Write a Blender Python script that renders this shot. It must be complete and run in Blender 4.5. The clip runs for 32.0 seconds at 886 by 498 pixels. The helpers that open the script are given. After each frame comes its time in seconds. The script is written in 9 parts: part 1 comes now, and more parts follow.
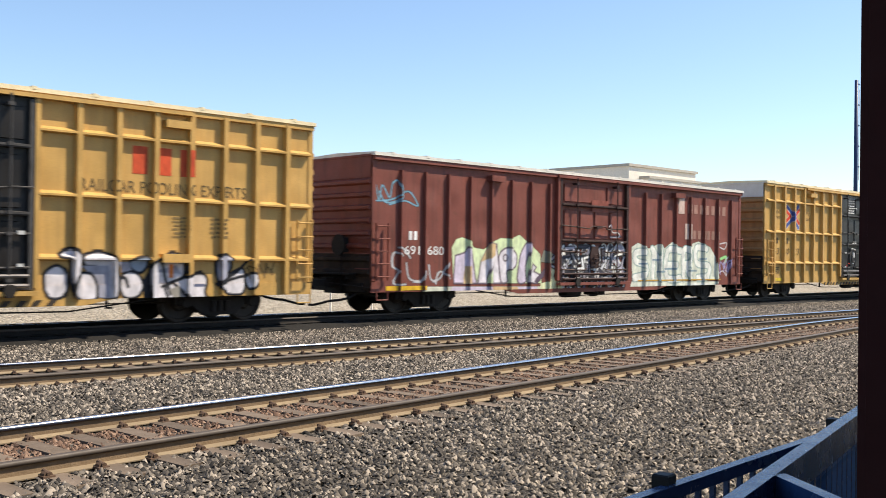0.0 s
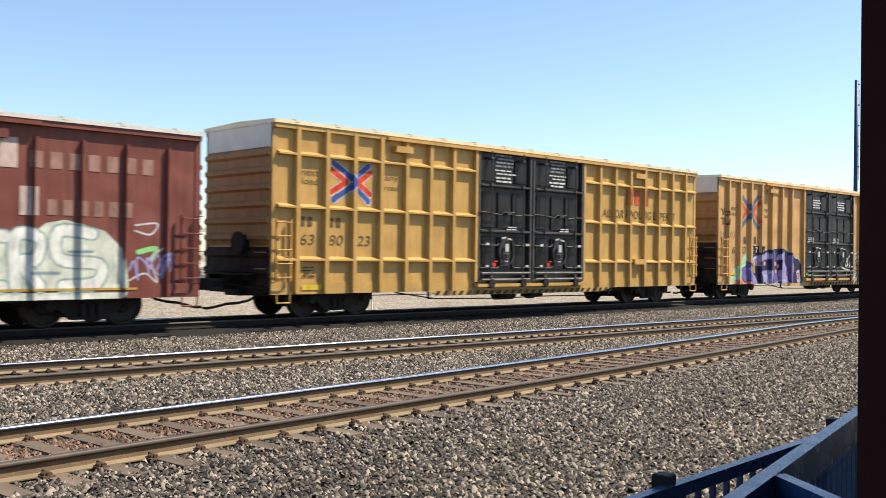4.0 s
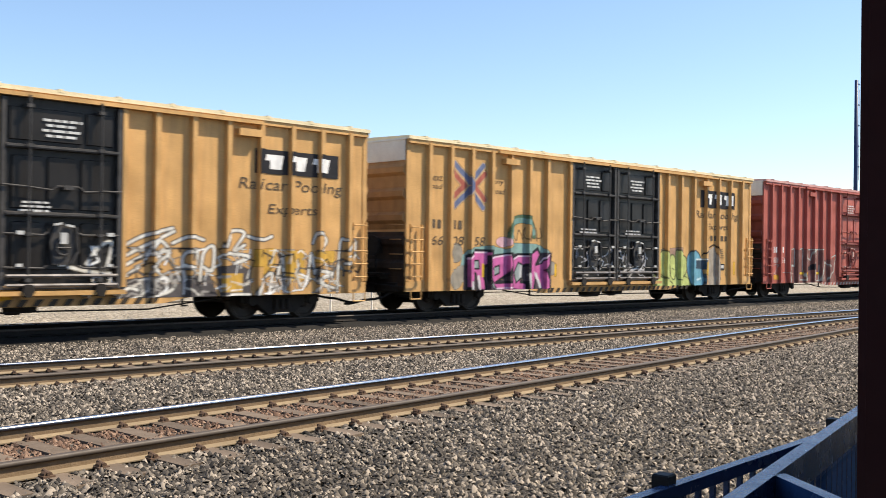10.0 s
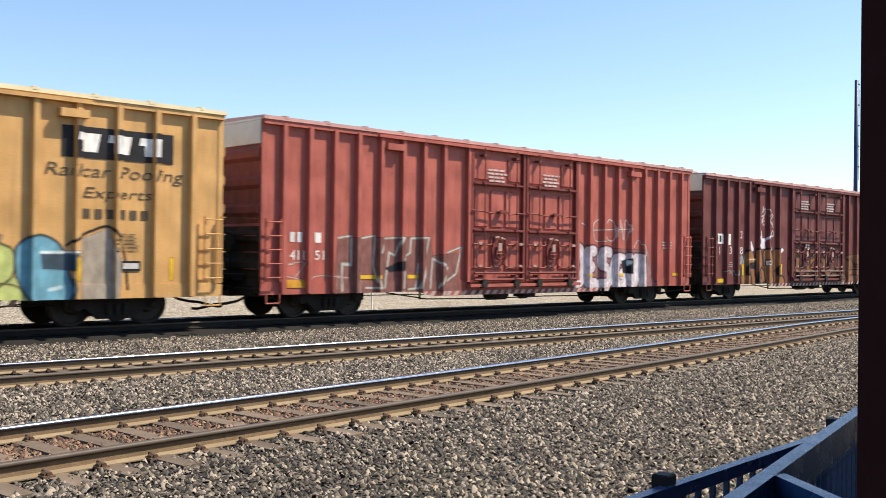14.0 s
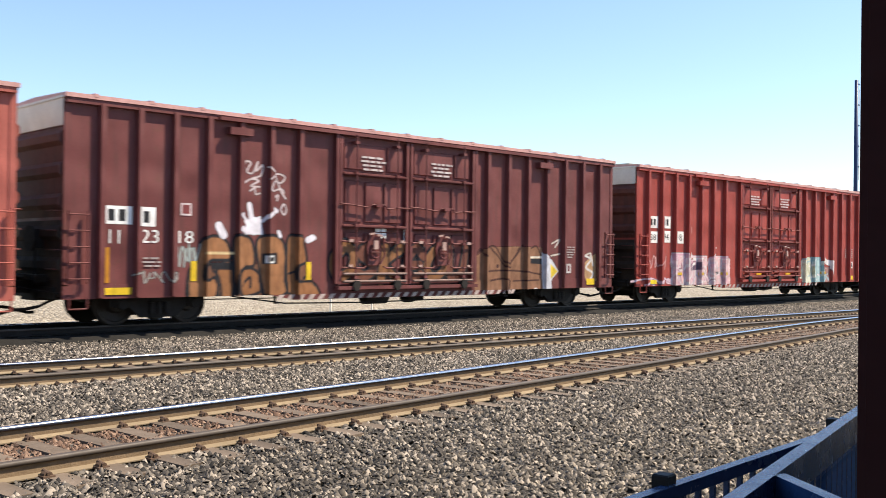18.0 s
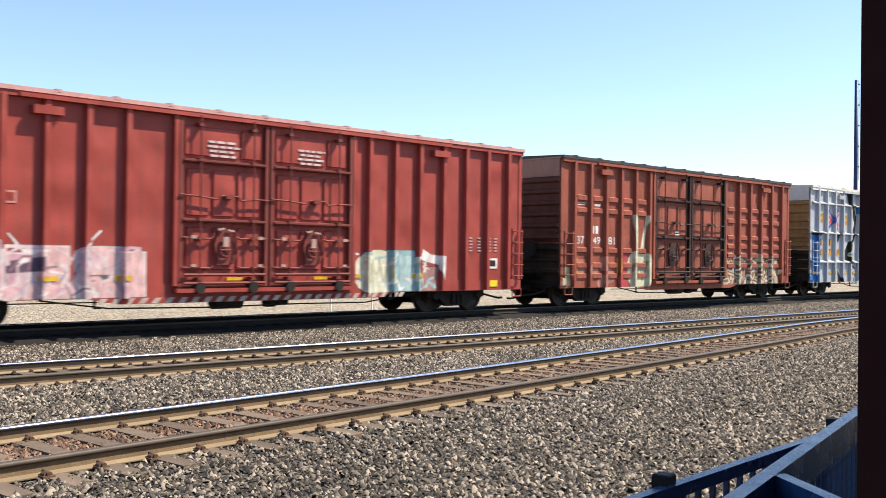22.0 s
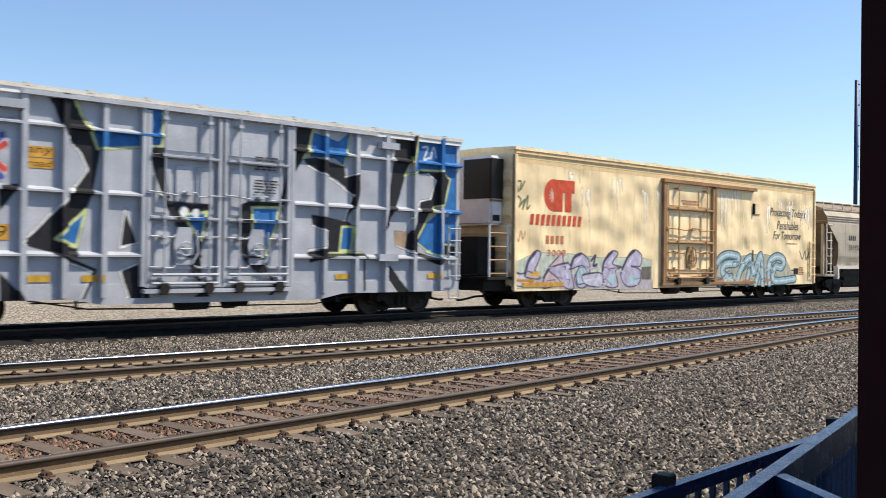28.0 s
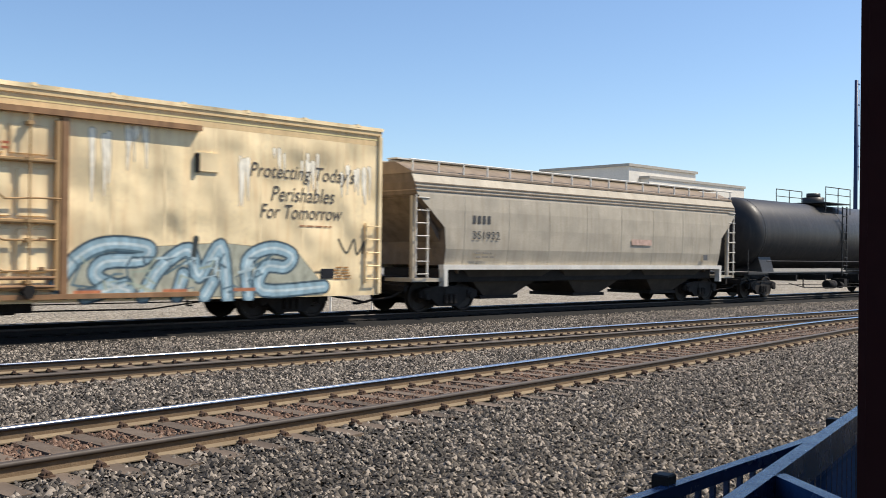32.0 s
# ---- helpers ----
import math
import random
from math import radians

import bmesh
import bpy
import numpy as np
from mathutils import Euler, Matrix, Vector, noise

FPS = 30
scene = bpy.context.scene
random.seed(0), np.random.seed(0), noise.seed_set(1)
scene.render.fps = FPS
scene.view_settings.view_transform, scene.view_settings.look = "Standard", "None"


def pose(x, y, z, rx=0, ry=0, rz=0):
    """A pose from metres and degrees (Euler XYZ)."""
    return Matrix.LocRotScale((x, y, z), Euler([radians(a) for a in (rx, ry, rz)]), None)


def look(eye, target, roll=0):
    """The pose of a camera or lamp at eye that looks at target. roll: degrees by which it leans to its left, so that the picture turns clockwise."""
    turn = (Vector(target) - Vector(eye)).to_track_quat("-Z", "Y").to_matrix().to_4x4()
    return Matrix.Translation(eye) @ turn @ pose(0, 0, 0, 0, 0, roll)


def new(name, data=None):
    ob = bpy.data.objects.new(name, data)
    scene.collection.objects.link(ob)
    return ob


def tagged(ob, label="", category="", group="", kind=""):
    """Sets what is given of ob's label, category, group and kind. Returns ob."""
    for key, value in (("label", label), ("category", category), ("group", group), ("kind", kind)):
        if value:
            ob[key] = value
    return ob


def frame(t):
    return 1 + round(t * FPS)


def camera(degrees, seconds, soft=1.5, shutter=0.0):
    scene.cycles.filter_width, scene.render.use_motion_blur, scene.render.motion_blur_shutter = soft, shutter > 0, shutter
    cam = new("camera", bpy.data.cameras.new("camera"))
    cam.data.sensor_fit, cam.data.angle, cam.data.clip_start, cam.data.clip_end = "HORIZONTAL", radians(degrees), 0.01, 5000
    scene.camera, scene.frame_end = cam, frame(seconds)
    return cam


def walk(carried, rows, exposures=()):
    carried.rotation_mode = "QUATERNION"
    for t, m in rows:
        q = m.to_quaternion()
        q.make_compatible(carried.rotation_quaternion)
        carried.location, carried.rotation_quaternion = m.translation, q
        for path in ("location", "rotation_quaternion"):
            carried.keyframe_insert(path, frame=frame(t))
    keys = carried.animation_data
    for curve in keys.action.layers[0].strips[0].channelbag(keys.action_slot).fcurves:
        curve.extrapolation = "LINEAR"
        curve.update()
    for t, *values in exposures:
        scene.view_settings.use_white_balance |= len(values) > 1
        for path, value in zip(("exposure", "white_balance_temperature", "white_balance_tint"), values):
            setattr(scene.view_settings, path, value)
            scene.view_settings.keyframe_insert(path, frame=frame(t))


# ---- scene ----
cam = camera(48.7, 32.0, soft=0.5, shutter=0.4)
EYE = (0.0, 0.0, 1.628)
AIM = (EYE[0] + 0.6947, EYE[1] + 0.7193, EYE[2] + 0.00621)
walk(cam, [(0.0, look(EYE, AIM, 0.716)), (32.0, look(EYE, AIM, 0.716))],
     exposures=[(0.0, 0.66, 7050, 10), (14.0, 0.7, 7050, 10), (17.0, 0.84, 7050, 11), (25.5, 0.84, 7050, 11), (27.5, 0.44, 6700, 10), (32.0, 0.24, 6520, 10)])

# ---- light: a high sun that grazes the side of the train, clear sky ----
SUN = Vector((0.50, -0.35, 0.81)).normalized()
world = bpy.data.worlds.new("world")
scene.world = world
world.use_nodes = True
wn = world.node_tree
sky = wn.nodes.new("ShaderNodeTexSky")
sky.sky_type = "NISHITA"
sky.sun_disc = False
sky.sun_elevation = math.asin(SUN.z)
sky.sun_rotation = math.atan2(SUN.x, SUN.y)
sky.air_density, sky.dust_density, sky.ozone_density = 0.95, 0.4, 4.6
wn.links.new(sky.outputs["Color"], wn.nodes["Background"].inputs["Color"])
wn.nodes["Background"].inputs["Strength"].default_value = 0.135
lamp = bpy.data.lights.new("sun", "SUN")
lamp.energy, lamp.angle, lamp.color = 4.9, radians(0.5), (1.0, 0.91, 0.78)
sun = new("sun", lamp)
sun.matrix_world = look(SUN * 60, (0, 0, 0))


# ---- materials ----
def mat(name, base, rough=0.55, metal=0.0, var=0.12, scale=2.0, streak=0.0, dirt=(0.09, 0.06, 0.04),
        bump=0.0, bscale=30.0, wave=0.0, fine=0.045, rnd=0.0, chips=0.0):
    """Painted, rusted or worn surface: tone varies at two scales, with streaks of dirt running down."""
    m = bpy.data.materials.new(name)
    m.use_nodes = True
    nt = m.node_tree
    b = nt.nodes["Principled BSDF"]
    tc = nt.nodes.new("ShaderNodeTexCoord")

    def noise_of(sc, stretch=(1, 1, 1), detail=4.0):
        mp = nt.nodes.new("ShaderNodeMapping")
        mp.inputs["Scale"].default_value = stretch
        n = nt.nodes.new("ShaderNodeTexNoise")
        n.inputs["Scale"].default_value, n.inputs["Detail"].default_value = sc, detail
        nt.links.new(tc.outputs["Object"], mp.inputs["Vector"])
        nt.links.new(mp.outputs["Vector"], n.inputs["Vector"])
        return n.outputs["Fac"]

    def ramp(sock, a, c):
        r = nt.nodes.new("ShaderNodeMapRange")
        r.inputs["From Min"].default_value, r.inputs["From Max"].default_value = a, c
        nt.links.new(sock, r.inputs["Value"])
        return r.outputs["Result"]

    def mix(fac, a, c):
        x = nt.nodes.new("ShaderNodeMix")
        x.data_type = "RGBA"
        nt.links.new(fac, x.inputs["Factor"])
        for sock, v in ((x.inputs["A"], a), (x.inputs["B"], c)):
            if isinstance(v, tuple):
                sock.default_value = (*v, 1)
            else:
                nt.links.new(v, sock)
        return x.outputs["Result"]

    dark, light = tuple(v * (1 - var) for v in base), tuple(min(1, v * (1 + var)) for v in base)
    col = mix(ramp(noise_of(scale), 0.3, 0.7), dark, light)
    if fine:
        col = mix(ramp(noise_of(scale * 14), 0.45, 0.75), col, tuple(v * (1 - 3 * fine) for v in base))
    if rnd:
        oi = nt.nodes.new("ShaderNodeObjectInfo")
        hs = nt.nodes.new("ShaderNodeHueSaturation")
        nt.links.new(ramp(oi.outputs["Random"], 0, 1), hs.inputs["Value"])
        hs.inputs["Value"].default_value = 1
        mr = hs.inputs["Value"].links[0].from_node
        mr.inputs["To Min"].default_value, mr.inputs["To Max"].default_value = 1 - rnd, 1 + rnd
        nt.links.new(col, hs.inputs["Color"])
        col = hs.outputs["Color"]
    if streak:
        s1 = nt.nodes.new("ShaderNodeMath")
        s1.operation = "MULTIPLY"
        nt.links.new(ramp(noise_of(3.2, (2.2, 1, 0.22), 6), 0.48, 0.72), s1.inputs[0])
        s1.inputs[1].default_value = streak
        col = mix(s1.outputs[0], col, dirt)
    if chips:
        s2 = nt.nodes.new("ShaderNodeMath")
        s2.operation = "MULTIPLY"
        nt.links.new(ramp(noise_of(5.5, (1, 1, 1), 8), 0.62, 0.68), s2.inputs[0])
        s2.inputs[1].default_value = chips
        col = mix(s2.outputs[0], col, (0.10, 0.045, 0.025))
    nt.links.new(col, b.inputs["Base Color"])
    rr = ramp(noise_of(scale * 5), 0.2, 0.8)
    rn = rr.node
    rn.inputs["To Min"].default_value, rn.inputs["To Max"].default_value = max(0.05, rough - 0.1), min(1, rough + 0.1)
    nt.links.new(rr, b.inputs["Roughness"])
    b.inputs["Metallic"].default_value = metal
    b.inputs["Specular IOR Level"].default_value = 0.5 if metal or rough < 0.4 else 0.28
    if bump or wave:
        prev = None
        for strength, sc, dist in ((wave * 1.4, 1.1, 0.16), (bump, bscale, 0.012)):
            if not strength:
                continue
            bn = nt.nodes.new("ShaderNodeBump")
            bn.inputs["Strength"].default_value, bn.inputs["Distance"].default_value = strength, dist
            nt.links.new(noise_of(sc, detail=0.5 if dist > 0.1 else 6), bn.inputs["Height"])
            if prev:
                nt.links.new(prev, bn.inputs["Normal"])
            prev = bn.outputs["Normal"]
        nt.links.new(prev, b.inputs["Normal"])
    return m


YELLOW = mat("yellow_paint", (0.50, 0.30, 0.09), 0.5, streak=0.35, wave=0.35, bump=0.1, dirt=(0.28, 0.17, 0.06))
TAN = mat("tan_paint", (0.57, 0.33, 0.125), 0.55, streak=0.4, wave=0.5, bump=0.1, dirt=(0.3, 0.18, 0.08))
BROWN = mat("oxide_brown_paint", (0.19, 0.056, 0.04), 0.6, streak=0.5, wave=0.5, dirt=(0.07, 0.03, 0.025), chips=0.3)
RED = mat("faded_red_paint", (0.40, 0.105, 0.08), 0.6, streak=0.45, wave=0.55, dirt=(0.16, 0.05, 0.035), chips=0.2)
MAROON = mat("maroon_paint", (0.15, 0.042, 0.039), 0.6, streak=0.45, wave=0.6, dirt=(0.08, 0.035, 0.03), chips=0.3)
CRIMSON = mat("dull_crimson_paint", (0.32, 0.052, 0.04), 0.58, streak=0.4, wave=0.55, dirt=(0.15, 0.05, 0.04), chips=0.2)
RUSTRED = mat("rusty_red_paint", (0.3, 0.08, 0.05), 0.65, streak=0.5, wave=0.3, dirt=(0.12, 0.045, 0.03), chips=0.6)
SILVER = mat("silver_paint", (0.41, 0.43, 0.47), 0.45, streak=0.2, wave=0.4, dirt=(0.3, 0.3, 0.3))
CREAM = mat("cream_paint", (0.9, 0.71, 0.42), 0.5, var=0.13, scale=0.7, streak=0.45, wave=1.1, fine=0.02, dirt=(0.66, 0.42, 0.2))
HOPPERGREY = mat("hopper_grey_paint", (0.45, 0.395, 0.305), 0.6, streak=0.55, wave=0.3, dirt=(0.34, 0.28, 0.2))
TANKBLACK = mat("tank_black_paint", (0.035, 0.033, 0.032), 0.45, streak=0.3, dirt=(0.10, 0.085, 0.07))
BLACK = mat("black_paint", (0.014, 0.012, 0.011), 0.42, streak=0.2, wave=0.3, dirt=(0.035, 0.03, 0.026))
ROOF = mat("galvanised_roof", (0.66, 0.63, 0.56), 0.5, 0.0, streak=0.2, dirt=(0.4, 0.3, 0.2))
# pale cream and pink put the sunlight on roof edges into the paint
ROOFCREAM = mat("sunlit_cream_roof_edge", (0.78, 0.66, 0.42), 0.5, streak=0.15, dirt=(0.5, 0.36, 0.2))
ROOFPINK = mat("sunlit_pink_roof", (0.55, 0.30, 0.27), 0.5, streak=0.3, dirt=(0.35, 0.15, 0.12))
# near-black tone stands in for the train's shade on ballast and ties
TRAINSHADE = mat("train_shade_ballast", (0.012, 0.011, 0.010), 0.9, var=0.3, scale=6, bump=0.8, bscale=25)
ROOFRUST = mat("weathered_roof", (0.34, 0.18, 0.14), 0.6, streak=0.3)
UNDER = mat("grimy_steel", (0.018, 0.015, 0.013), 0.8, 0.0, var=0.3, bump=0.3)
WHEELM = mat("wheel_steel", (0.03, 0.023, 0.018), 0.65, 0.3, var=0.3)
RAILFOOT = mat("dusty_rail_foot", (0.24, 0.185, 0.12), 0.85, var=0.2, scale=1.5)
RAILSIDE = mat("dusty_rail_web", (0.2, 0.14, 0.085), 0.8, 0.0, var=0.22, scale=1.2, bump=0.4, bscale=60)
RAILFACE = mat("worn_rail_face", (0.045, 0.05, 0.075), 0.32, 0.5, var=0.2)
# underside of the rail head, darkened as if shaded by the overhang
HEADSHADE = mat("shade_dark_rail_fillet", (0.05, 0.036, 0.026), 0.85, var=0.2)
RAILTOP = mat("polished_rail_head", (0.5, 0.51, 0.54), 0.22, 1.0, var=0.1, fine=0.03)
RAILDULL = mat("dull_rail_head", (0.068, 0.053, 0.042), 0.62, 0.1, var=0.2, scale=0.8, fine=0.06)
TIE = mat("weathered_tie", (0.135, 0.103, 0.077), 0.85, var=0.25, scale=5, bump=0.5, bscale=25, rnd=0.25)
CLIP = mat("rusty_clip", (0.11, 0.07, 0.048), 0.8, var=0.3)
WHITE = mat("white_paint", (0.78, 0.78, 0.76), 0.6)
POSTBLACK = mat("black_post_paint", (0.006, 0.007, 0.009), 0.6, var=0.2)
BLUERAIL = mat("blue_railing_paint", (0.028, 0.075, 0.18), 0.24, var=0.1, bump=0.15, bscale=90)
POSTM = mat("dark_maroon_post_paint", (0.055, 0.012, 0.012), 0.7, var=0.15)


# ---- mesh helpers ----
def box(bm, x0, x1, y0, y1, z0, z1):
    v = [bm.verts.new(c) for c in ((x0, y0, z0), (x1, y0, z0), (x1, y1, z0), (x0, y1, z0),
                                   (x0, y0, z1), (x1, y0, z1), (x1, y1, z1), (x0, y1, z1))]
    for f in ((0, 3, 2, 1), (4, 5, 6, 7), (0, 1, 5, 4), (1, 2, 6, 5), (2, 3, 7, 6), (3, 0, 4, 7)):
        bm.faces.new([v[i] for i in f])
    return bm


def rod(bm, a, b, r, n=8, r2=None):
    """A round bar from a to b."""
    a, b = Vector(a), Vector(b)
    d = (b - a).normalized()
    s = d.orthogonal().normalized()
    t = d.cross(s)
    rings = []
    for c, rad in ((a, r), (b, r if r2 is None else r2)):
        rings.append([bm.verts.new(c + (s * math.cos(k * math.tau / n) + t * math.sin(k * math.tau / n)) * rad) for k in range(n)])
    for k in range(n):
        f = bm.faces.new([rings[0][k], rings[0][(k + 1) % n], rings[1][(k + 1) % n], rings[1][k]])
        f.smooth = n > 8
    bm.faces.new(rings[0][::-1])
    bm.faces.new(rings[1])
    return bm


def prism(bm, pts, axis, lo, hi):
    """A closed outline, drawn in the plane square to axis, pushed from lo to hi."""
    def at(p, h):
        return {"x": (h, p[0], p[1]), "y": (p[0], h, p[1]), "z": (p[0], p[1], h)}[axis]
    a, b = [bm.verts.new(at(p, lo)) for p in pts], [bm.verts.new(at(p, hi)) for p in pts]
    n = len(pts)
    for k in range(n):
        bm.faces.new([a[k], a[(k + 1) % n], b[(k + 1) % n], b[k]])
    bm.faces.new(a[::-1])
    bm.faces.new(b)
    return bm


def mesh_of(name, bm, material):
    bmesh.ops.recalc_face_normals(bm, faces=bm.faces)
    me = bpy.data.meshes.new(name)
    bm.to_mesh(me)
    bm.free()
    me.materials.append(material)
    return me


def part(name, bm, material, parent, label="", at=None):
    """One mesh object under a thing or a part."""
    me = bm if isinstance(bm, bpy.types.Mesh) else mesh_of(name, bm, material)
    ob = new(name, me)
    ob.parent = parent
    if at is not None:
        ob.matrix_basis = at
    return tagged(ob, label)


def B():
    return bmesh.new()


def one(*c):
    return box(B(), *c)


# ---- ground ----
T1Y, T2Y, T3Y = 7.437, 12.941, 20.507     # near rail of each track at x = 0
GAUGE = 1.505
GZ = -0.168


def gz(y):
    """Ground height across the tracks: the bed falls away towards the far track."""
    return GZ - 0.13 * min(1.0, max(0.0, (y - 16.6) / 2.4))



def t1(x):
    """Sideways place of the near track, which swings away and then runs parallel."""
    k = min(x, 24.0)
    return T1Y + 0.05 + 0.0012 * k * k + 0.0829 * k + 0.000042 * k * k + (0.084 * 10 * (1 - math.exp(-(x - 24) / 10)) if x > 24 else 0)


def t2(x):
    return T2Y + 0.15 - 0.0238 * max(min(x, 40.0), -40.0)


def t3(x):
    return T3Y


def gravel_mat(name, colors, cell, bump, rnd=False):
    """Loose stone: every stone has its own tone."""
    m = bpy.data.materials.new(name)
    m.use_nodes = True
    nt = m.node_tree
    b = nt.nodes["Principled BSDF"]
    b.inputs["Roughness"].default_value = 0.9
    tc = nt.nodes.new("ShaderNodeTexCoord")
    if rnd:
        src = nt.nodes.new("ShaderNodeNewGeometry").outputs["Random Per Island"]
    else:
        v = nt.nodes.new("ShaderNodeTexVoronoi")
        v.inputs["Scale"].default_value = 1 / cell
        nt.links.new(tc.outputs["Object"], v.inputs["Vector"])
        wn_ = nt.nodes.new("ShaderNodeTexWhiteNoise")
        nt.links.new(v.outputs["Color"], wn_.inputs["Vector"])
        src = wn_.outputs["Value"]
        bn = nt.nodes.new("ShaderNodeBump")
        bn.inputs["Strength"].default_value, bn.inputs["Distance"].default_value = bump, cell
        bn.invert = True
        nt.links.new(v.outputs["Distance"], bn.inputs["Height"])
        nt.links.new(bn.outputs["Normal"], b.inputs["Normal"])
    r = nt.nodes.new("ShaderNodeValToRGB")
    r.color_ramp.elements[0].color, r.color_ramp.elements[1].color = (*colors[0], 1), (*colors[-1], 1)
    for k, c in enumerate(colors[1:-1]):
        e = r.color_ramp.elements.new((k + 1) / (len(colors) - 1))
        e.color = (*c, 1)
    nt.links.new(src, r.inputs["Fac"])
    n = nt.nodes.new("ShaderNodeTexNoise")
    n.inputs["Scale"].default_value, n.inputs["Detail"].default_value = 0.5, 5
    nt.links.new(tc.outputs["Object"], n.inputs["Vector"])
    mr = nt.nodes.new("ShaderNodeMapRange")
    mr.inputs["To Min"].default_value, mr.inputs["To Max"].default_value = 0.65, 1.35
    nt.links.new(n.outputs["Fac"], mr.inputs["Value"])
    mx = nt.nodes.new("ShaderNodeMix")
    mx.data_type, mx.blend_type = "RGBA", "MULTIPLY"
    mx.inputs["Factor"].default_value = 1
    nt.links.new(r.outputs["Color"], mx.inputs["A"])
    nt.links.new(mr.outputs["Result"], mx.inputs["B"])
    nt.links.new(mx.outputs["Result"], b.inputs["Base Color"])
    return m


BALLAST = gravel_mat("ballast", [(0.008, 0.007, 0.0065), (0.035, 0.03, 0.026), (0.07, 0.06, 0.05), (0.12, 0.105, 0.085)], 0.05, 1.0)
STONE = gravel_mat("ballast_stone", [(0.009, 0.008, 0.007), (0.056, 0.048, 0.040), (0.14, 0.12, 0.098), (0.38, 0.325, 0.265)], 0.05, 1.0, rnd=True)
RUSTSTONE = gravel_mat("rust_stained_stone", [(0.03, 0.016, 0.010), (0.095, 0.052, 0.033), (0.15, 0.088, 0.058), (0.27, 0.18, 0.125)], 0.05, 1.0, rnd=True)
SANDY = gravel_mat("sandy_gravel", [(0.15, 0.125, 0.09), (0.29, 0.245, 0.18), (0.36, 0.31, 0.235), (0.46, 0.40, 0.31)], 0.11, 1.0)
ASPHALT = mat("asphalt", (0.07, 0.068, 0.066), 0.9, var=0.2, bump=0.3)


def sheet(name, x0, x1, y0, y1, z, material, label, category):
    bm = B()
    bm.faces.new([bm.verts.new(c) for c in ((x0, y0, z), (x1, y0, z), (x1, y1, z), (x0, y1, z))])
    return tagged(new(name, mesh_of(name, bm, material)), label, category, kind="structure")


sheet("ground", -900, 1500, -300, 2200, GZ - 0.2, SANDY, "pale sandy gravel ground beside the railway", "ground")
# the ballast bed: a low slab with sloping shoulders under the three tracks
bm = B()
prism(bm, [(-3.0, GZ - 0.25), (24.2, GZ - 0.25), (23.4, GZ - 0.13), (19.0, GZ - 0.13), (16.6, GZ), (-2.5, GZ)], "x", -60, 260)
tagged(new("ballast_bed", mesh_of("ballast_bed", bm, BALLAST)), "grey crushed-stone ballast bed under the railway tracks", "ballast", kind="structure")
sheet("parking_lot", -40, 260, 58, 75.9, GZ - 0.185, ASPHALT, "grey asphalt car park beyond the railway", "car park")


def stones(name, spots, sizes, material, label, seed):
    """Thousands of broken stones as one mesh."""
    rng = np.random.default_rng(seed)
    base = np.array([(1, 0, 0), (0.3, 0.95, 0), (-0.8, 0.6, 0), (-0.8, -0.6, 0), (0.3, -0.95, 0), (0.25, 0.1, 0.8), (-0.3, -0.15, 0.72)])
    tri = np.array([(0, 1, 5), (1, 2, 5), (2, 6, 5), (2, 3, 6), (3, 4, 6), (4, 5, 6), (4, 0, 5)])
    n = len(spots)
    a = rng.uniform(0, math.tau, n)
    v = base[None] * (1 + rng.uniform(-0.35, 0.35, (n, 7, 3)))
    v[:, :5, 2] = rng.uniform(-0.5, 0.25, (n, 5))
    v *= sizes[:, None, None] * np.stack([rng.uniform(0.7, 1.3, n), rng.uniform(0.5, 0.9, n), rng.uniform(0.5, 1.15, n)], 1)[:, None, :]
    tilt = rng.uniform(-0.8, 0.8, n)
    v[:, :, 2] += v[:, :, 0] * tilt[:, None]
    c, s_ = np.cos(a)[:, None], np.sin(a)[:, None]
    x, y = v[:, :, 0] * c - v[:, :, 1] * s_, v[:, :, 0] * s_ + v[:, :, 1] * c
    v = np.stack([x, y, v[:, :, 2]], 2) + spots[:, None, :]
    f = tri[None] + 7 * np.arange(n)[:, None, None]
    me = bpy.data.meshes.new(name)
    me.vertices.add(n * 7)
    me.vertices.foreach_set("co", v.reshape(-1))
    k = n * len(tri)
    me.loops.add(k * 3)
    me.loops.foreach_set("vertex_index", f.reshape(-1).astype(np.int32))
    me.polygons.add(k)
    me.polygons.foreach_set("loop_start", np.arange(0, k * 3, 3, dtype=np.int32))
    me.update(calc_edges=True)
    me.materials.append(material)
    return tagged(new(name, me), label, "ballast", kind="stuff")


def strip_spots(n, x0, x1, ya, yb, z, seed, power=1.0):
    """Random places between two curves, thicker towards x0."""
    rng = np.random.default_rng(seed)
    x = x0 + (x1 - x0) * rng.uniform(0, 1, n) ** power
    lo, hi = np.array([ya(q) for q in x]), np.array([yb(q) for q in x])
    y = lo + (hi - lo) * rng.uniform(0, 1, n)
    return np.stack([x, y, z - GZ + np.array([gz(q) for q in y]) + rng.uniform(-0.012, 0.03, n)], 1), rng


def tie_places(seed, x0, x1, pitch):
    rng = np.random.default_rng(seed)
    xs = [x0]
    while xs[-1] < x1:
        xs.append(xs[-1] + pitch * rng.uniform(0.97, 1.03))
    return xs


TIES1 = tie_places(10, 0.73, 58, 0.475)


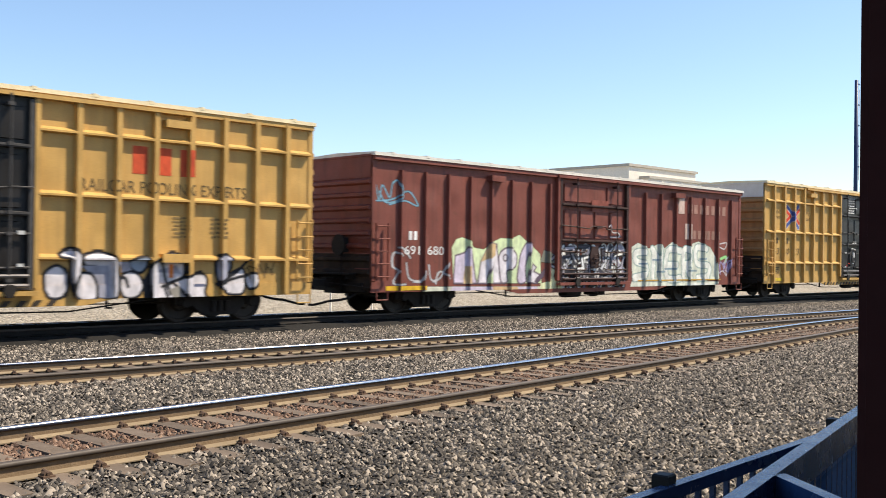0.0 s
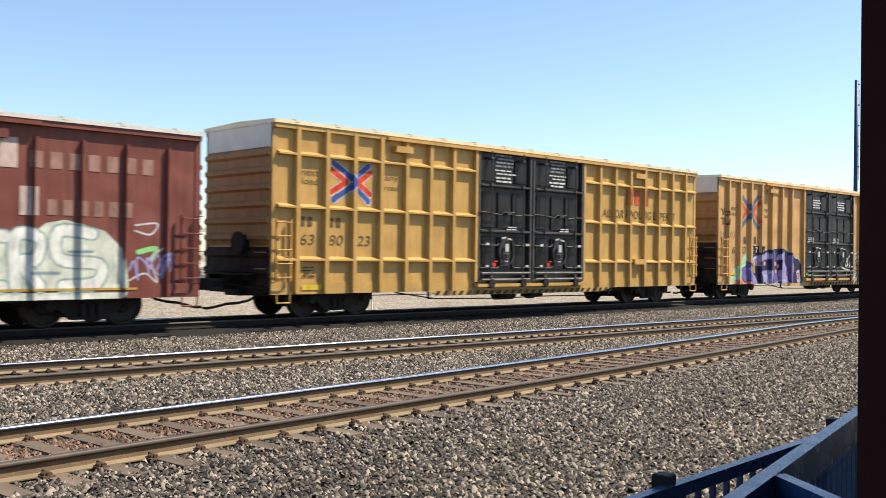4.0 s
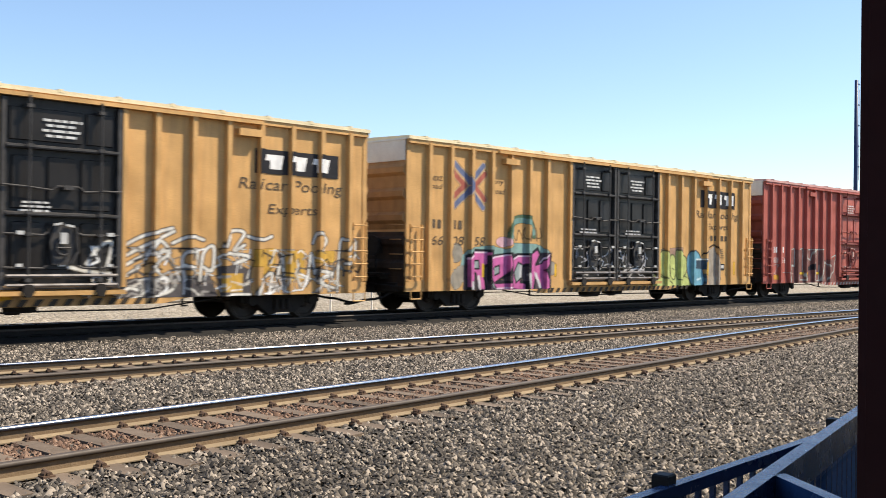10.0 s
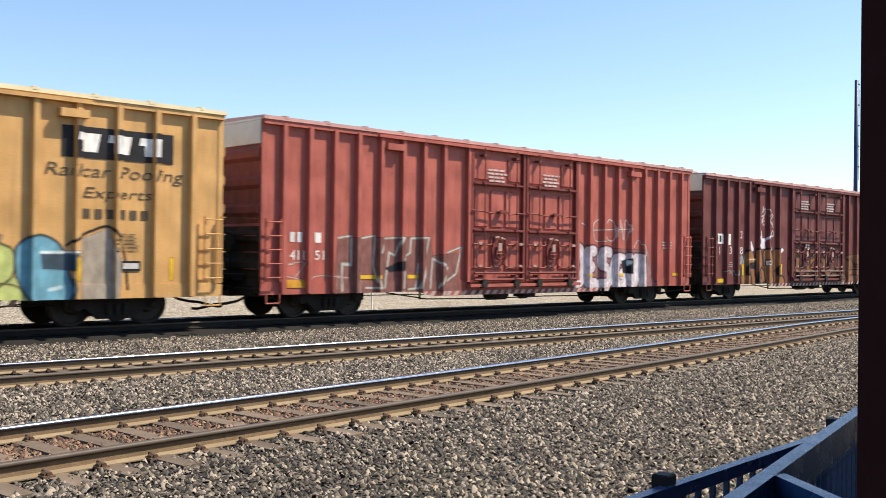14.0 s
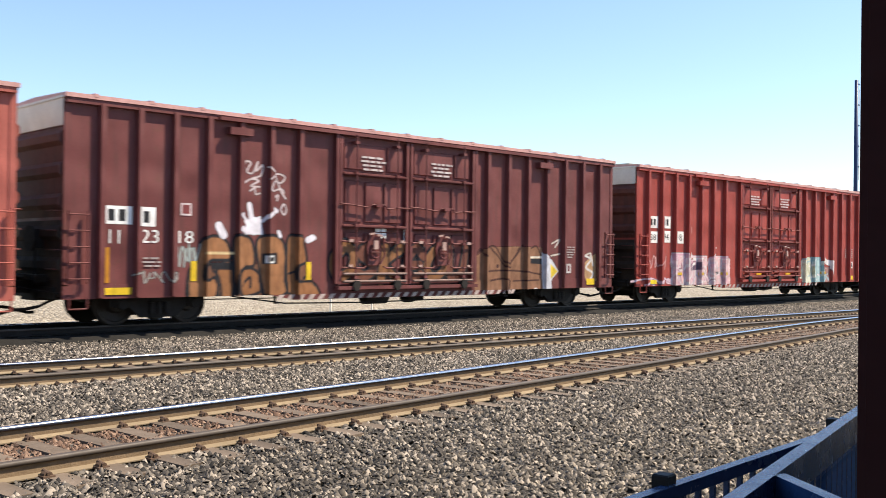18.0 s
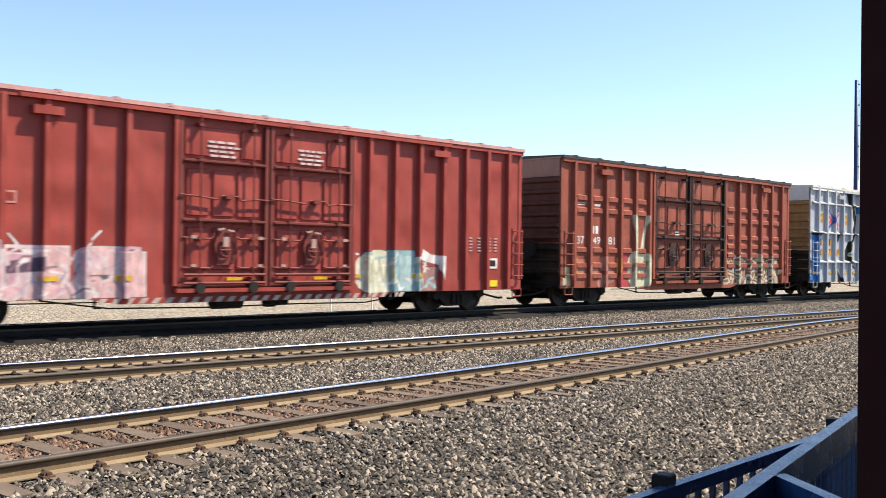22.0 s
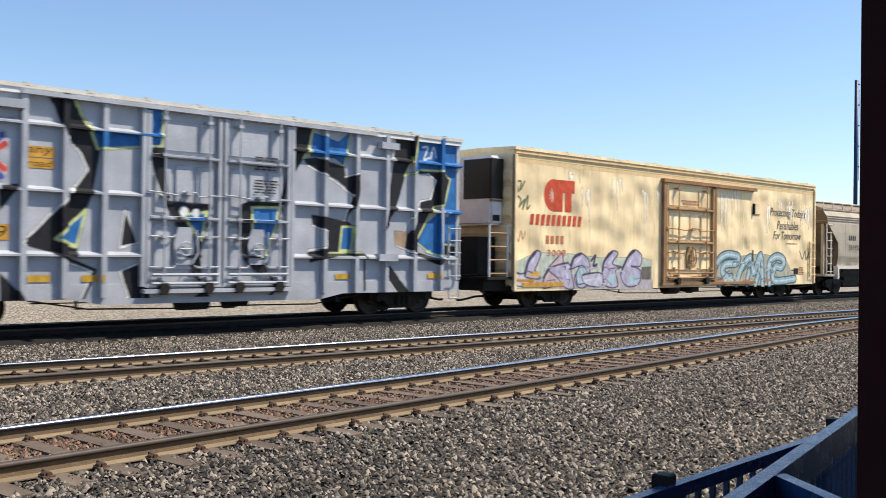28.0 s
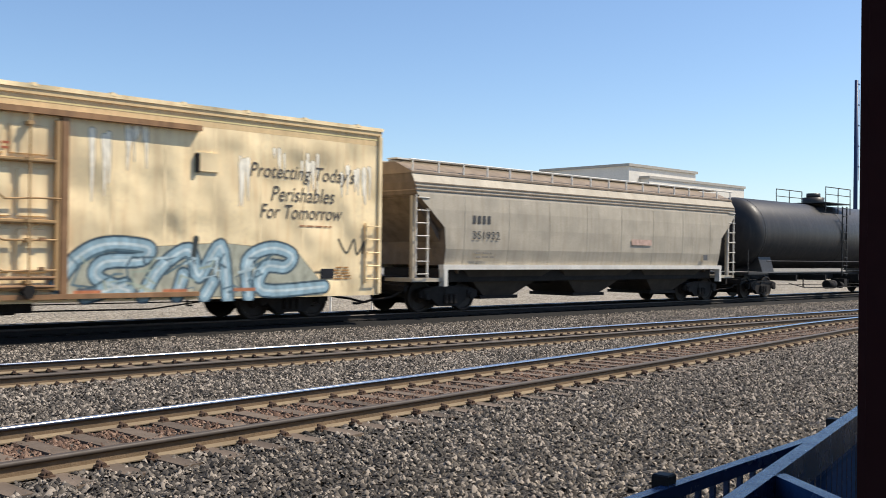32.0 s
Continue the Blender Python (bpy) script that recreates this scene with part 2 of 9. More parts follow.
def clear_of_ties(sp, rng, half=0.08):
    """Leaves the tops of the near track's ties bare."""
    mid = np.array([t1(q) for q in sp[:, 0]]) + GAUGE / 2
    off = sp[:, 1] - mid
    x = sp[:, 0] + 0.083 * off
    d = np.abs(x[:, None] - np.array(TIES1)[None, :]).min(1)
    # stones have washed over the near half of each tie between the rails
    buried = (np.abs(off) < 0.7) & (off < 0.05 + rng.uniform(-0.15, 0.15, len(sp)))
    keep = (np.abs(off) > 1.22) | buried | (d > half + rng.uniform(-0.03, 0.03, len(sp)))
    return sp[keep], rng


sp, rng = strip_spots(96000, 1.5, 24, lambda x: max(1.6, 0.36 * x - 2.2), lambda x: t1(x) - 0.12, GZ, 3, 1.25)
sp, rng = clear_of_ties(sp, rng)
stones("ballast_stones", sp, 0.012 + 0.021 * rng.uniform(0, 1, len(sp)) ** 1.3, STONE, "loose grey crushed stones beside the near track", 11)
sp, rng = strip_spots(30000, 1.5, 28, lambda x: t1(x) + 0.12, lambda x: t1(x) + GAUGE - 0.12, GZ - 0.008, 4, 1.3)
sp, rng = clear_of_ties(sp, rng)
stones("ballast_stones", sp, rng.uniform(0.011, 0.031, len(sp)), RUSTSTONE, "rust-stained crushed stones between the rails", 12)
sp, rng = strip_spots(74000, 2.0, 34, lambda x: t1(x) + GAUGE + 0.12, lambda x: t2(x) - 0.12, GZ, 5, 1.3)
stones("ballast_stones", sp, 0.013 + 0.022 * rng.uniform(0, 1, len(sp)) ** 1.4, STONE, "loose grey crushed stones between two tracks", 13)
sp, rng = strip_spots(68000, 4.0, 48, lambda x: t2(x) + GAUGE + 0.1, lambda x: t3(x) - 0.62, GZ, 6, 1.2)
stones("ballast_stones", sp, rng.uniform(0.015, 0.034, len(sp)), STONE, "loose grey crushed stones beside the far track", 14)


# dark strip under the train: its shade put into the colour
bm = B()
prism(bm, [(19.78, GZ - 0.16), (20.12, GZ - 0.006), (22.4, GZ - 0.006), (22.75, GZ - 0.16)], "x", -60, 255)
tagged(new("oily_ballast", mesh_of("oily_ballast", bm, TRAINSHADE)), "near-black ballast under the far track, coloured for the shade of the train", "ballast", kind="structure")


# ---- tracks ----
def rail_mesh(path, x0, x1, off, top, name="rail", shade_dark=False):
    """A rail of flat-bottomed section along a track's curve; the head's top has its own wear."""
    head = [(-0.036, -0.036), (-0.036, -0.024), (-0.0335, -0.014), (-0.0285, -0.007), (-0.0205, -0.0025), (-0.010, -0.0004)]
    left = [(-0.068, -0.152), (-0.068, -0.142), (-0.012, -0.122), (-0.010, -0.05)] + head
    prof = left + [(-a, b) for a, b in left[::-1]]
    xs = np.arange(x0, x1 + 0.1, 2.0)
    bm = B()
    rings = [[bm.verts.new((x, path(x) + off + p[0], p[1])) for p in prof] for x in xs]
    n = len(prof)
    for a, b in zip(rings, rings[1:]):
        for k in range(n):
            f = bm.faces.new([a[k], b[k], b[(k + 1) % n], a[(k + 1) % n]])
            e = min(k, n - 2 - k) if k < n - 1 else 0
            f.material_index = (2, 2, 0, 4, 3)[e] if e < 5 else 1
            f.smooth = e >= 4
    # far-track rails take a near-black colour for the train's shade
    me = mesh_of(name, bm, UNDER if shade_dark else RAILSIDE)
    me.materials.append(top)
    for extra in (UNDER if shade_dark else RAILFOOT, RAILDULL if top is RAILDULL else RAILFACE, HEADSHADE):
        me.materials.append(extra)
    return me


def track(name, path, places, tops, label, clips, tie_mat=None, half=1.3):
    x0, x1 = places[0], places[-1]
    t = tagged(new(name), label, "railway track", kind="structure")
    for off, top in zip((0, GAUGE), tops):
        part("rail", rail_mesh(path, x0 - 20, x1 + 60, off, top, shade_dark=tie_mat is TRAINSHADE), None, t)
    rng = np.random.default_rng(len(name))
    tie = mesh_of("tie", one(-0.095, 0.095, -half, half, -0.13, 0), tie_mat or TIE)
    # a bent spring clip over the rail's foot, on its shoulder
    bm = B()
    box(bm, -0.05, 0.05, -0.08, 0.005, -0.004, 0.016)
    prism(bm, [(-0.038, 0.014), (-0.034, 0.034), (-0.015, 0.048), (0.015, 0.048), (0.034, 0.034), (0.038, 0.014)], "y", -0.06, 0.0)
    rod(bm, (0.0, -0.075, 0.03), (0.0, 0.02, 0.046), 0.017, 8)
    if name != "near_track":
        bmesh.ops.scale(bm, vec=(0.6, 0.8, 0.75), verts=bm.verts)
    clip = mesh_of("rail_clip", bm, CLIP)
    for x in places:
        skew = rng.uniform(-1.2, 1.2)
        slope = math.degrees(math.atan((path(x + 0.5) - path(x - 0.5))))
        part("tie", tie, None, t, at=pose(x, path(x) + GAUGE / 2, GZ + 0.024 + rng.uniform(-0.006, 0.006), 0, 0, slope + skew))
        if x < clips:
            for off in (0, GAUGE):
                # the middle track's clips are smaller and stand in pairs
                for k in ((0.0,) if name == "near_track" else (-0.12, 0.12)):
                    part("rail_clip", clip, None, t, at=pose(x + k, path(x + k) + off - 0.07, GZ + 0.02, 0, 0, slope))
    return t


track("near_track", t1, TIES1, (RAILDULL, RAILTOP), "rusty steel rails on weathered ties in grey ballast", 40)
track("middle_track", t2, tie_places(12, 2.0, 75, 0.5), (RAILDULL, RAILTOP), "rusty steel rails with polished heads in grey ballast", 48)
track("far_track", t3, tie_places(9, -20, 110, 0.5), (RAILDULL, RAILTOP), "rails under the freight train, in its shade", 0, TRAINSHADE, 0.78)

# ---- assumed platform canopy over the camera: unseen, its edge set to shade the railing ----
canopy = tagged(new("unseen_canopy"), "dark canopy roof out of view on a maroon post, added to shade the railing", "canopy")
part("roof_deck", one(-9, 16, -6, 0.6, 4.25, 4.4), POSTM, canopy)
part("fascia", one(-9, 16, 0.6, 0.67, 4.1, 4.45), POSTM, canopy)
part("beam", one(-9, 16, 0.34, 0.54, 4.02, 4.25), POSTM, canopy)

# unseen wall and floor added behind the camera to darken the railing
BOARDS = mat("dark_boarding", (0.10, 0.06, 0.045), 0.75, var=0.2, scale=1.5)
PAVING = mat("platform_paving", (0.17, 0.155, 0.14), 0.9, var=0.15, scale=1.5, bump=0.2)
tagged(new("wall_station", mesh_of("wall_station", one(-9, 16, -5.2, -5.0, GZ, 4.25), BOARDS)), "dark boarded wall out of view, added to darken the railing", "wall", kind="structure")
tagged(new("platform_floor", mesh_of("platform_floor", one(-9, 16, -5.0, 0.75, GZ - 0.1, GZ + 0.035), PAVING)), "grey paved floor out of view under the canopy, added to darken the railing", "platform", kind="structure")

# ---- the station's railing and post ----
RZ = 1.0


def bar_between(bm, a, b, w, h):
    """A square tube from a to b, w wide and h high, its top at the ends' height."""
    a, b = Vector(a), Vector(b)
    d = (b - a).normalized()
    s = Vector((-d.y, d.x, 0)).normalized() * (w / 2)
    v = []
    for c in (a, b):
        for q in (s, -s):
            v.append(bm.verts.new(c + q))
            v.append(bm.verts.new(c + q - Vector((0, 0, h))))
    for f in ((0, 4, 6, 2), (1, 3, 7, 5), (0, 1, 5, 4), (2, 6, 7, 3), (0, 2, 3, 1), (4, 5, 7, 6)):
        bm.faces.new([v[i] for i in f])
    return bm


railing = tagged(new("railing"), "blue painted steel railing with upright bars", "railing")
PA, PB = Vector((4.747, 1.893, RZ)), Vector((1.897, 1.211, RZ))
PC, PD = Vector((3.52, 1.612, RZ - 0.010)), Vector((1.75, 1.535, RZ - 0.032))
part("top_rail", bar_between(B(), PA, PB, 0.047, 0.11), BLUERAIL, railing)
part("bottom_rail", bar_between(B(), PA - Vector((0, 0, 0.85)), PB - Vector((0, 0, 0.85)), 0.05, 0.04), BLUERAIL, railing)
part("rear_top_rail", bar_between(B(), PC, PD, 0.034, 0.038), BLUERAIL, railing)
part("rear_bottom_rail", bar_between(B(), PC - Vector((0, 0, 0.85)), PD - Vector((0, 0, 0.85)), 0.05, 0.04), BLUERAIL, railing)
part("cross_rail", bar_between(B(), (2.725, 1.385, RZ - 0.004), (2.2, 0.62, RZ - 0.004), 0.045, 0.1), BLUERAIL, railing)
picket = mesh_of("picket", one(-0.0075, 0.0075, -0.0075, 0.0075, -0.81, 0), BLUERAIL)
for a, b, n in ((PC, PD, 20), (PA, PB, 30)):
    for k in range(n):
        c = a.lerp(b, (k + 0.5) / n)
        part("picket", picket, None, railing, at=pose(c.x, c.y, c.z - (0.03 if n == 20 else 0.1), 0, 0, 8))
bm = one(-0.026, 0.026, -0.026, 0.026, GZ - RZ - 0.03, 0.022)
bmesh.ops.bevel(bm, geom=[e for e in bm.edges if all(v.co.z > 0 for v in e.verts)], offset=0.004, segments=1, affect="EDGES")
fpost = mesh_of("post", bm, POSTBLACK)
for c in ((2.435, 1.59), (4.02, 1.80), (4.72, 1.95)):
    part("post", fpost, None, railing, at=pose(c[0], c[1], RZ - 0.018 if c[0] < 3 else RZ - 0.055, 0, 0, 8))

bm = one(-0.11, 0.11, -0.11, 0.11, GZ - 0.02, 4.02)
bmesh.ops.bevel(bm, geom=bm.edges[:], offset=0.012, segments=2, affect="EDGES")
canopy_post = tagged(new("canopy_post", mesh_of("canopy_post", bm, POSTM)), "dark maroon painted steel post of the platform canopy", "post")
canopy_post.matrix_world = pose(1.747, 0.621, 0, 0, 0, 23)


# ---- freight cars: x runs along the car from its leading end, the side towards the platform is at -y, z from the rail head ----
HALF, PANEL, SILL, DOOR = 1.60, 1.50, 1.518, 1.555
WR = 0.46
rolling = []        # (thing, place in the train, wheelsets)


def hat(z0, z1, w=0.15, top=0.115, d=0.135):
    """A pressed side post of hat section, upright at x = 0 on the near side."""
    return prism(B(), [(-w / 2, -PANEL), (-top / 2, -PANEL - d), (top / 2, -PANEL - d), (w / 2, -PANEL)], "z", z0, z1)


def wheelset_mesh():
    """An axle with two flanged wheels, turned from one outline."""
    half = [(0.04, 0.085), (0.66, 0.085), (0.685, 0.16), (0.69, WR + 0.028), (0.72, WR + 0.02), (0.73, WR), (0.83, WR - 0.008), (0.835, WR - 0.07), (0.80, WR - 0.09),
            (0.79, 0.2), (0.86, 0.16), (0.86, 0.09), (0.98, 0.085), (0.99, 0.002)]
    prof = [(-y, r) for y, r in half[::-1]] + half
    bm = B()
    n = 28
    rings = [[bm.verts.new((r * math.cos(k * math.tau / n), y, r * math.sin(k * math.tau / n))) for k in range(n)] for y, r in prof]
    for a, b in zip(rings, rings[1:]):
        for k in range(n):
            bm.faces.new([a[k], a[(k + 1) % n], b[(k + 1) % n], b[k]])
    bm.faces.new(rings[0])
    bm.faces.new(rings[-1])
    return mesh_of("wheelset", bm, WHEELM)


def truck_mesh():
    """Cast side frames with arched tops, a bolster and spring nests."""
    bm = B()
    for s in (-1, 1):
        y0, y1 = s * 1.0, s * 1.13
        prism(bm, [(-1.14, 0.42), (-1.14, 0.60), (-0.95, 0.68), (-0.55, 0.74), (0.55, 0.74), (0.95, 0.68), (1.14, 0.60), (1.14, 0.42),
                   (0.72, 0.42), (0.42, 0.17), (-0.42, 0.17), (-0.72, 0.42)], "y", min(y0, y1), max(y0, y1))
        for k in (-0.18, 0.0, 0.18):
            rod(bm, (k, s * 1.16, 0.25), (k, s * 1.16, 0.5), 0.07, 8)
        for k in (-0.875, 0.875):
            rod(bm, (k, s * 1.12, 0.46), (k, s * 1.21, 0.46), 0.11, 10)
            box(bm, k - 0.16, k + 0.16, min(s * 1.10, s * 1.17), max(s * 1.10, s * 1.17), 0.40, 0.63)
    box(bm, -0.2, 0.2, -1.15, 1.15, 0.5, 0.68)
    box(bm, -0.42, 0.42, -0.66, 0.66, 0.2, 0.66)
    box(bm, -1.35, 1.35, -0.6, 0.6, 0.5, 0.72)
    box(bm, -0.62, -0.5, -0.95, 0.95, 0.3, 0.42)
    box(bm, 0.5, 0.62, -0.95, 0.95, 0.3, 0.42)
    return mesh_of("truck", bm, UNDER)


def coupler_mesh():
    bm = B()
    box(bm, -0.42, 0.0, -0.11, 0.11, 0.72, 0.98)
    box(bm, -0.12, 0.75, -0.36, 0.36, 0.56, 1.0)
    box(bm, -0.06, 0.05, -1.2, 1.2, 0.62, 0.86)
    box(bm, -0.86, -0.4, -0.08, 0.08, 0.77, 0.93)
    prism(bm, [(-1.02, -0.17), (-0.84, -0.17), (-0.78, 0.0), (-0.84, 0.15), (-0.98, 0.15), (-1.0, 0.02)], "z", 0.71, 0.99)
    # air hose in a sagging loop
    pts = [(0.25, -0.95, 0.66), (0.02, -0.9, 0.58), (-0.2, -0.85, 0.46), (-0.42, -0.7, 0.40), (-0.62, -0.55, 0.38), (-0.82, -0.4, 0.31), (-0.98, -0.3, 0.27), (-1.1, -0.25, 0.28)]
    for a, b in zip(pts, pts[1:]):
        rod(bm, a, b, 0.034, 6)
    rod(bm, (-0.02, -1.45, 0.74), (-0.30, -0.9, 0.80), 0.016, 6)
    rod(bm, (-0.30, -0.9, 0.80), (-0.42, -0.25, 0.86), 0.016, 6)
    return mesh_of("coupler", bm, UNDER)


WHEELSET, TRUCK, COUPLER = wheelset_mesh(), truck_mesh(), coupler_mesh()


def rung_mesh(paint, w=0.42):
    bm = B()
    rod(bm, (0, -0.055, 0), (w, -0.055, 0), 0.016, 6)
    rod(bm, (0.02, 0, 0), (0.02, -0.055, 0), 0.014, 6)
    rod(bm, (w - 0.02, 0, 0), (w - 0.02, -0.055, 0), 0.014, 6)
    return mesh_of("rung", bm, paint)


def ladder(car, u, z0, z1, n, paint, w=0.42, y=-HALF):
    """Two stiles and n rungs on the car's side."""
    bm = B()
    for k in (0.0, w):
        box(bm, u + k - 0.018, u + k + 0.018, y - 0.035, y + 0.02, z0 - 0.1, z1 + 0.08)
    lad = part("ladder", bm, paint, car)
    me = rung_mesh(paint, w)
    for k in range(n):
        part("rung", me, None, lad, at=pose(u, y - 0.02, z0 + (z1 - z0) * k / max(1, n - 1)))
    return lad


def running_gear(car, L, centre, s, length_gap=1.0):
    """Trucks, couplers, brake gear and the centre sill."""
    wheels = []
    for c in (centre, L - centre):
        t = part("truck", TRUCK, None, car, "grimy cast-steel bogie", at=pose(c, 0, 0))
        for k in (-0.875, 0.875):
            wheels.append(part("wheelset", WHEELSET, None, t, at=pose(k, 0, WR)))
    part("coupler", COUPLER, None, car, at=pose(0, 0, 0))
    part("coupler", COUPLER, None, car, at=pose(L, 0, 0, 0, 0, 180))
    part("centre_sill", one(0.02, L - 0.02, -0.22, 0.22, 0.74, 1.02), UNDER, car)
    rolling.append((car, s, wheels))


def brake_gear(car, L, low):
    bm = B()
    rod(bm, (L * 0.44, -1.15, 0.5), (L * 0.44 + 0.75, -1.15, 0.5), 0.2, 12)
    part("air_reservoir", bm, UNDER, car)
    bm = B()
    rod(bm, (L * 0.52, -1.1, 0.46), (L * 0.52 + 0.3, -1.1, 0.46), 0.15, 10)
    box(bm, L * 0.52 + 0.28, L * 0.52 + 0.6, -1.25, -0.6, 0.36, 0.75)
    part("brake_cylinder", bm, UNDER, car)
    bm = B()
    rod(bm, (3.6, -0.85, 0.52), (L - 3.6, -0.85, 0.47), 0.014, 5)
    part("brake_rod", bm, UNDER, car)
    bm = B()
    pts = [(0.22, 0.60), (0.3, 0.40), (0.43, 0.36), (0.57, 0.38), (0.68, 0.36), (0.78, 0.58)]
    for a, b in zip(pts, pts[1:]):
        rod(bm, (L * a[0], -1.3, a[1]), (L * b[0], -1.3, b[1]), 0.018, 6)
    part("air_pipe", bm, UNDER, car)
    for k in (0.24, 0.4, 0.6, 0.76):
        part("cross_bearer", one(L * k - 0.06, L * k + 0.06, -1.45, 1.45, 0.70, 0.96), UNDER, car)
    bm = B()
    for k in (0.28, 0.72):
        box(bm, L * k, L * k + 0.05, -1.42, -1.38, 0.42, low + 0.1)
        box(bm, L * k, L * k + 0.16, -1.42, -1.38, 0.40, 0.44)
    part("step", bm, UNDER, car)


def end_wall(car, L, low, eave, paint, cap, count=7):
    """Corrugated ends: pressed ledges lying across, lower sheets darkened for soot and shade, and a plain band under
    the roof.
    """
    z0, z1 = low + 0.35, eave - 0.62
    step = (z1 - z0) / count
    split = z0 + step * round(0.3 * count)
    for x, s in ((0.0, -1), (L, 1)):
        for lo, hi, colour, name in ((z0, split, SHADESOOT, "end_panel"), (split, z1, paint, "end_panel")):
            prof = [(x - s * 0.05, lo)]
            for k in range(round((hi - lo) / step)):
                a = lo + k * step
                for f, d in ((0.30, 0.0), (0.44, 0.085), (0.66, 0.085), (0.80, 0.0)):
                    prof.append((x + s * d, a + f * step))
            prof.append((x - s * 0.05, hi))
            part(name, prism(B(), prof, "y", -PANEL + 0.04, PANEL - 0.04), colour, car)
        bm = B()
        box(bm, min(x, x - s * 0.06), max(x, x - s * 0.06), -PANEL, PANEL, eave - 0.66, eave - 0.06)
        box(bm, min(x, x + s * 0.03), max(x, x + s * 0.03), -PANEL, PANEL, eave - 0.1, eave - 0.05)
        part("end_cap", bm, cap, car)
        part("end_sill", one(min(x, x - s * 0.1), max(x, x - s * 0.1), -PANEL, PANEL, low + 0.05, low + 0.4), SHADESOOT, car)
        # crossover board, grab irons and the brake's box and chain rod
        board = part("crossover_board", one(min(x + s * 0.1, x + s * 0.36), max(x + s * 0.1, x + s * 0.36), -1.0, 1.0, low + 0.46, low + 0.50), UNDER, car)
        for y in (-0.8, 0.8):
            part("bracket", one(min(x, x + s * 0.3), max(x, x + s * 0.3), y - 0.03, y + 0.03, low + 0.34, low + 0.46), UNDER, board)
        bm = B()
        rod(bm, (s * 0.13, -1.42, 0), (s * 0.13, -1.0, 0), 0.016, 6)
        for y in (-1.41, -1.01):
            rod(bm, (0, y, 0), (s * 0.13, y, 0), 0.014, 5)
        iron = mesh_of("grab_iron", bm, paint)
        for k in range(4):
            part("grab_iron", iron, None, car, at=pose(x, 0, low + 0.62 + 0.4 * k))
    part("brake_box", one(-0.2, 0.0, -0.55, -0.25, low + 1.05, low + 1.45), UNDER, car)
    bm = B()
    rod(bm, (-0.2, -0.4, low + 1.25), (-0.26, -0.4, low + 1.25), 0.28, 16)
    part("brake_wheel", bm, UNDER, car)
    bm = B()
    rod(bm, (-0.12, -0.4, low + 0.1), (-0.12, -0.4, low + 1.05), 0.02, 6)
    part("brake_chain_rod", bm, UNDER, car)


def plate(u0, u1, z0, z1, y, arch=0.0):
    """A raised door panel with bevelled sides; its top corners may be cut round."""
    h = min(arch, (u1 - u0) / 2.5)
    front = [(u0 + 0.02, z0 + 0.02), (u1 - 0.02, z0 + 0.02)]
    back = [(u0, z0), (u1, z0)]
    for pts, i in ((front, 0.02), (back, 0.0)):
        if h:
            pts += [(u1 - i, z1 - h), (u1 - 0.3 * h - i, z1 - 0.3 * h - i), (u1 - h, z1 - i), (u0 + h, z1 - i), (u0 + 0.3 * h + i, z1 - 0.3 * h - i), (u0 + i, z1 - h)]
        else:
            pts += [(u1 - i, z1 - i), (u0 + i, z1 - i)]
    bm = B()
    f, k = [bm.verts.new((p[0], y, p[1])) for p in front], [bm.verts.new((p[0], y + 0.06, p[1])) for p in back]
    bm.faces.new(f)
    for j in range(len(f)):
        bm.faces.new([f[j], f[(j + 1) % len(f)], k[(j + 1) % len(f)], k[j]])
    return bm


def bent_rod(pts, r=0.02, n=6):
    bm = B()
    for p, q in zip(pts, pts[1:]):
        rod(bm, p, q, r, n)
    return bm


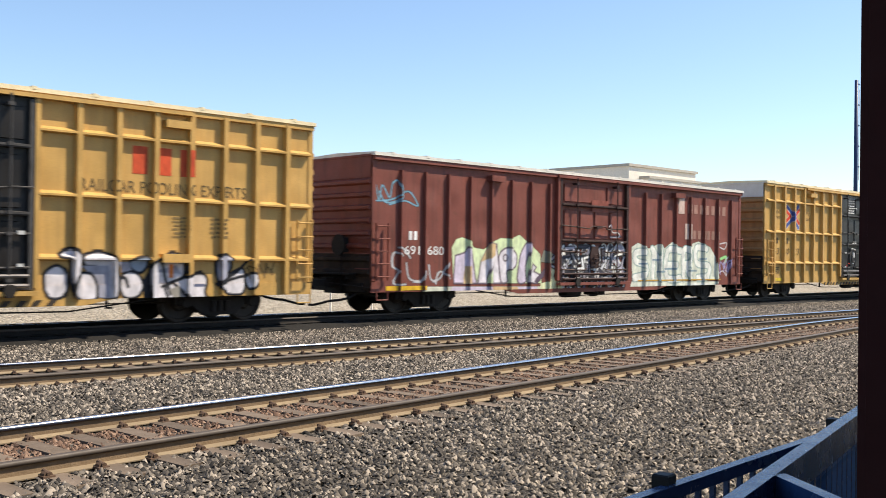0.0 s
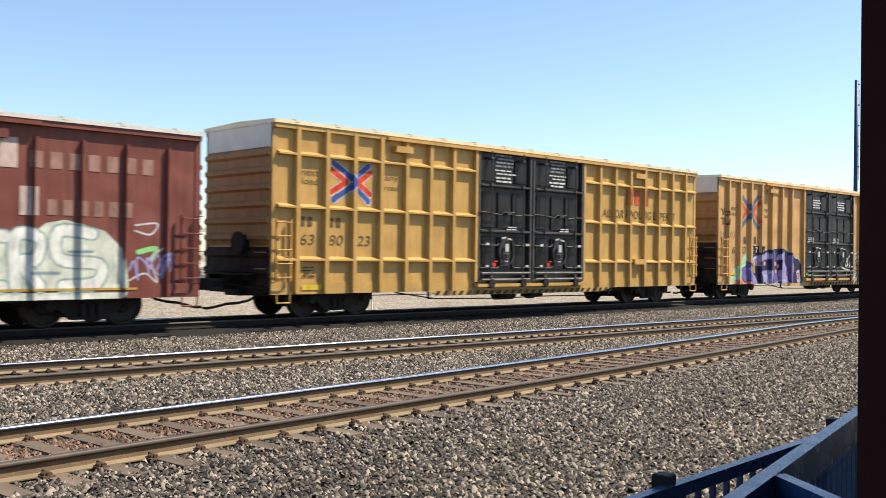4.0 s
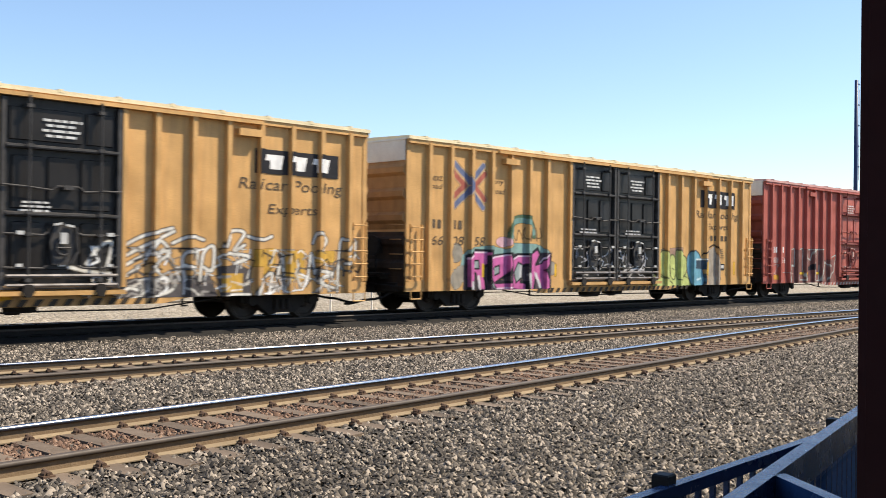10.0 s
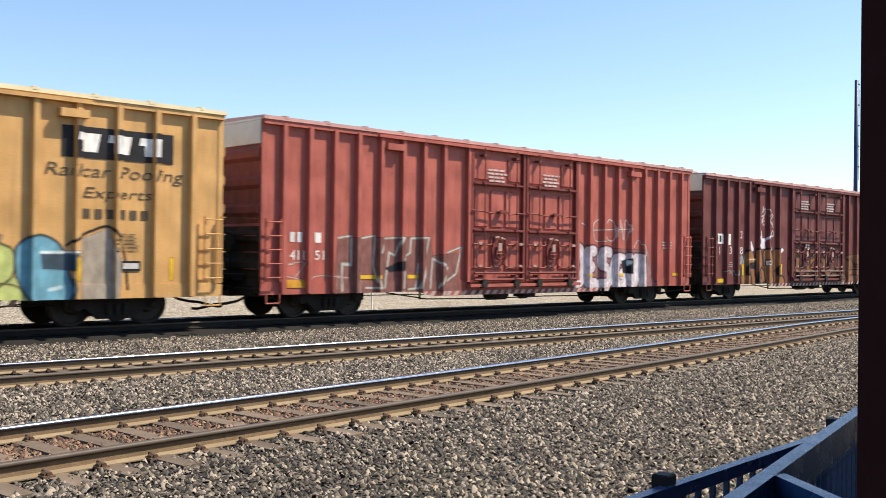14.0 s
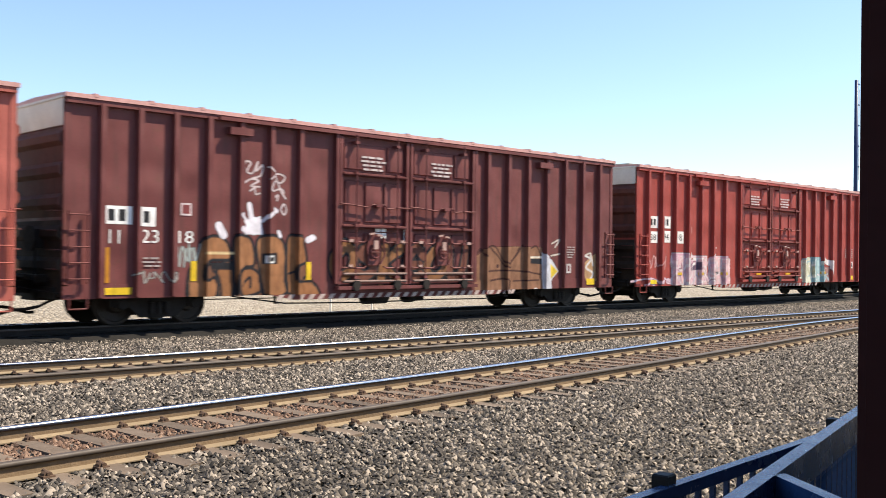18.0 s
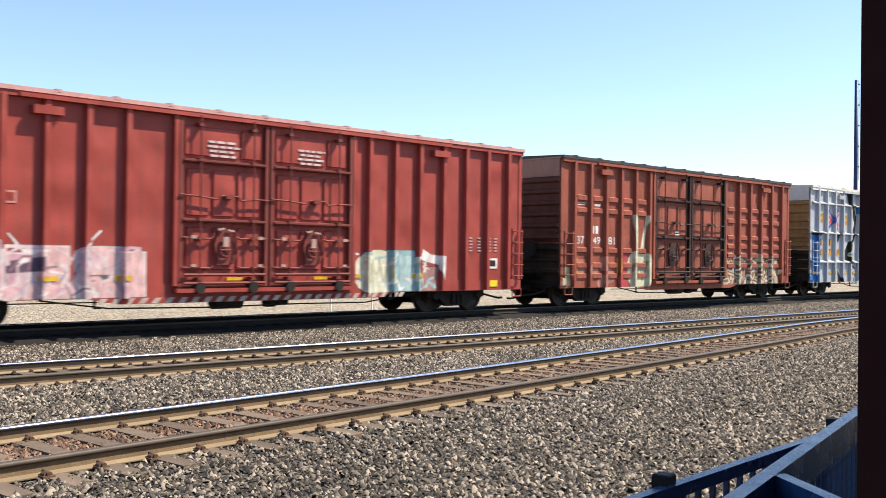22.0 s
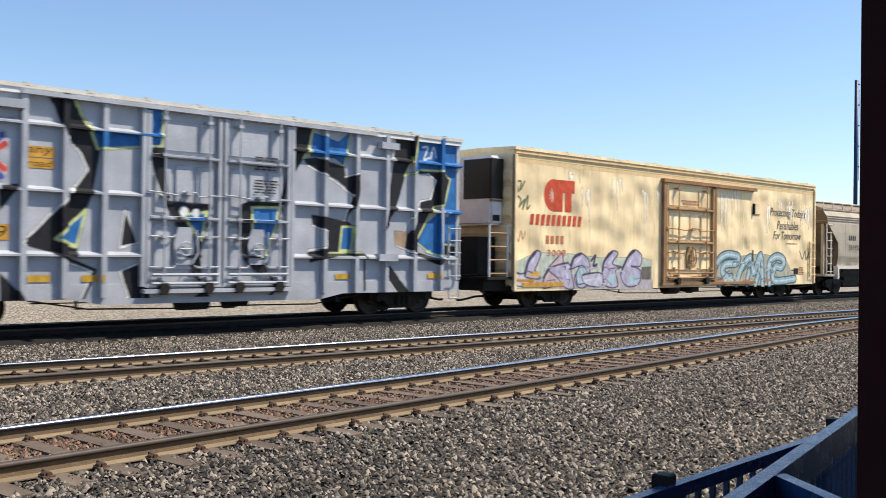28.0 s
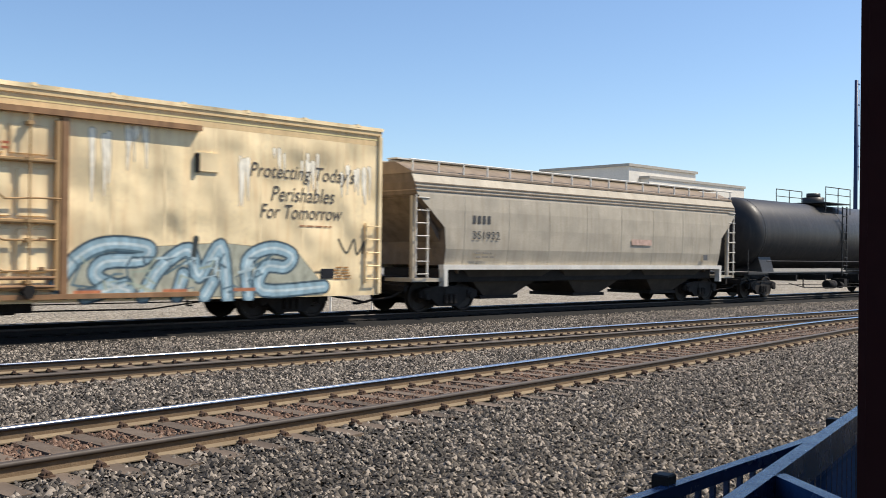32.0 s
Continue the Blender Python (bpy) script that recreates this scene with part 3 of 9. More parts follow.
def sliding_door(car, u0, u1, z0, z1, paint, rods=True, bits=None, bars=None, front=DOOR, worn=None):
    """A plug door: recessed slab, upright pressed panels, deep cross bars, locking rods, handles and rollers."""
    y = -front
    w, h = u1 - u0, z1 - z0
    bars = bars or paint
    # colour of the roller bars; on black doors it imitates a glint
    worn = worn or GLINTBAR
    d = part("door", one(u0 + 0.03, u1 - 0.03, y + 0.045, y + 0.12, z0, z1), paint, car)
    wide = w > 3
    low_cuts = (0.07, 0.29, 0.50, 0.72, 0.94) if wide else (0.08, 0.36, 0.63, 0.92)
    for a, b in zip(low_cuts, low_cuts[1:]):
        part("door_panel", plate(u0 + w * a + 0.05, u0 + w * b - 0.05, z0 + 0.10 * h, z0 + 0.355 * h, y, 0.05), paint, d)
        part("door_panel", plate(u0 + w * a + 0.05, u0 + w * b - 0.05, z0 + 0.42 * h, z0 + 0.70 * h, y, 0.05), paint, d)
    for a, b in ((0.08, 0.66), (0.69, 0.92)):
        part("door_panel", plate(u0 + a * w, u0 + b * w, z0 + 0.775 * h, z0 + 0.95 * h, y), paint, d)
    for a in (u0 + 0.03, u1 - 0.12):
        part("door_stile", one(a, a + 0.09, y - 0.075, y + 0.045, z0, z1 - 0.04), bars, d)
    for f in (0.385, 0.735):
        z = z0 + h * f
        part("cross_bar", prism(B(), [(y + 0.04, z - 0.01), (y - 0.10, z - 0.005), (y - 0.115, z + 0.02), (y - 0.115, z + 0.06), (y + 0.04, z + 0.085)], "x", u0 + 0.12, u1 - 0.12), bars, d)
    part("cross_bar", one(u0 + 0.12, u1 - 0.12, y - 0.06, y + 0.045, z0, z0 + 0.05), bars, d)
    if rods:
        for f in (0.22, 0.80):
            a = u0 + f * w
            bm = B()
            rod(bm, (a, y - 0.135, z0 - 0.04), (a, y - 0.135, z1 + 0.03), 0.021, 6)
            part("lock_rod", bm, bars, d)
            for q in (0.05, 0.29, 0.40, 0.75, 0.955):
                part("bracket", one(a - 0.06, a + 0.06, y - 0.16, y + 0.04, z0 + h * q - 0.04, z0 + h * q + 0.03), bars, d)
            # roller housing that hangs over the track
            part("roller", prism(B(), [(a - 0.13, z0 - 0.02), (a - 0.08, z0 + 0.1), (a + 0.08, z0 + 0.1), (a + 0.13, z0 - 0.02), (a + 0.06, z0 - 0.15), (a - 0.06, z0 - 0.15)], "y", y - 0.20, y - 0.03), UNDER, d)
        zr = z0 + 0.535 * h
        part("handle_rod", bent_rod([(u0 + 0.02, y - 0.11, zr + 0.02), (u0 + 0.18 * w, y - 0.11, zr), (u0 + 0.40 * w, y - 0.11, zr - 0.05), (u0 + 0.44 * w, y - 0.13, zr + 0.03),
                                     (u0 + 0.62 * w, y - 0.13, zr + 0.03), (u0 + 0.66 * w, y - 0.11, zr - 0.06), (u0 + 0.84 * w, y - 0.11, zr - 0.02), (u1 - 0.04, y - 0.11, zr - 0.02)]), bars, d)
        part("handle_hub", one(u0 + 0.49 * w, u0 + 0.57 * w, y - 0.16, y, zr - 0.03, zr + 0.06), bars, d)
        for f in (0.115, 0.29):
            part("thin_rod", bent_rod([(u0 + 0.1, y - 0.09, z0 + f * h), (u0 + 0.34 * w, y - 0.09, z0 + f * h - 0.02), (u0 + 0.37 * w, y - 0.09, z0 + f * h + 0.04)], 0.023), bars, d)
            part("thin_rod", bent_rod([(u0 + 0.62 * w, y - 0.09, z0 + f * h + 0.03), (u0 + 0.66 * w, y - 0.09, z0 + f * h - 0.01), (u1 - 0.1, y - 0.09, z0 + f * h)], 0.023), bars, d)
        c = u0 + 0.50 * w
        bm = prism(B(), [(c - 0.2, z0 + 0.13 * h), (c + 0.2, z0 + 0.13 * h), (c + 0.26, z0 + 0.25 * h), (c + 0.16, z0 + 0.345 * h), (c - 0.16, z0 + 0.345 * h), (c - 0.26, z0 + 0.25 * h)], "y", y - 0.06, y + 0.0)
        gear = part("handle_gear", bm, bars, d)
        bm = B()
        zc = z0 + 0.22 * h
        loops = [[bm.verts.new((c + (0.15 + 0.02 * math.cos(j * math.tau / 6)) * math.cos(k * math.tau / 14), y - 0.12 + 0.02 * math.sin(j * math.tau / 6),
                                zc + (0.15 + 0.02 * math.cos(j * math.tau / 6)) * math.sin(k * math.tau / 14))) for j in range(6)] for k in range(14)]
        for k in range(14):
            for j in range(6):
                bm.faces.new([loops[k][j], loops[(k + 1) % 14][j], loops[(k + 1) % 14][(j + 1) % 6], loops[k][(j + 1) % 6]])
        rod(bm, (c, y - 0.13, zc), (c, y - 0.05, zc), 0.035, 8)
        rod(bm, (c - 0.15, y - 0.12, zc), (c + 0.15, y - 0.12, zc), 0.016, 5)
        part("hand_wheel", bm, bars, gear)
        part("crank_arm", bent_rod([(c + 0.26, y - 0.1, z0 + 0.33 * h), (c + 0.3, y - 0.12, z0 + 0.2 * h), (c + 0.16, y - 0.12, z0 + 0.14 * h)], 0.025), bars, gear)
        for q in (0.022, 0.072):
            bm = B()
            rod(bm, (u0 + 0.14, y - 0.12, z0 + q * h), (u1 - 0.14, y - 0.12, z0 + q * h), 0.036, 8)
            part("roller_bar", bm, worn, d)
        if bits:
            part("latch", one(c - 0.08, c + 0.06, y - 0.15, y - 0.11, z0 + 0.24 * h, z0 + 0.30 * h), bits, d)
            for a, t in ((c - 0.21, 1), (c + 0.04, -1)):
                part("latch", prism(B(), [(a, z0 + 0.335 * h), (a + 0.17, z0 + 0.335 * h + 0.03 * t), (a + 0.17, z0 + 0.335 * h + 0.03 * t + 0.045), (a, z0 + 0.335 * h + 0.045)], "y", y - 0.13, y - 0.09), bits, d)
            for a in (u0 + 0.13 * w, u0 + 0.86 * w):
                part("latch", one(a, a + 0.12, y - 0.125, y - 0.09, z0 + 0.118 * h, z0 + 0.135 * h), bits, d)
                part("latch", one(a, a + 0.14, y - 0.125, y - 0.09, z0 + 0.285 * h, z0 + 0.305 * h), bits, d)
    return d


def roof_on(car, L, eave, roof, rim, crown=0.05, seams=0):
    bm = B()
    prism(bm, [(-HALF - 0.03, eave - 0.09), (HALF + 0.03, eave - 0.09), (HALF + 0.03, eave), (0, eave + crown), (-HALF - 0.03, eave)], "x", -0.02, L + 0.02)
    r = part("roof", bm, roof, car)
    n = seams or round(L / 1.25)
    seam = mesh_of("roof_rib", prism(B(), [(-HALF - 0.036, eave - 0.04), (HALF + 0.036, eave - 0.04), (HALF + 0.036, eave + 0.03), (0, eave + crown + 0.035), (-HALF - 0.036, eave + 0.03)], "x", -0.05, 0.05), roof)
    for k in range(n):
        part("roof_rib", seam, None, r, at=pose(L * (k + 0.5) / n, 0, 0))
    for s in (-1, 1):
        y0, y1 = s * (HALF + 0.005), s * PANEL
        part("top_plate", one(0.02, L - 0.02, min(y0, y1), max(y0, y1), eave - 0.2, eave - 0.09), rim, car)


def boxcar(label, s, L, paint, ribs, belts=(), doors=(), door_paint=None, roof=None, rim=None, cap=None, low=0.62, eave=4.86,
           centre=2.35, bits=None, ladder_paint=None, ends=7, belt_paint=None, rib=(0.15, 0.115, 0.135), rib_gap=0.15, ladders=True, end_paint=None, bars=None):
    car = tagged(new("boxcar"), label, "boxcar", "cars of the freight train")
    roof, cap, lp = roof or paint, cap or paint, ladder_paint or paint
    part("body", one(0.04, L - 0.04, -PANEL, PANEL, low + 0.28, eave - 0.05), paint, car)
    roof_on(car, L, eave, roof, rim or paint)
    end_wall(car, L, low, eave, end_paint or paint, cap, ends)
    for sgn in (-1, 1):
        y0, y1 = sgn * SILL, sgn * (PANEL - 0.05)
        bm = box(B(), 0.0, L, min(y0, y1), max(y0, y1), low, low + 0.30)
        part("side_sill", bm, paint, car)
        bm = B()
        a, b = 0.27 * L, 0.73 * L
        prism(bm, [(a, low), (a + 0.7, low - 0.13), (b - 0.7, low - 0.13), (b, low)], "y", min(y0, y1), max(y0, y1) - 0.02)
        part("sill_web", bm, paint, car)
        for x in (0.0, L - 0.13):
            part("corner_post", one(x, x + 0.13, min(y0, y1), max(y0, y1), low + 0.28, eave - 0.05), paint, car)
    rib = mesh_of("rib", hat(low + 0.03, eave - rib_gap, *rib), paint)
    for u in ribs:
        part("rib", rib, None, car, at=pose(u, 0, 0))
        part("rib", rib, None, car, at=pose(u, 0, 0, 0, 0, 180))
    spans = [(0.13, doors[0][0] - 0.05), (doors[-1][1] + 0.05, L - 0.13)]
    for z in belts:
        for a, b in spans:
            bm = B()
            prism(bm, [(-PANEL, z - 0.06), (-HALF - 0.035, z - 0.035), (-HALF - 0.035, z + 0.005), (-PANEL, z + 0.075)], "x", a, b)
            part("belt_rail", bm, belt_paint or paint, car)
    top, bot = eave - 0.2, low + 0.22
    for a, b in doors:
        sliding_door(car, a, b, bot, top, door_paint or paint, bits=bits, bars=bars, worn=GLINTBAR if door_paint is BLACK else DUSTBAR if paint is MAROON else bars or paint)
    a, b = doors[0][0], doors[-1][1]
    w = b - a
    part("door_track", one(a - 0.05, b + 0.05, -HALF - 0.12, -HALF + 0.05, bot - 0.12, bot - 0.03), paint, car)
    part("door_track", one(a - (0.7 * w if len(doors) > 1 else 0.1), b + (0.7 * w if len(doors) > 1 else 1.1 * w), -HALF - 0.075, -HALF + 0.02, top - 0.005, top + 0.075), paint, car)
    for u in (a - 0.09, b - 0.01):
        part("door_post", one(u, u + 0.10, -HALF - 0.03, -PANEL + 0.02, low + 0.25, eave - 0.15), paint, car)
    if ladders:
        ladder(car, 0.08, low + 0.42, low + 1.75, 5, lp)
        ladder(car, L - 0.5, low + 0.42, low + 1.75, 5, lp)
        bm = B()
        for u in (0.1, L - 0.48):
            rod(bm, (u, -HALF - 0.02, low - 0.2), (u + 0.38, -HALF - 0.02, low - 0.2), 0.018, 6)
            rod(bm, (u, -HALF - 0.02, low - 0.2), (u, -HALF - 0.02, low + 0.05), 0.018, 6)
            rod(bm, (u + 0.38, -HALF - 0.02, low - 0.2), (u + 0.38, -HALF - 0.02, low + 0.05), 0.018, 6)
        part("stirrup", bm, lp, car)
    for u in (a - 3.2, b + 2.8):
        bm = B()
        box(bm, u, u + 0.6, -HALF - 0.1, -PANEL, top - 0.31, top - 0.14)
        part("door_stop", bm, paint, car)
    if belts:
        part("door_stop", one(b + 2.75, b + 3.4, -HALF - 0.11, -PANEL, belts[0] - 0.09, belts[0] + 0.1), paint, car)
    brake_gear(car, L, low)
    running_gear(car, L, centre, s)
    return car


def steps(a, b, n):
    return [a + (b - a) * k / (n - 1) for k in range(n)]


# end paints are darkened for the shade between cars as well as soot
SHADESOOT = mat("soot_and_end_shade", (0.032, 0.022, 0.016), 0.85, var=0.35, scale=1.4, streak=0.5, dirt=(0.09, 0.055, 0.035))
# light grey roller bars: highlights on glossy black put into the colour
GLINTBAR = mat("glint_grey_bar", (0.2, 0.18, 0.165), 0.4, 0.2, var=0.5, scale=4)
DUSTBAR = mat("dusty_maroon_bar", (0.2, 0.13, 0.11), 0.6, var=0.4, scale=4)
ENDTAN = mat("shaded_dusty_tan_end_paint", (0.36, 0.2, 0.08), 0.65, var=0.2, streak=0.5, dirt=(0.16, 0.09, 0.045))
DOUBLE = [(7.0, 9.4), (9.4, 11.95)]
BELTRIBS = steps(0.7, 6.05, 7) + steps(12.85, 18.0, 7)
# door bars darker than their doors, for the shade beneath and beside them
SHADEBAR = mat("shade_dark_bar_paint", (0.04, 0.018, 0.015), 0.6, streak=0.4)
SHADERED = mat("shade_dark_red_bar_paint", (0.19, 0.04, 0.033), 0.6, streak=0.4)
REDBITS = mat("worn_pale_latch_paint", (0.42, 0.27, 0.23), 0.6)
# darker reds: soot plus the shade on the car ends
SHADEDEND = mat("shaded_sooty_end_paint", (0.10, 0.035, 0.028), 0.7, var=0.3, streak=0.6, dirt=(0.03, 0.02, 0.018))
REDEND = mat("shaded_dusty_red_end_paint", (0.22, 0.055, 0.04), 0.65, var=0.25, streak=0.6, dirt=(0.07, 0.03, 0.025))
# black door bars lightened for dust and for glints on their tops
BLACKBAR = mat("dusty_glint_black_bar", (0.055, 0.052, 0.05), 0.55, var=0.4, scale=5)
BITS = mat("pale_latch_paint", (0.5, 0.5, 0.48), 0.5)

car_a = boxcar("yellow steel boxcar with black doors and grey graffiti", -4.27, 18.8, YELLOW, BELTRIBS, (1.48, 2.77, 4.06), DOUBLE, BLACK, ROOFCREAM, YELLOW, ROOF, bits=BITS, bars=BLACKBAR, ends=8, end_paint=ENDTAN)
# this brown car's pale roof stands for sunlight on its seams
car_b = boxcar("weathered brown boxcar with one door and pale graffiti", 16.47, 19.0, BROWN, steps(1.0, 7.2, 8) + steps(12.4, 18.2, 7), (), [(7.6, 11.3)], BROWN, ROOF, BROWN, BROWN, bars=SHADEBAR, rib=(0.09, 0.06, 0.1), rib_gap=0.42, low=0.62, eave=4.32, ends=8)
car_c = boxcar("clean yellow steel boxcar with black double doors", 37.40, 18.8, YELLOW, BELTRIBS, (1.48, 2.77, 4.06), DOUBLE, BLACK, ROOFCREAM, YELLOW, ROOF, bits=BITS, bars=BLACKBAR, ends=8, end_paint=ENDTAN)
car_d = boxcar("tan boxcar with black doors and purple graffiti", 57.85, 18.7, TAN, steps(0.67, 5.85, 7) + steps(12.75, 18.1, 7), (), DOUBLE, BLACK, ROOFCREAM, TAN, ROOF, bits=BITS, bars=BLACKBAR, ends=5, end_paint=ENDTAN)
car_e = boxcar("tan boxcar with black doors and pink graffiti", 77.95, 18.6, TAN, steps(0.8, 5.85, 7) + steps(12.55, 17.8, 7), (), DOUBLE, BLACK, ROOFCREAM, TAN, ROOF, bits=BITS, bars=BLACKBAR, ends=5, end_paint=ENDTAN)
car_f = boxcar("faded red boxcar with double doors and grey graffiti", 97.60, 18.7, RED, steps(0.61, 6.0, 8) + steps(12.64, 18.05, 8), (), DOUBLE, RED, ROOFPINK, RED, ROOF, ends=5, bits=REDBITS, bars=SHADERED, end_paint=REDEND, eave=4.91)
car_g = boxcar("dark maroon boxcar with brown graffiti and white lettering", 117.25, 18.68, MAROON, steps(0.8, 5.85, 7) + steps(12.54, 17.9, 7), (), DOUBLE, MAROON, ROOFPINK, MAROON, ROOF, ends=5, bits=REDBITS, end_paint=SHADEDEND)
car_h = boxcar("dull crimson boxcar with pink and pale graffiti", 137.34, 18.55, CRIMSON, steps(0.64, 5.85, 7) + steps(12.54, 17.9, 7), (), DOUBLE, CRIMSON, ROOFPINK, CRIMSON, ROOF, ends=5, bits=REDBITS, bars=SHADERED, end_paint=SHADEDEND)
car_i = boxcar("short rusty red boxcar with pale painted shape", 157.79, 15.25, RUSTRED, steps(0.62, 4.83, 6) + steps(11.0, 14.5, 5), (), [(5.1, 7.45), (7.45, 9.9)], RUSTRED, TANKBLACK, RUSTRED, ROOFRUST, bars=SHADEBAR, centre=1.75, ends=9, end_paint=SHADEDEND)
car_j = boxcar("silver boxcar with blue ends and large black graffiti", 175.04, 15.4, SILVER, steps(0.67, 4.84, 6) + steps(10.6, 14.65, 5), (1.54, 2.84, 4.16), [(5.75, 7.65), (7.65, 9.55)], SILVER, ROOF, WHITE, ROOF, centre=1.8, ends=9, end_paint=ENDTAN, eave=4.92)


# ---- paint on the cars: lettering, emblems and graffiti follow posts, sills and belts ----
def tint_material():
    m = bpy.data.materials.new("sprayed_and_stencilled_paint")
    m.use_nodes = True
    nt = m.node_tree
    b = nt.nodes["Principled BSDF"]
    at = nt.nodes.new("ShaderNodeAttribute")
    at.attribute_name = "tint"
    tc = nt.nodes.new("ShaderNodeTexCoord")
    n = nt.nodes.new("ShaderNodeTexNoise")
    n.inputs["Scale"].default_value, n.inputs["Detail"].default_value = 5, 7
    mp = nt.nodes.new("ShaderNodeMapping")
    mp.inputs["Scale"].default_value = (1.2, 1.0, 0.8)
    nt.links.new(tc.outputs["Object"], mp.inputs["Vector"])
    nt.links.new(mp.outputs["Vector"], n.inputs["Vector"])
    r = nt.nodes.new("ShaderNodeMapRange")
    r.inputs["From Min"].default_value, r.inputs["From Max"].default_value = 0.3, 0.7
    r.inputs["To Min"].default_value, r.inputs["To Max"].default_value = 0.68, 1.12
    nt.links.new(n.outputs["Fac"], r.inputs["Value"])
    x = nt.nodes.new("ShaderNodeMix")
    x.data_type, x.blend_type = "RGBA", "MULTIPLY"
    x.inputs["Factor"].default_value = 1
    nt.links.new(at.outputs["Color"], x.inputs["A"])
    nt.links.new(r.outputs["Result"], x.inputs["B"])
    nt.links.new(x.outputs["Result"], b.inputs["Base Color"])
    b.inputs["Roughness"].default_value = 0.6
    b.inputs["Specular IOR Level"].default_value = 0.2
    nt.links.new(at.outputs["Alpha"], b.inputs["Alpha"])
    return m


TINT = tint_material()
K_, W_, YB = (0.02, 0.02, 0.024), (0.8, 0.8, 0.78), (0.7, 0.42, 0.03)


def clip(poly, axis, lo, hi):
    for bound, sign in ((lo, 1), (hi, -1)):
        out = []
        for k, p in enumerate(poly):
            q = poly[(k + 1) % len(poly)]
            dp, dq = sign * (p[axis] - bound), sign * (q[axis] - bound)
            if dp >= 0:
                out.append(p)
            if (dp < 0) != (dq < 0):
                f = dp / (dp - dq)
                out.append((p[0] + (q[0] - p[0]) * f, p[1] + (q[1] - p[1]) * f))
        poly = out
        if len(poly) < 3:
            return []
    return poly


class Canvas:
    """Collects flat shapes in the plane of a car's side and lays them on its relief."""

    def __init__(self, ribs=(), belts=(), doors=(), low=0.62, top=4.86, flat=None, rib_top=0.115, rib_w=0.15, rib_d=0.135):
        cu, self.slopes_u, self.slopes_z, self.bars = [], [], [], []
        for u in ribs:
            self.slopes_u += [(u - rib_w / 2, u - rib_top / 2, PANEL, PANEL + rib_d), (u + rib_top / 2, u + rib_w / 2, PANEL + rib_d, PANEL)]
            cu += [(u - rib_w / 2, u - rib_top / 2, None), (u - rib_top / 2, u + rib_top / 2, PANEL + rib_d), (u + rib_top / 2, u + rib_w / 2, None)]
        for a, b, *d in doors:
            d = d[0] if d else DOOR + 0.006
            cu += [(a, b, d)]
            z0, h = (low + 0.22, top - 0.42 - low) if flat is None else (0.82, 3.48)
            self.bars += [(a + 0.12, b - 0.12, z0 + h * f, z0 + h * f + 0.06, d + 0.112) for f in (0.385, 0.735)]
        cu.sort()
        cols, x = [], -1.0
        for a, b, d in cu:
            if a > x:
                cols.append((x, a, PANEL if flat is None else flat))
            if d is not None:
                cols.append((max(a, x), b, d))
            x = max(x, b)
        cols.append((x, 40.0, PANEL if flat is None else flat))
        self.cols = cols
        rows, z = ([(-1.0, low + 0.3, SILL)] if flat is None else []), (low + 0.3 if flat is None else -1.0)
        for bz in sorted(belts):
            rows += [(z, bz - 0.06, 0.0), (bz - 0.035, bz + 0.005, HALF + 0.035)]
            self.slopes_z += [(bz - 0.06, bz - 0.035, PANEL, HALF + 0.035), (bz + 0.005, bz + 0.075, HALF + 0.035, PANEL)]
            z = bz + 0.075
        rows.append((z, 9.0, 0.0))
        self.rows, self.out, self.n, self.ops, self.soft, self.made, self.floor, self.whole = rows, [], 0, [], True, [], low, False

    # sprayed shapes: kept in order and laid down together
    def fill(self, pts, color):
        self.ops.append(("poly", np.array(pts, float), color))

    def blob(self, u, z, ru, rz, color, n=0):
        self.ops.append(("oval", (u, z, ru, rz), color))

    def stroke(self, pts, w, color, w2=None):
        self.ops.append(("line", (np.array(pts, float), w, w if w2 is None else w2), color))

    def rect(self, u0, u1, z0, z1, color, slant=0.0):
        if self.soft:
            self.fill([(u0, z0), (u1, z0), (u1 + slant, z1), (u0 + slant, z1)], color)
        else:
            if not self.whole:
                self.n += 1
            self.tris([((u0, z0), (u1, z0), (u1 + slant, z1)), ((u0, z0), (u1 + slant, z1), (u0 + slant, z1))], color)
            if not self.whole:
                self.cut("marking")

    def tris(self, tri, color):
        lift = 0.006 + 0.0005 * self.n
        for t in tri:
            lo, hi = min(p[0] for p in t), max(p[0] for p in t)
            zl, zh = min(p[1] for p in t), max(p[1] for p in t)
            for z0, z1, dz in self.rows:
                if zh <= z0 or zl >= z1:
                    continue
                for a, b, d in self.cols:
                    if hi <= a or lo >= b:
                        continue
                    p = clip(list(t), 0, a, b)
                    p = clip(p, 1, z0, z1) if p else p
                    if p:
                        self.out.append((p, -(max(d, dz) + lift), color))

    def spray(self, name, car, label, cell=0.024):
        """Mixes the sprayed shapes on a fine net over the relief: soft edges, one skin of paint."""
        pts = []
        for kind, g, _ in self.ops:
            if kind == "poly":
                pts += [g.min(0), g.max(0)]
            elif kind == "oval":
                pts += [(g[0] - g[2], g[1] - g[3]), (g[0] + g[2], g[1] + g[3])]
            else:
                w = max(g[1], g[2])
                pts += [g[0].min(0) - w, g[0].max(0) + w]
        pts = np.array(pts)
        u0, z0 = pts.min(0) - 0.1
        u1, z1 = pts.max(0) + 0.1
        nu, nz = int((u1 - u0) / cell) + 2, int((z1 - z0) / cell) + 2
        U, Z = u0 + cell * np.arange(nu), z0 + cell * np.arange(nz)
        img, cov = np.zeros((nz, nu, 3)), np.zeros((nz, nu))
        soft = 0.022

        def lay(i0, i1, j0, j1, inside, color):
            c_ = np.clip(inside / soft + 0.5, 0, 1)
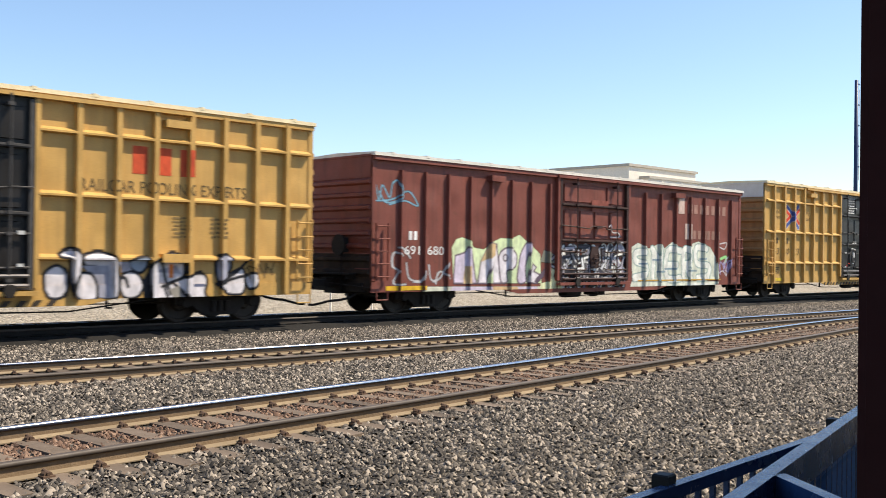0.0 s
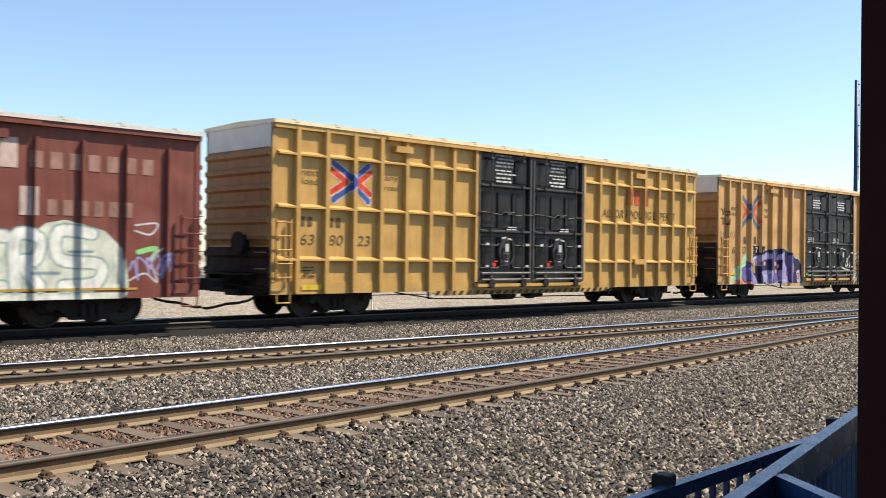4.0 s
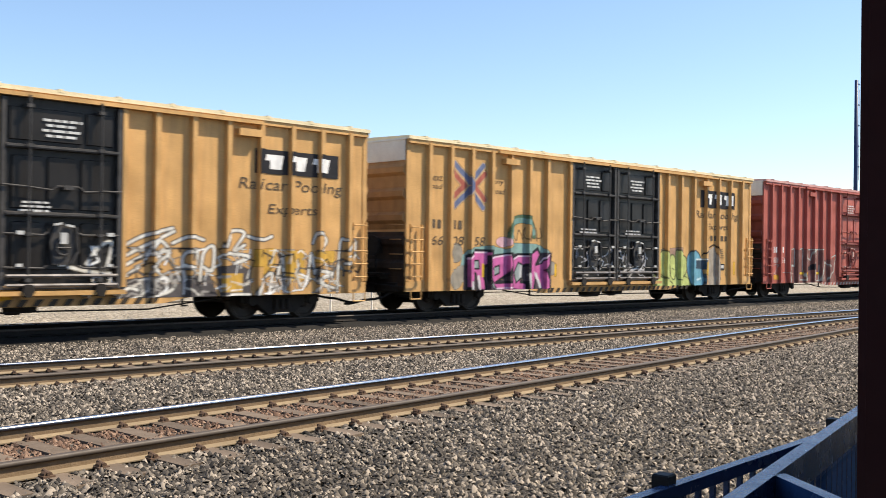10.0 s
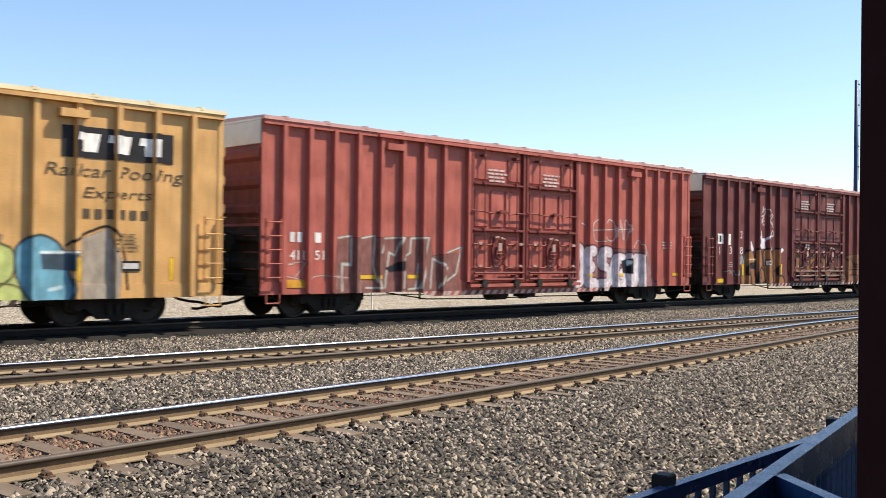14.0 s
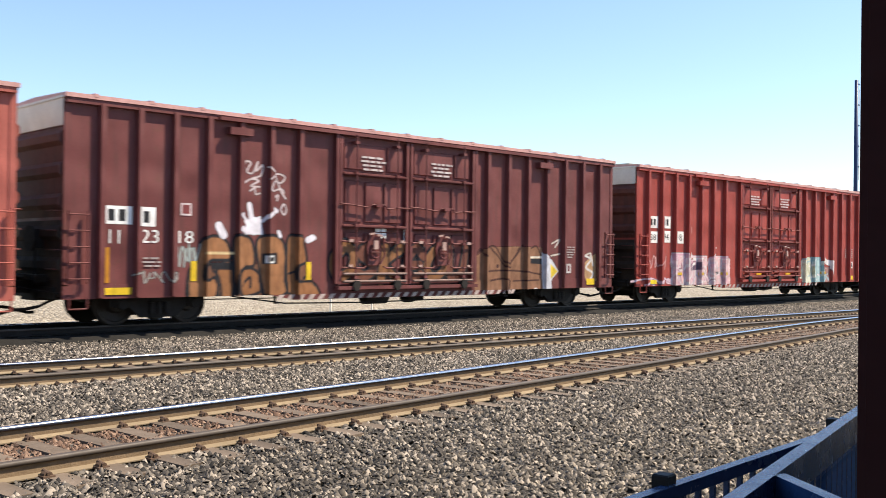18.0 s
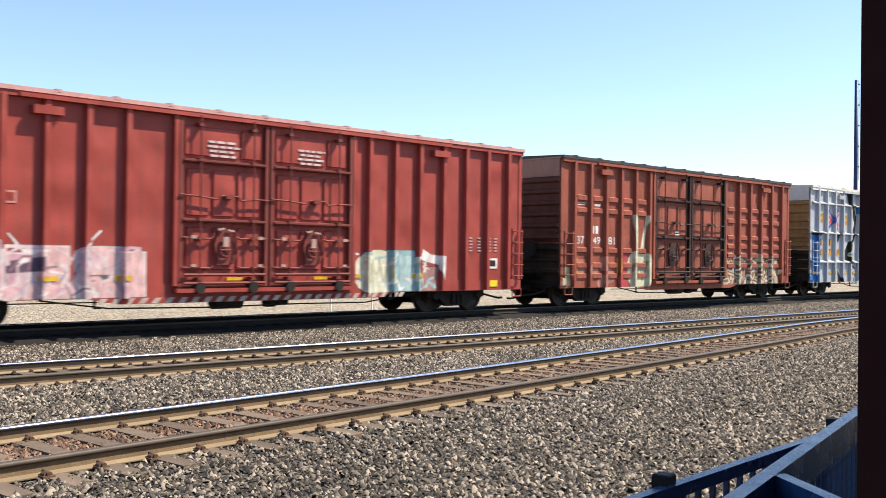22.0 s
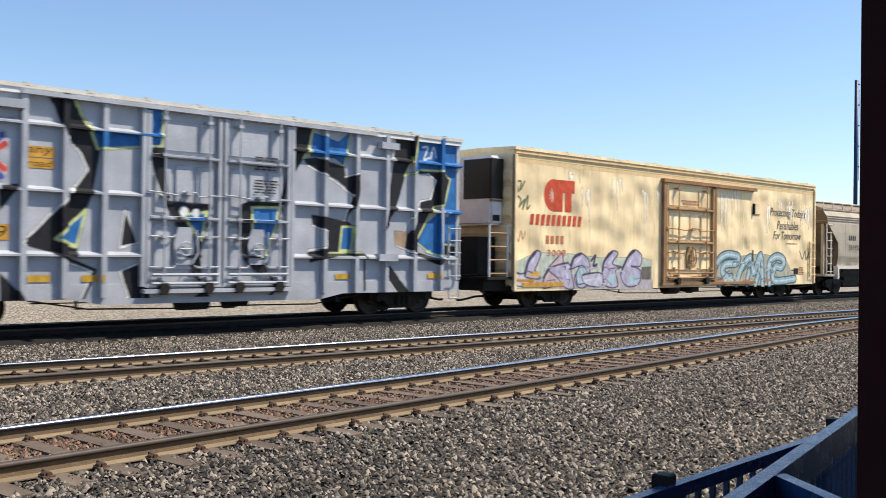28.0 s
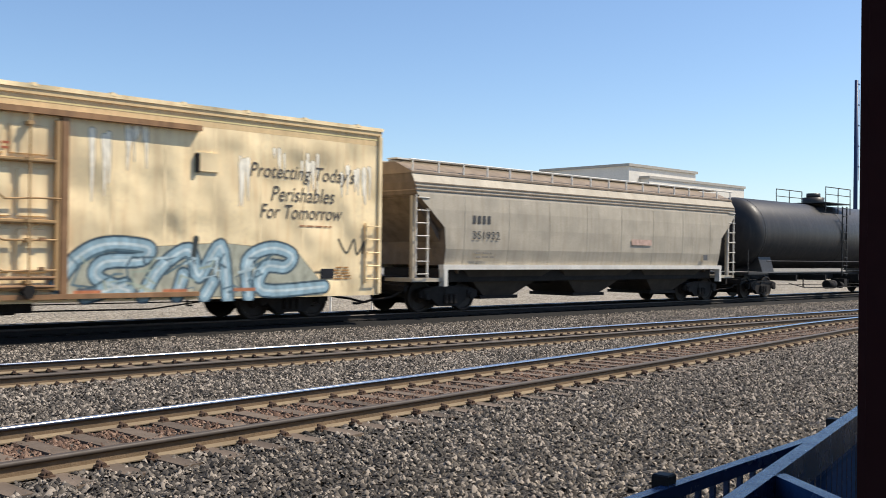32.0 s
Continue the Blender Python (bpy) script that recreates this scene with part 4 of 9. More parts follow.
            img[j0:j1, i0:i1] += (np.array(color) - img[j0:j1, i0:i1]) * np.where(cov[j0:j1, i0:i1] < 0.02, c_ > 0.01, c_)[..., None]
            cov[j0:j1, i0:i1] = np.maximum(cov[j0:j1, i0:i1], c_)

        def window(a, b, c_, d):
            return (max(0, int((a - u0) / cell) - 1), min(nu, int((b - u0) / cell) + 3), max(0, int((c_ - z0) / cell) - 1), min(nz, int((d - z0) / cell) + 3))

        for kind, g, color in self.ops:
            if kind == "oval":
                i0, i1, j0, j1 = window(g[0] - g[2], g[0] + g[2], g[1] - g[3], g[1] + g[3])
                uu, zz = np.meshgrid(U[i0:i1], Z[j0:j1])
                r = np.hypot((uu - g[0]) / g[2], (zz - g[1]) / g[3])
                lay(i0, i1, j0, j1, (1 - r) * min(g[2], g[3]), color)
            elif kind == "line":
                for k in range(len(g[0]) - 1):
                    a, b = g[0][k], g[0][k + 1]
                    n = len(g[0]) - 1
                    wa, wb = g[1] + (g[2] - g[1]) * k / n, g[1] + (g[2] - g[1]) * (k + 1) / n
                    w = max(wa, wb) / 2 + 0.02
                    i0, i1, j0, j1 = window(min(a[0], b[0]) - w, max(a[0], b[0]) + w, min(a[1], b[1]) - w, max(a[1], b[1]) + w)
                    if i1 <= i0 or j1 <= j0:
                        continue
                    uu, zz = np.meshgrid(U[i0:i1], Z[j0:j1])
                    d = b - a
                    f = np.clip(((uu - a[0]) * d[0] + (zz - a[1]) * d[1]) / max(1e-9, d @ d), 0, 1)
                    lay(i0, i1, j0, j1, (wa + (wb - wa) * f) / 2 - np.hypot(uu - a[0] - d[0] * f, zz - a[1] - d[1] * f), color)
            else:
                i0, i1, j0, j1 = window(g[:, 0].min(), g[:, 0].max(), g[:, 1].min(), g[:, 1].max())
                uu, zz = np.meshgrid(U[i0:i1], Z[j0:j1])
                inside, dist = np.zeros(uu.shape, bool), np.full(uu.shape, 9.0)
                for k in range(len(g)):
                    a, b = g[k], g[(k + 1) % len(g)]
                    cross = (a[1] > zz) != (b[1] > zz)
                    if a[1] != b[1]:
                        inside ^= cross & (uu < (b[0] - a[0]) * (zz - a[1]) / (b[1] - a[1]) + a[0])
                    d = b - a
                    f = np.clip(((uu - a[0]) * d[0] + (zz - a[1]) * d[1]) / max(1e-9, d @ d), 0, 1)
                    dist = np.minimum(dist, np.hypot(uu - a[0] - d[0] * f, zz - a[1] - d[1] * f))
                lay(i0, i1, j0, j1, np.where(inside, dist, -dist), color)
        vs, fs, cs, base = [], [], [], 0
        cols = [(a, b, d, d) for a, b, d in self.cols] + self.slopes_u
        rows = [(a, b, d, d) for a, b, d in self.rows] + self.slopes_z
        cells = [(*q, *r) for r in rows for q in cols]
        cells += [(a, b, y, y, lo, hi, 0.0, 0.0) for a, b, lo, hi, y in self.bars]
        for a, b, da, db, ra, rb, ya, yb in cells:
            x0, x1, y0, y1 = max(a, u0), min(b, u1), max(ra, z0, self.floor), min(rb, z1)
            if x1 - x0 < 0.004 or y1 - y0 < 0.004:
                continue
            mu, mz = max(1, math.ceil((x1 - x0) / cell)), max(1, math.ceil((y1 - y0) / cell))
            xs, ys = np.linspace(x0, x1, mu + 1), np.linspace(y0, y1, mz + 1)
            ii = np.clip(np.rint((xs - u0) / cell).astype(int), 0, nu - 1)
            jj = np.clip(np.rint((ys - z0) / cell).astype(int), 0, nz - 1)
            al = cov[np.ix_(jj, ii)]
            keep = (al[:-1, :-1] + al[1:, :-1] + al[:-1, 1:] + al[1:, 1:]) > 0.02
            if not keep.any():
                continue
            gx, gy = np.meshgrid(xs, ys)
            depth = np.maximum(da + (db - da) * (gx - a) / (b - a), ya + (yb - ya) * (gy - ra) / (rb - ra)) + 0.003
            vs.append(np.stack([gx - (0.003 if db > da else -0.003 if db < da else 0), -depth, gy], 2).reshape(-1, 3))
            cs.append(np.concatenate([img[np.ix_(jj, ii)], al[..., None]], 2).reshape(-1, 4))
            idx = base + np.arange((mz + 1) * (mu + 1)).reshape(mz + 1, mu + 1)
            q = np.stack([idx[:-1, :-1], idx[:-1, 1:], idx[1:, 1:], idx[1:, :-1]], 2)[keep]
            fs.append(q.reshape(-1, 4))
            base += gx.size
        self.ops = []
        if not fs:
            return None
        V_, F_, C_ = np.concatenate(vs), np.concatenate(fs), np.concatenate(cs)
        me = bpy.data.meshes.new(name)
        me.vertices.add(len(V_))
        me.vertices.foreach_set("co", V_.reshape(-1))
        me.loops.add(F_.size)
        me.loops.foreach_set("vertex_index", F_.reshape(-1).astype(np.int32))
        me.polygons.add(len(F_))
        me.polygons.foreach_set("loop_start", np.arange(0, F_.size, 4, dtype=np.int32))
        me.update(calc_edges=True)
        at = me.color_attributes.new("tint", "FLOAT_COLOR", "POINT")
        at.data.foreach_set("color", C_.reshape(-1))
        me.materials.append(TINT)
        return part(name, me, None, car, label)

    def text(self, s, u0, u1, z0, z1, color, shear=0.0, bold=0.0):
        cu = bpy.data.curves.new("letters", "FONT")
        cu.body, cu.offset, cu.shear, cu.resolution_u = s, bold, shear, 3
        ob = new("letters", cu)
        dg = bpy.context.evaluated_depsgraph_get()
        me = bpy.data.meshes.new_from_object(ob.evaluated_get(dg))
        bpy.data.objects.remove(ob)
        me.calc_loop_triangles()
        v = [q.co for q in me.vertices]
        if not v:
            return
        x0, x1 = min(q.x for q in v), max(q.x for q in v)
        y0, y1 = min(q.y for q in v), max(q.y for q in v)
        pt = [(u0 + (q.x - x0) / (x1 - x0) * (u1 - u0), z0 + (q.y - y0) / (y1 - y0) * (z1 - z0)) for q in v]
        self.n += 1
        self.cut("marking")
        # one part for each letter: triangles that hang together
        root = list(range(len(pt)))

        def find(i):
            while root[i] != i:
                i = root[i]
            return i
        for t in me.loop_triangles:
            a, b, d = (find(i) for i in t.vertices)
            root[b] = a
            root[find(d)] = find(a)
        sets = {}
        for t in me.loop_triangles:
            sets.setdefault(find(t.vertices[0]), []).append(tuple(pt[i] for i in t.vertices))
        for tri in sets.values():
            self.tris(tri, color)
            self.cut("letter")
        bpy.data.meshes.remove(me)

    def letter_bars(self, count, u0, u1, z0, z1, color, slant=0.0):
        """Letter-sized plain bars where a company's mark stands."""
        self.whole = True
        self.n += 1
        w = (u1 - u0) / count
        for k in range(count):
            self.rect(u0 + k * w, u0 + (k + 0.62) * w, z0, z1, color, slant)
            self.cut("company_mark")
        self.whole = False

    def small_print(self, u0, u1, z0, z1, rows, color, seed=1):
        self.whole = True
        self.n += 1
        rng = random.Random(seed)
        h = (z1 - z0) / rows
        for k in range(rows):
            a = u0 + (u1 - u0) * rng.uniform(0, 0.15)
            b = u1 - (u1 - u0) * rng.uniform(0, 0.15)
            x = a
            while x < b - 0.03:
                l = min(b - x, rng.uniform(0.1, 0.3))
                self.rect(x, x + l, z1 - (k + 0.5) * h, z1 - k * h, tuple(v * 0.75 for v in color))
                self.cut("stencil")
                x += l + 0.04
        self.whole = False

    def cut(self, name):
        """Closes the crisp shapes drawn since the last cut into a part of their own."""
        if self.out:
            self.made.append((name, self.out))
            self.out = []

    def build(self, name, car, label):
        self.cut("marking")
        if self.ops:
            self.spray("emblem" if name == "lettering" else name, car, label)
        for nm, out in self.made:
            vs, fs, cs = [], [], []
            for p, y, c_ in out:
                k = len(vs)
                vs += [(q[0], y, q[1]) for q in p]
                fs.append(tuple(range(k, k + len(p))))
                cs += [(*c_, 1.0)] * len(p)
            me = bpy.data.meshes.new(nm)
            me.from_pydata(vs, [], fs)
            at = me.color_attributes.new("tint", "FLOAT_COLOR", "CORNER")
            at.data.foreach_set("color", [v for c_ in cs for v in c_])
            me.materials.append(TINT)
            part(nm, me, None, car)
        self.made, self.n, self.soft = [], 0, True


# bent strokes in a unit square, the bones of sprayed letters
BONES = [
    [[(0.85, 0.8), (0.5, 0.95), (0.2, 0.75), (0.5, 0.5), (0.8, 0.3), (0.5, 0.06), (0.12, 0.2)]],
    [[(0.15, 0.05), (0.15, 0.9)], [(0.15, 0.9), (0.6, 0.9), (0.8, 0.7), (0.55, 0.48), (0.2, 0.48)], [(0.5, 0.48), (0.9, 0.05)]],
    [[(0.85, 0.75), (0.5, 0.95), (0.18, 0.6), (0.18, 0.35), (0.5, 0.06), (0.85, 0.2)], [(0.25, 0.5), (0.75, 0.52)]],
    [[(0.1, 0.05), (0.2, 0.95), (0.5, 0.4), (0.8, 0.95), (0.9, 0.05)]],
    [[(0.15, 0.05), (0.15, 0.95)], [(0.85, 0.95), (0.2, 0.5), (0.85, 0.05)]],
    [[(0.5, 0.95), (0.15, 0.7), (0.15, 0.3), (0.5, 0.05), (0.85, 0.3), (0.85, 0.7), (0.5, 0.95)]],
    [[(0.1, 0.9), (0.2, 0.2), (0.5, 0.05), (0.8, 0.2), (0.9, 0.9)]],
    [[(0.1, 0.05), (0.45, 0.95), (0.6, 0.95), (0.9, 0.05)], [(0.25, 0.35), (0.75, 0.35)]],
]


def smooth_line(pts, n=5):
    """A rounder line through the same points."""
    if len(pts) < 3:
        return pts
    out = []
    for k in range(len(pts) - 1):
        p0, p1, p2, p3 = pts[max(0, k - 1)], pts[k], pts[k + 1], pts[min(len(pts) - 1, k + 2)]
        for j in range(n):
            t = j / n
            out.append(tuple(0.5 * (2 * p1[i] + (p2[i] - p0[i]) * t + (2 * p0[i] - 5 * p1[i] + 4 * p2[i] - p3[i]) * t * t
                                    + (3 * p1[i] - p0[i] - 3 * p2[i] + p3[i]) * t ** 3) for i in (0, 1)))
    return out + [pts[-1]]


def piece(c, u0, u1, z0, z1, bones, fills, edge, w, ew, seed, halo=None, lean=0.1, shine=None, round_=True, drop=None):
    """A sprayed name: halo, drop shadow, outline, fill and highlights."""
    rng = random.Random(seed)
    w, ew = w * 0.72, ew * 1.1
    n = len(bones)
    cw = (u1 - u0) / n
    lines = []
    for k, b in enumerate(bones):
        dz = rng.uniform(-0.05, 0.05) * (z1 - z0)
        for line in BONES[b]:
            q = [(u0 + cw * (k + 0.02 + 0.96 * (p[0] + rng.uniform(-0.06, 0.06))) + lean * (p[1] - 0.5), z0 + dz + (z1 - z0) * (p[1] + rng.uniform(-0.04, 0.04))) for p in line]
            lines.append((smooth_line(q) if round_ else q, k))
    if halo:
        for q, k in lines:
            h = halo[k % len(halo)]
            c.stroke(q, w * 1.75 + rng.uniform(0, 0.18), h)
    if drop:
        for q, k in lines:
            c.stroke([(p[0] + drop[0], p[1] + drop[1]) for p in q], w + ew, drop[2])
    for q, k in lines:
        c.stroke(q, w + 2 * ew, edge)
    for q, k in lines:
        c.stroke(q, w, fills[k % len(fills)], w * rng.uniform(0.75, 1.1))
    if shine:
        for q, k in lines:
            m = len(q) // 2
            c.stroke([(p[0] - w * 0.22, p[1] + w * 0.2) for p in q[1:m + 1]], 0.03, shine)


def letter(c, pts, fill, edge, ew, soft=True):
    """One sprayed letter: a closed shape with its outline."""
    ring = smooth_line(pts + pts[:2], 4) if soft else pts + [pts[0]]
    c.fill(ring, fill)
    c.stroke(ring, ew, edge)


def scribble(c, u0, u1, z0, z1, color, w, seed, loops=6):
    """A quick tag of looping thin lines."""
    rng = random.Random(seed)
    pts = []
    for k in range(loops * 3):
        f = k / (loops * 3 - 1)
        pts.append((u0 + (u1 - u0) * (f + rng.uniform(-0.1, 0.1)), z0 + (z1 - z0) * (0.5 + 0.5 * math.sin(k * 2.3 + rng.uniform(-0.6, 0.6)))))
    c.stroke(smooth_line(pts, 4), w, color)


def wild(c, u0, u1, z0, z1, colors, n, seed, edge=K_, w=(0.05, 0.12)):
    """A tangle of short bent strokes, each with its outline."""
    rng = random.Random(seed)
    for k in range(n):
        u, z = rng.uniform(u0, u1 - 0.2), z0 + (z1 - z0) * rng.random() ** 1.2
        a = rng.choice((0.1, 0.3, 1.2, 1.5, 1.9, 2.8)) + rng.uniform(-0.25, 0.25)
        pts = [(u, z)]
        for j in range(rng.randint(1, 3)):
            l = rng.uniform(0.12, 0.42)
            u, z = u + l * math.cos(a), min(z1, max(z0, z + l * math.sin(a)))
            pts.append((u, z))
            a += rng.choice((-1.7, -0.9, 0.9, 1.7))
        t = rng.uniform(*w)
        if edge:
            c.stroke(pts, t + 0.07, edge)
        c.stroke(pts, t, colors[k % len(colors)], t * rng.uniform(0.5, 1))


def emblem(c, u0, u1, z0, z1, blue=(0.05, 0.10, 0.32), red=(0.62, 0.06, 0.03), pale=(0.72, 0.62, 0.45)):
    """Crossed red and blue bands that meet in a bow."""
    def P(*q):
        return [(u0 + a * (u1 - u0), z0 + b * (z1 - z0)) for a, b in q]
    w = 0.12 * (u1 - u0)
    for col, ww in ((pale, w * 1.35), (None, w)):
        c.stroke(P((0.08, 0.96), (0.45, 0.66), (0.58, 0.5), (0.45, 0.34), (0.08, 0.04)), ww, col or blue)
        c.stroke(P((0.94, 0.96), (0.64, 0.66)), ww, col or blue)
        c.stroke(P((0.94, 0.04), (0.64, 0.34)), ww, col or blue)
        c.stroke(P((0.03, 0.78), (0.38, 0.5), (0.03, 0.22)), ww, col or red)
        c.stroke(P((0.99, 0.78), (0.68, 0.5), (0.99, 0.22)), ww, col or red)


def hazard(c, u0, u1, z0, z1, color):
    c.whole = True
    c.n += 1
    u = u0
    while u < u1:
        c.rect(u, u + 0.15, z0, z1, color, 0.1)
        c.cut("hazard_stripe")
        u += 0.31
    c.whole = False


def door_print(c, doors, z, color=W_, seed=3):
    for k, (a, b) in enumerate(doors):
        m = (a + b) / 2
        c.small_print(m - 0.45, m + 0.4, z, z + 0.42, 4, color, seed + k)


def company_box(c, u0, u1, z0, z1):
    """Black panel with three slanting white blocks."""
    c.whole = True
    c.n += 1
    c.rect(u0, u1, z0, z1, K_)
    c.cut("company_panel")
    w, h = u1 - u0, z1 - z0
    for k in range(3):
        a = u0 + w * (0.10 + 0.28 * k)
        c.n += 1
        c.rect(a, a + w * 0.2, z0 + h * 0.2, z0 + h * 0.8, W_, w * 0.03)
        c.cut("company_mark")
        c.n += 1
        c.rect(a - w * 0.005, a + w * 0.07, z0 + h * 0.2, z0 + h * 0.55, K_, 0)
        c.cut("company_mark")
    c.cut("company_panel")
    c.whole = False


BR = (0.10, 0.075, 0.05)     # faded black lettering on tan
rA = BELTRIBS
c = Canvas(rA, (1.48, 2.77, 4.06), DOUBLE)
c.soft = False
c.letter_bars(3, 14.05, 15.75, 3.3, 3.9, (0.55, 0.08, 0.03))
c.text("RAILCAR POOLING EXPERTS", 12.9, 16.9, 2.88, 3.14, (0.13, 0.09, 0.04))
door_print(c, DOUBLE, 3.75)
c.small_print(15.0, 15.4, 1.9, 2.4, 6, (0.3, 0.2, 0.08), 4)
c.small_print(15.9, 16.5, 1.9, 2.4, 5, (0.3, 0.2, 0.08), 5)
hazard(c, 5.4, 12.4, 0.50, 0.62, (0.05, 0.04, 0.03))
c.build("lettering", car_a, "faded red emblem bars and dark lettering")
letter(c, [(12.94, 1.5), (13.1, 1.58), (13.3, 1.62), (13.51, 1.58), (13.68, 1.48), (13.72, 1.2), (13.73, 0.72), (13.57, 0.61), (13.36, 0.73), (13.39, 1.12), (13.31, 1.28), (13.06, 1.32)], (0.66, 0.63, 0.65), K_, 0.06)
letter(c, [(12.47, 1.51), (12.58, 1.63), (12.74, 1.67), (12.9, 1.59), (12.94, 1.48), (12.91, 1.13), (12.89, 0.8), (12.77, 0.78), (12.73, 1.13), (12.7, 1.44)], (0.66, 0.63, 0.65), K_, 0.06)
letter(c, [(12.19, 0.9), (12.19, 1.13), (12.3, 1.26), (12.47, 1.32), (12.63, 1.22), (12.67, 0.97), (12.64, 0.74), (12.48, 0.65), (12.31, 0.67), (12.21, 0.79)], (0.66, 0.63, 0.65), K_, 0.06)
c.fill([(12.96, 1.32), (13.55, 1.32), (13.59, 0.65), (13.34, 0.65), (13.25, 1.01), (13.09, 1.2)], (0.34, 0.34, 0.4))
letter(c, [(12.79, 0.74), (12.83, 0.97), (12.91, 1.13), (13.03, 1.17), (13.17, 1.13), (13.27, 0.97), (13.3, 0.73), (13.24, 0.61), (12.95, 0.6)], (0.66, 0.63, 0.65), K_, 0.06)
letter(c, [(14, 1.4), (14.15, 1.49), (14.41, 1.51), (14.43, 1.32), (14.28, 1.16), (14.06, 1.24)], (0.3, 0.36, 0.44), K_, 0.06)
letter(c, [(13.77, 0.92), (13.83, 1.1), (13.98, 1.19), (14.17, 1.16), (14.3, 1.02), (14.33, 0.83), (14.22, 0.67), (14.01, 0.62), (13.84, 0.7)], (0.66, 0.63, 0.65), K_, 0.06)
c.fill([(13.72, 1.4), (14, 1.4), (14.06, 1.22), (13.81, 1.16)], (0.34, 0.34, 0.4))
c.fill([(14.35, 0.59), (14.31, 0.96), (14.46, 1.2), (14.47, 0.55)], K_)
letter(c, [(14.51, 0.55), (14.48, 1.2), (14.58, 1.41), (14.81, 1.49), (14.94, 1.6), (15.13, 1.6), (15.29, 1.49), (15.34, 1.16), (15.18, 0.95), (14.95, 0.83), (15, 0.58)], (0.66, 0.63, 0.65), K_, 0.06)
c.fill([(14.59, 1.2), (15.13, 1.33), (15.27, 1.12), (14.59, 1.18)], (0.34, 0.34, 0.4))
letter(c, [(14.86, 0.87), (15.13, 0.99), (15.51, 1.11), (15.79, 1.13), (15.91, 0.98), (15.85, 0.73), (15.87, 0.5), (15.05, 0.5), (14.91, 0.66)], (0.66, 0.63, 0.65), K_, 0.06)
letter(c, [(16.13, 1.5), (16.27, 1.59), (16.47, 1.55), (16.55, 1.33), (16.43, 1.11), (16.21, 0.94), (16.13, 1.11)], (0.34, 0.34, 0.4), K_, 0.06)
letter(c, [(16.21, 0.89), (16.48, 1.11), (16.83, 1.26), (16.89, 0.84), (16.79, 0.67), (16.49, 0.67), (16.29, 0.74)], (0.66, 0.63, 0.65), K_, 0.06)
letter(c, [(16.89, 1.06), (17.09, 1.15), (17.25, 1.04), (17.17, 0.84), (16.99, 0.77)], (0.66, 0.63, 0.65), K_, 0.06)
c.stroke(smooth_line([(14.77, 0.85), (15.32, 1.05), (15.74, 1.18)]), 0.07, K_)
c.stroke(smooth_line([(16.13, 0.9), (16.58, 1.11), (16.98, 1.46)]), 0.07, K_)
c.stroke(smooth_line([(16.14, 0.87), (16.68, 1.04), (16.94, 1.08)]), 0.07, K_)
c.stroke(smooth_line([(15.07, 0.91), (15.28, 0.74), (15.44, 0.57)]), 0.07, K_)
c.stroke(smooth_line([(13.77, 1.06), (13.92, 1.04), (13.98, 0.86)]), 0.07, K_)
c.stroke(smooth_line([(14.79, 1.37), (14.86, 1.03), (14.98, 0.7)]), 0.07, K_)
c.fill([(14.95, 0.78), (15.18, 0.86), (15.33, 0.57), (15.1, 0.57)], (0.3, 0.28, 0.24))
c.stroke([(15.56, 0.87), (15.82, 0.87)], 0.07, (0.1, 0.12, 0.2))
c.rect(14.95, 15.05, 1.05, 1.35, (0.75, 0.2, 0.02))
scribble(c, 16.9, 17.7, 1.0, 1.4, (0.25, 0.15, 0.06), 0.025, 5)
c.build("graffiti", car_a, "bubbly grey and white graffiti with black outlines")

c = Canvas(steps(1.0, 7.2, 8) + steps(12.4, 18.2, 7), (), [(7.6, 11.3)], top=4.32, rib_top=0.06, rib_w=0.09, rib_d=0.1)
c.soft = False
FAINT = (0.55, 0.42, 0.36)
c.text("691", 1.16, 1.72, 1.63, 1.87, W_)
c.text("680", 2.02, 2.64, 1.63, 1.87, W_)
c.letter_bars(2, 1.32, 1.69, 2.03, 2.27, W_)
c.rect(14.55, 14.95, 3.25, 3.85, FAINT)
c.letter_bars(7, 15.2, 18.0, 3.28, 3.62, (0.34, 0.19, 0.15))
c.rect(15.0, 15.38, 2.32, 2.9, FAINT)
c.letter_bars(6, 15.55, 17.5, 2.34, 2.66, (0.32, 0.18, 0.14))
c.rect(0.5, 2.0, 0.66, 0.78, YB)
c.rect(12.0, 17.5, 0.80, 0.85, (0.5, 0.3, 0.06))
c.rect(9.3, 10.2, 3.1, 3.5, (0.24, 0.07, 0.05))
c.build("lettering", car_b, "faded cream company lettering and white numbers")
piece(c, 7.6, 11.2, 0.7, 2.0, [4, 6, 5, 3, 0], [(0.35, 0.32, 0.38), (0.06, 0.06, 0.08)], W_, 0.22, 0.05, 14, drop=(0.08, -0.08, K_))
for k in range(14):
    c.rect(7.5 + 0.27 * k, 7.62 + 0.27 * k, 0.52, 0.86, [K_, (0.55, 0.55, 0.6), (0.12, 0.1, 0.2)][k % 3], 0.1)
c.fill([(3.04, 0.84), (2.96, 1.84), (3.14, 2.08), (3.35, 2.14), (3.61, 2.08), (3.87, 1.85), (4.26, 1.8), (4.72, 2.05), (4.97, 2.15), (5.44, 2.14), (5.83, 2.27), (6.4, 1.95), (6.81, 1.69), (6.86, 0.8)], (0.6, 0.7, 0.42))
c.fill([(1.72, 0.57), (2.03, 0.76), (7.83, 0.69), (7.78, 0.5), (3.17, 0.5)], (0.6, 0.62, 0.5))
c.fill([(6.8, 1.44), (6.99, 1.83), (7.66, 1.64), (7.66, 1.38)], (0.2, 0.2, 0.16))
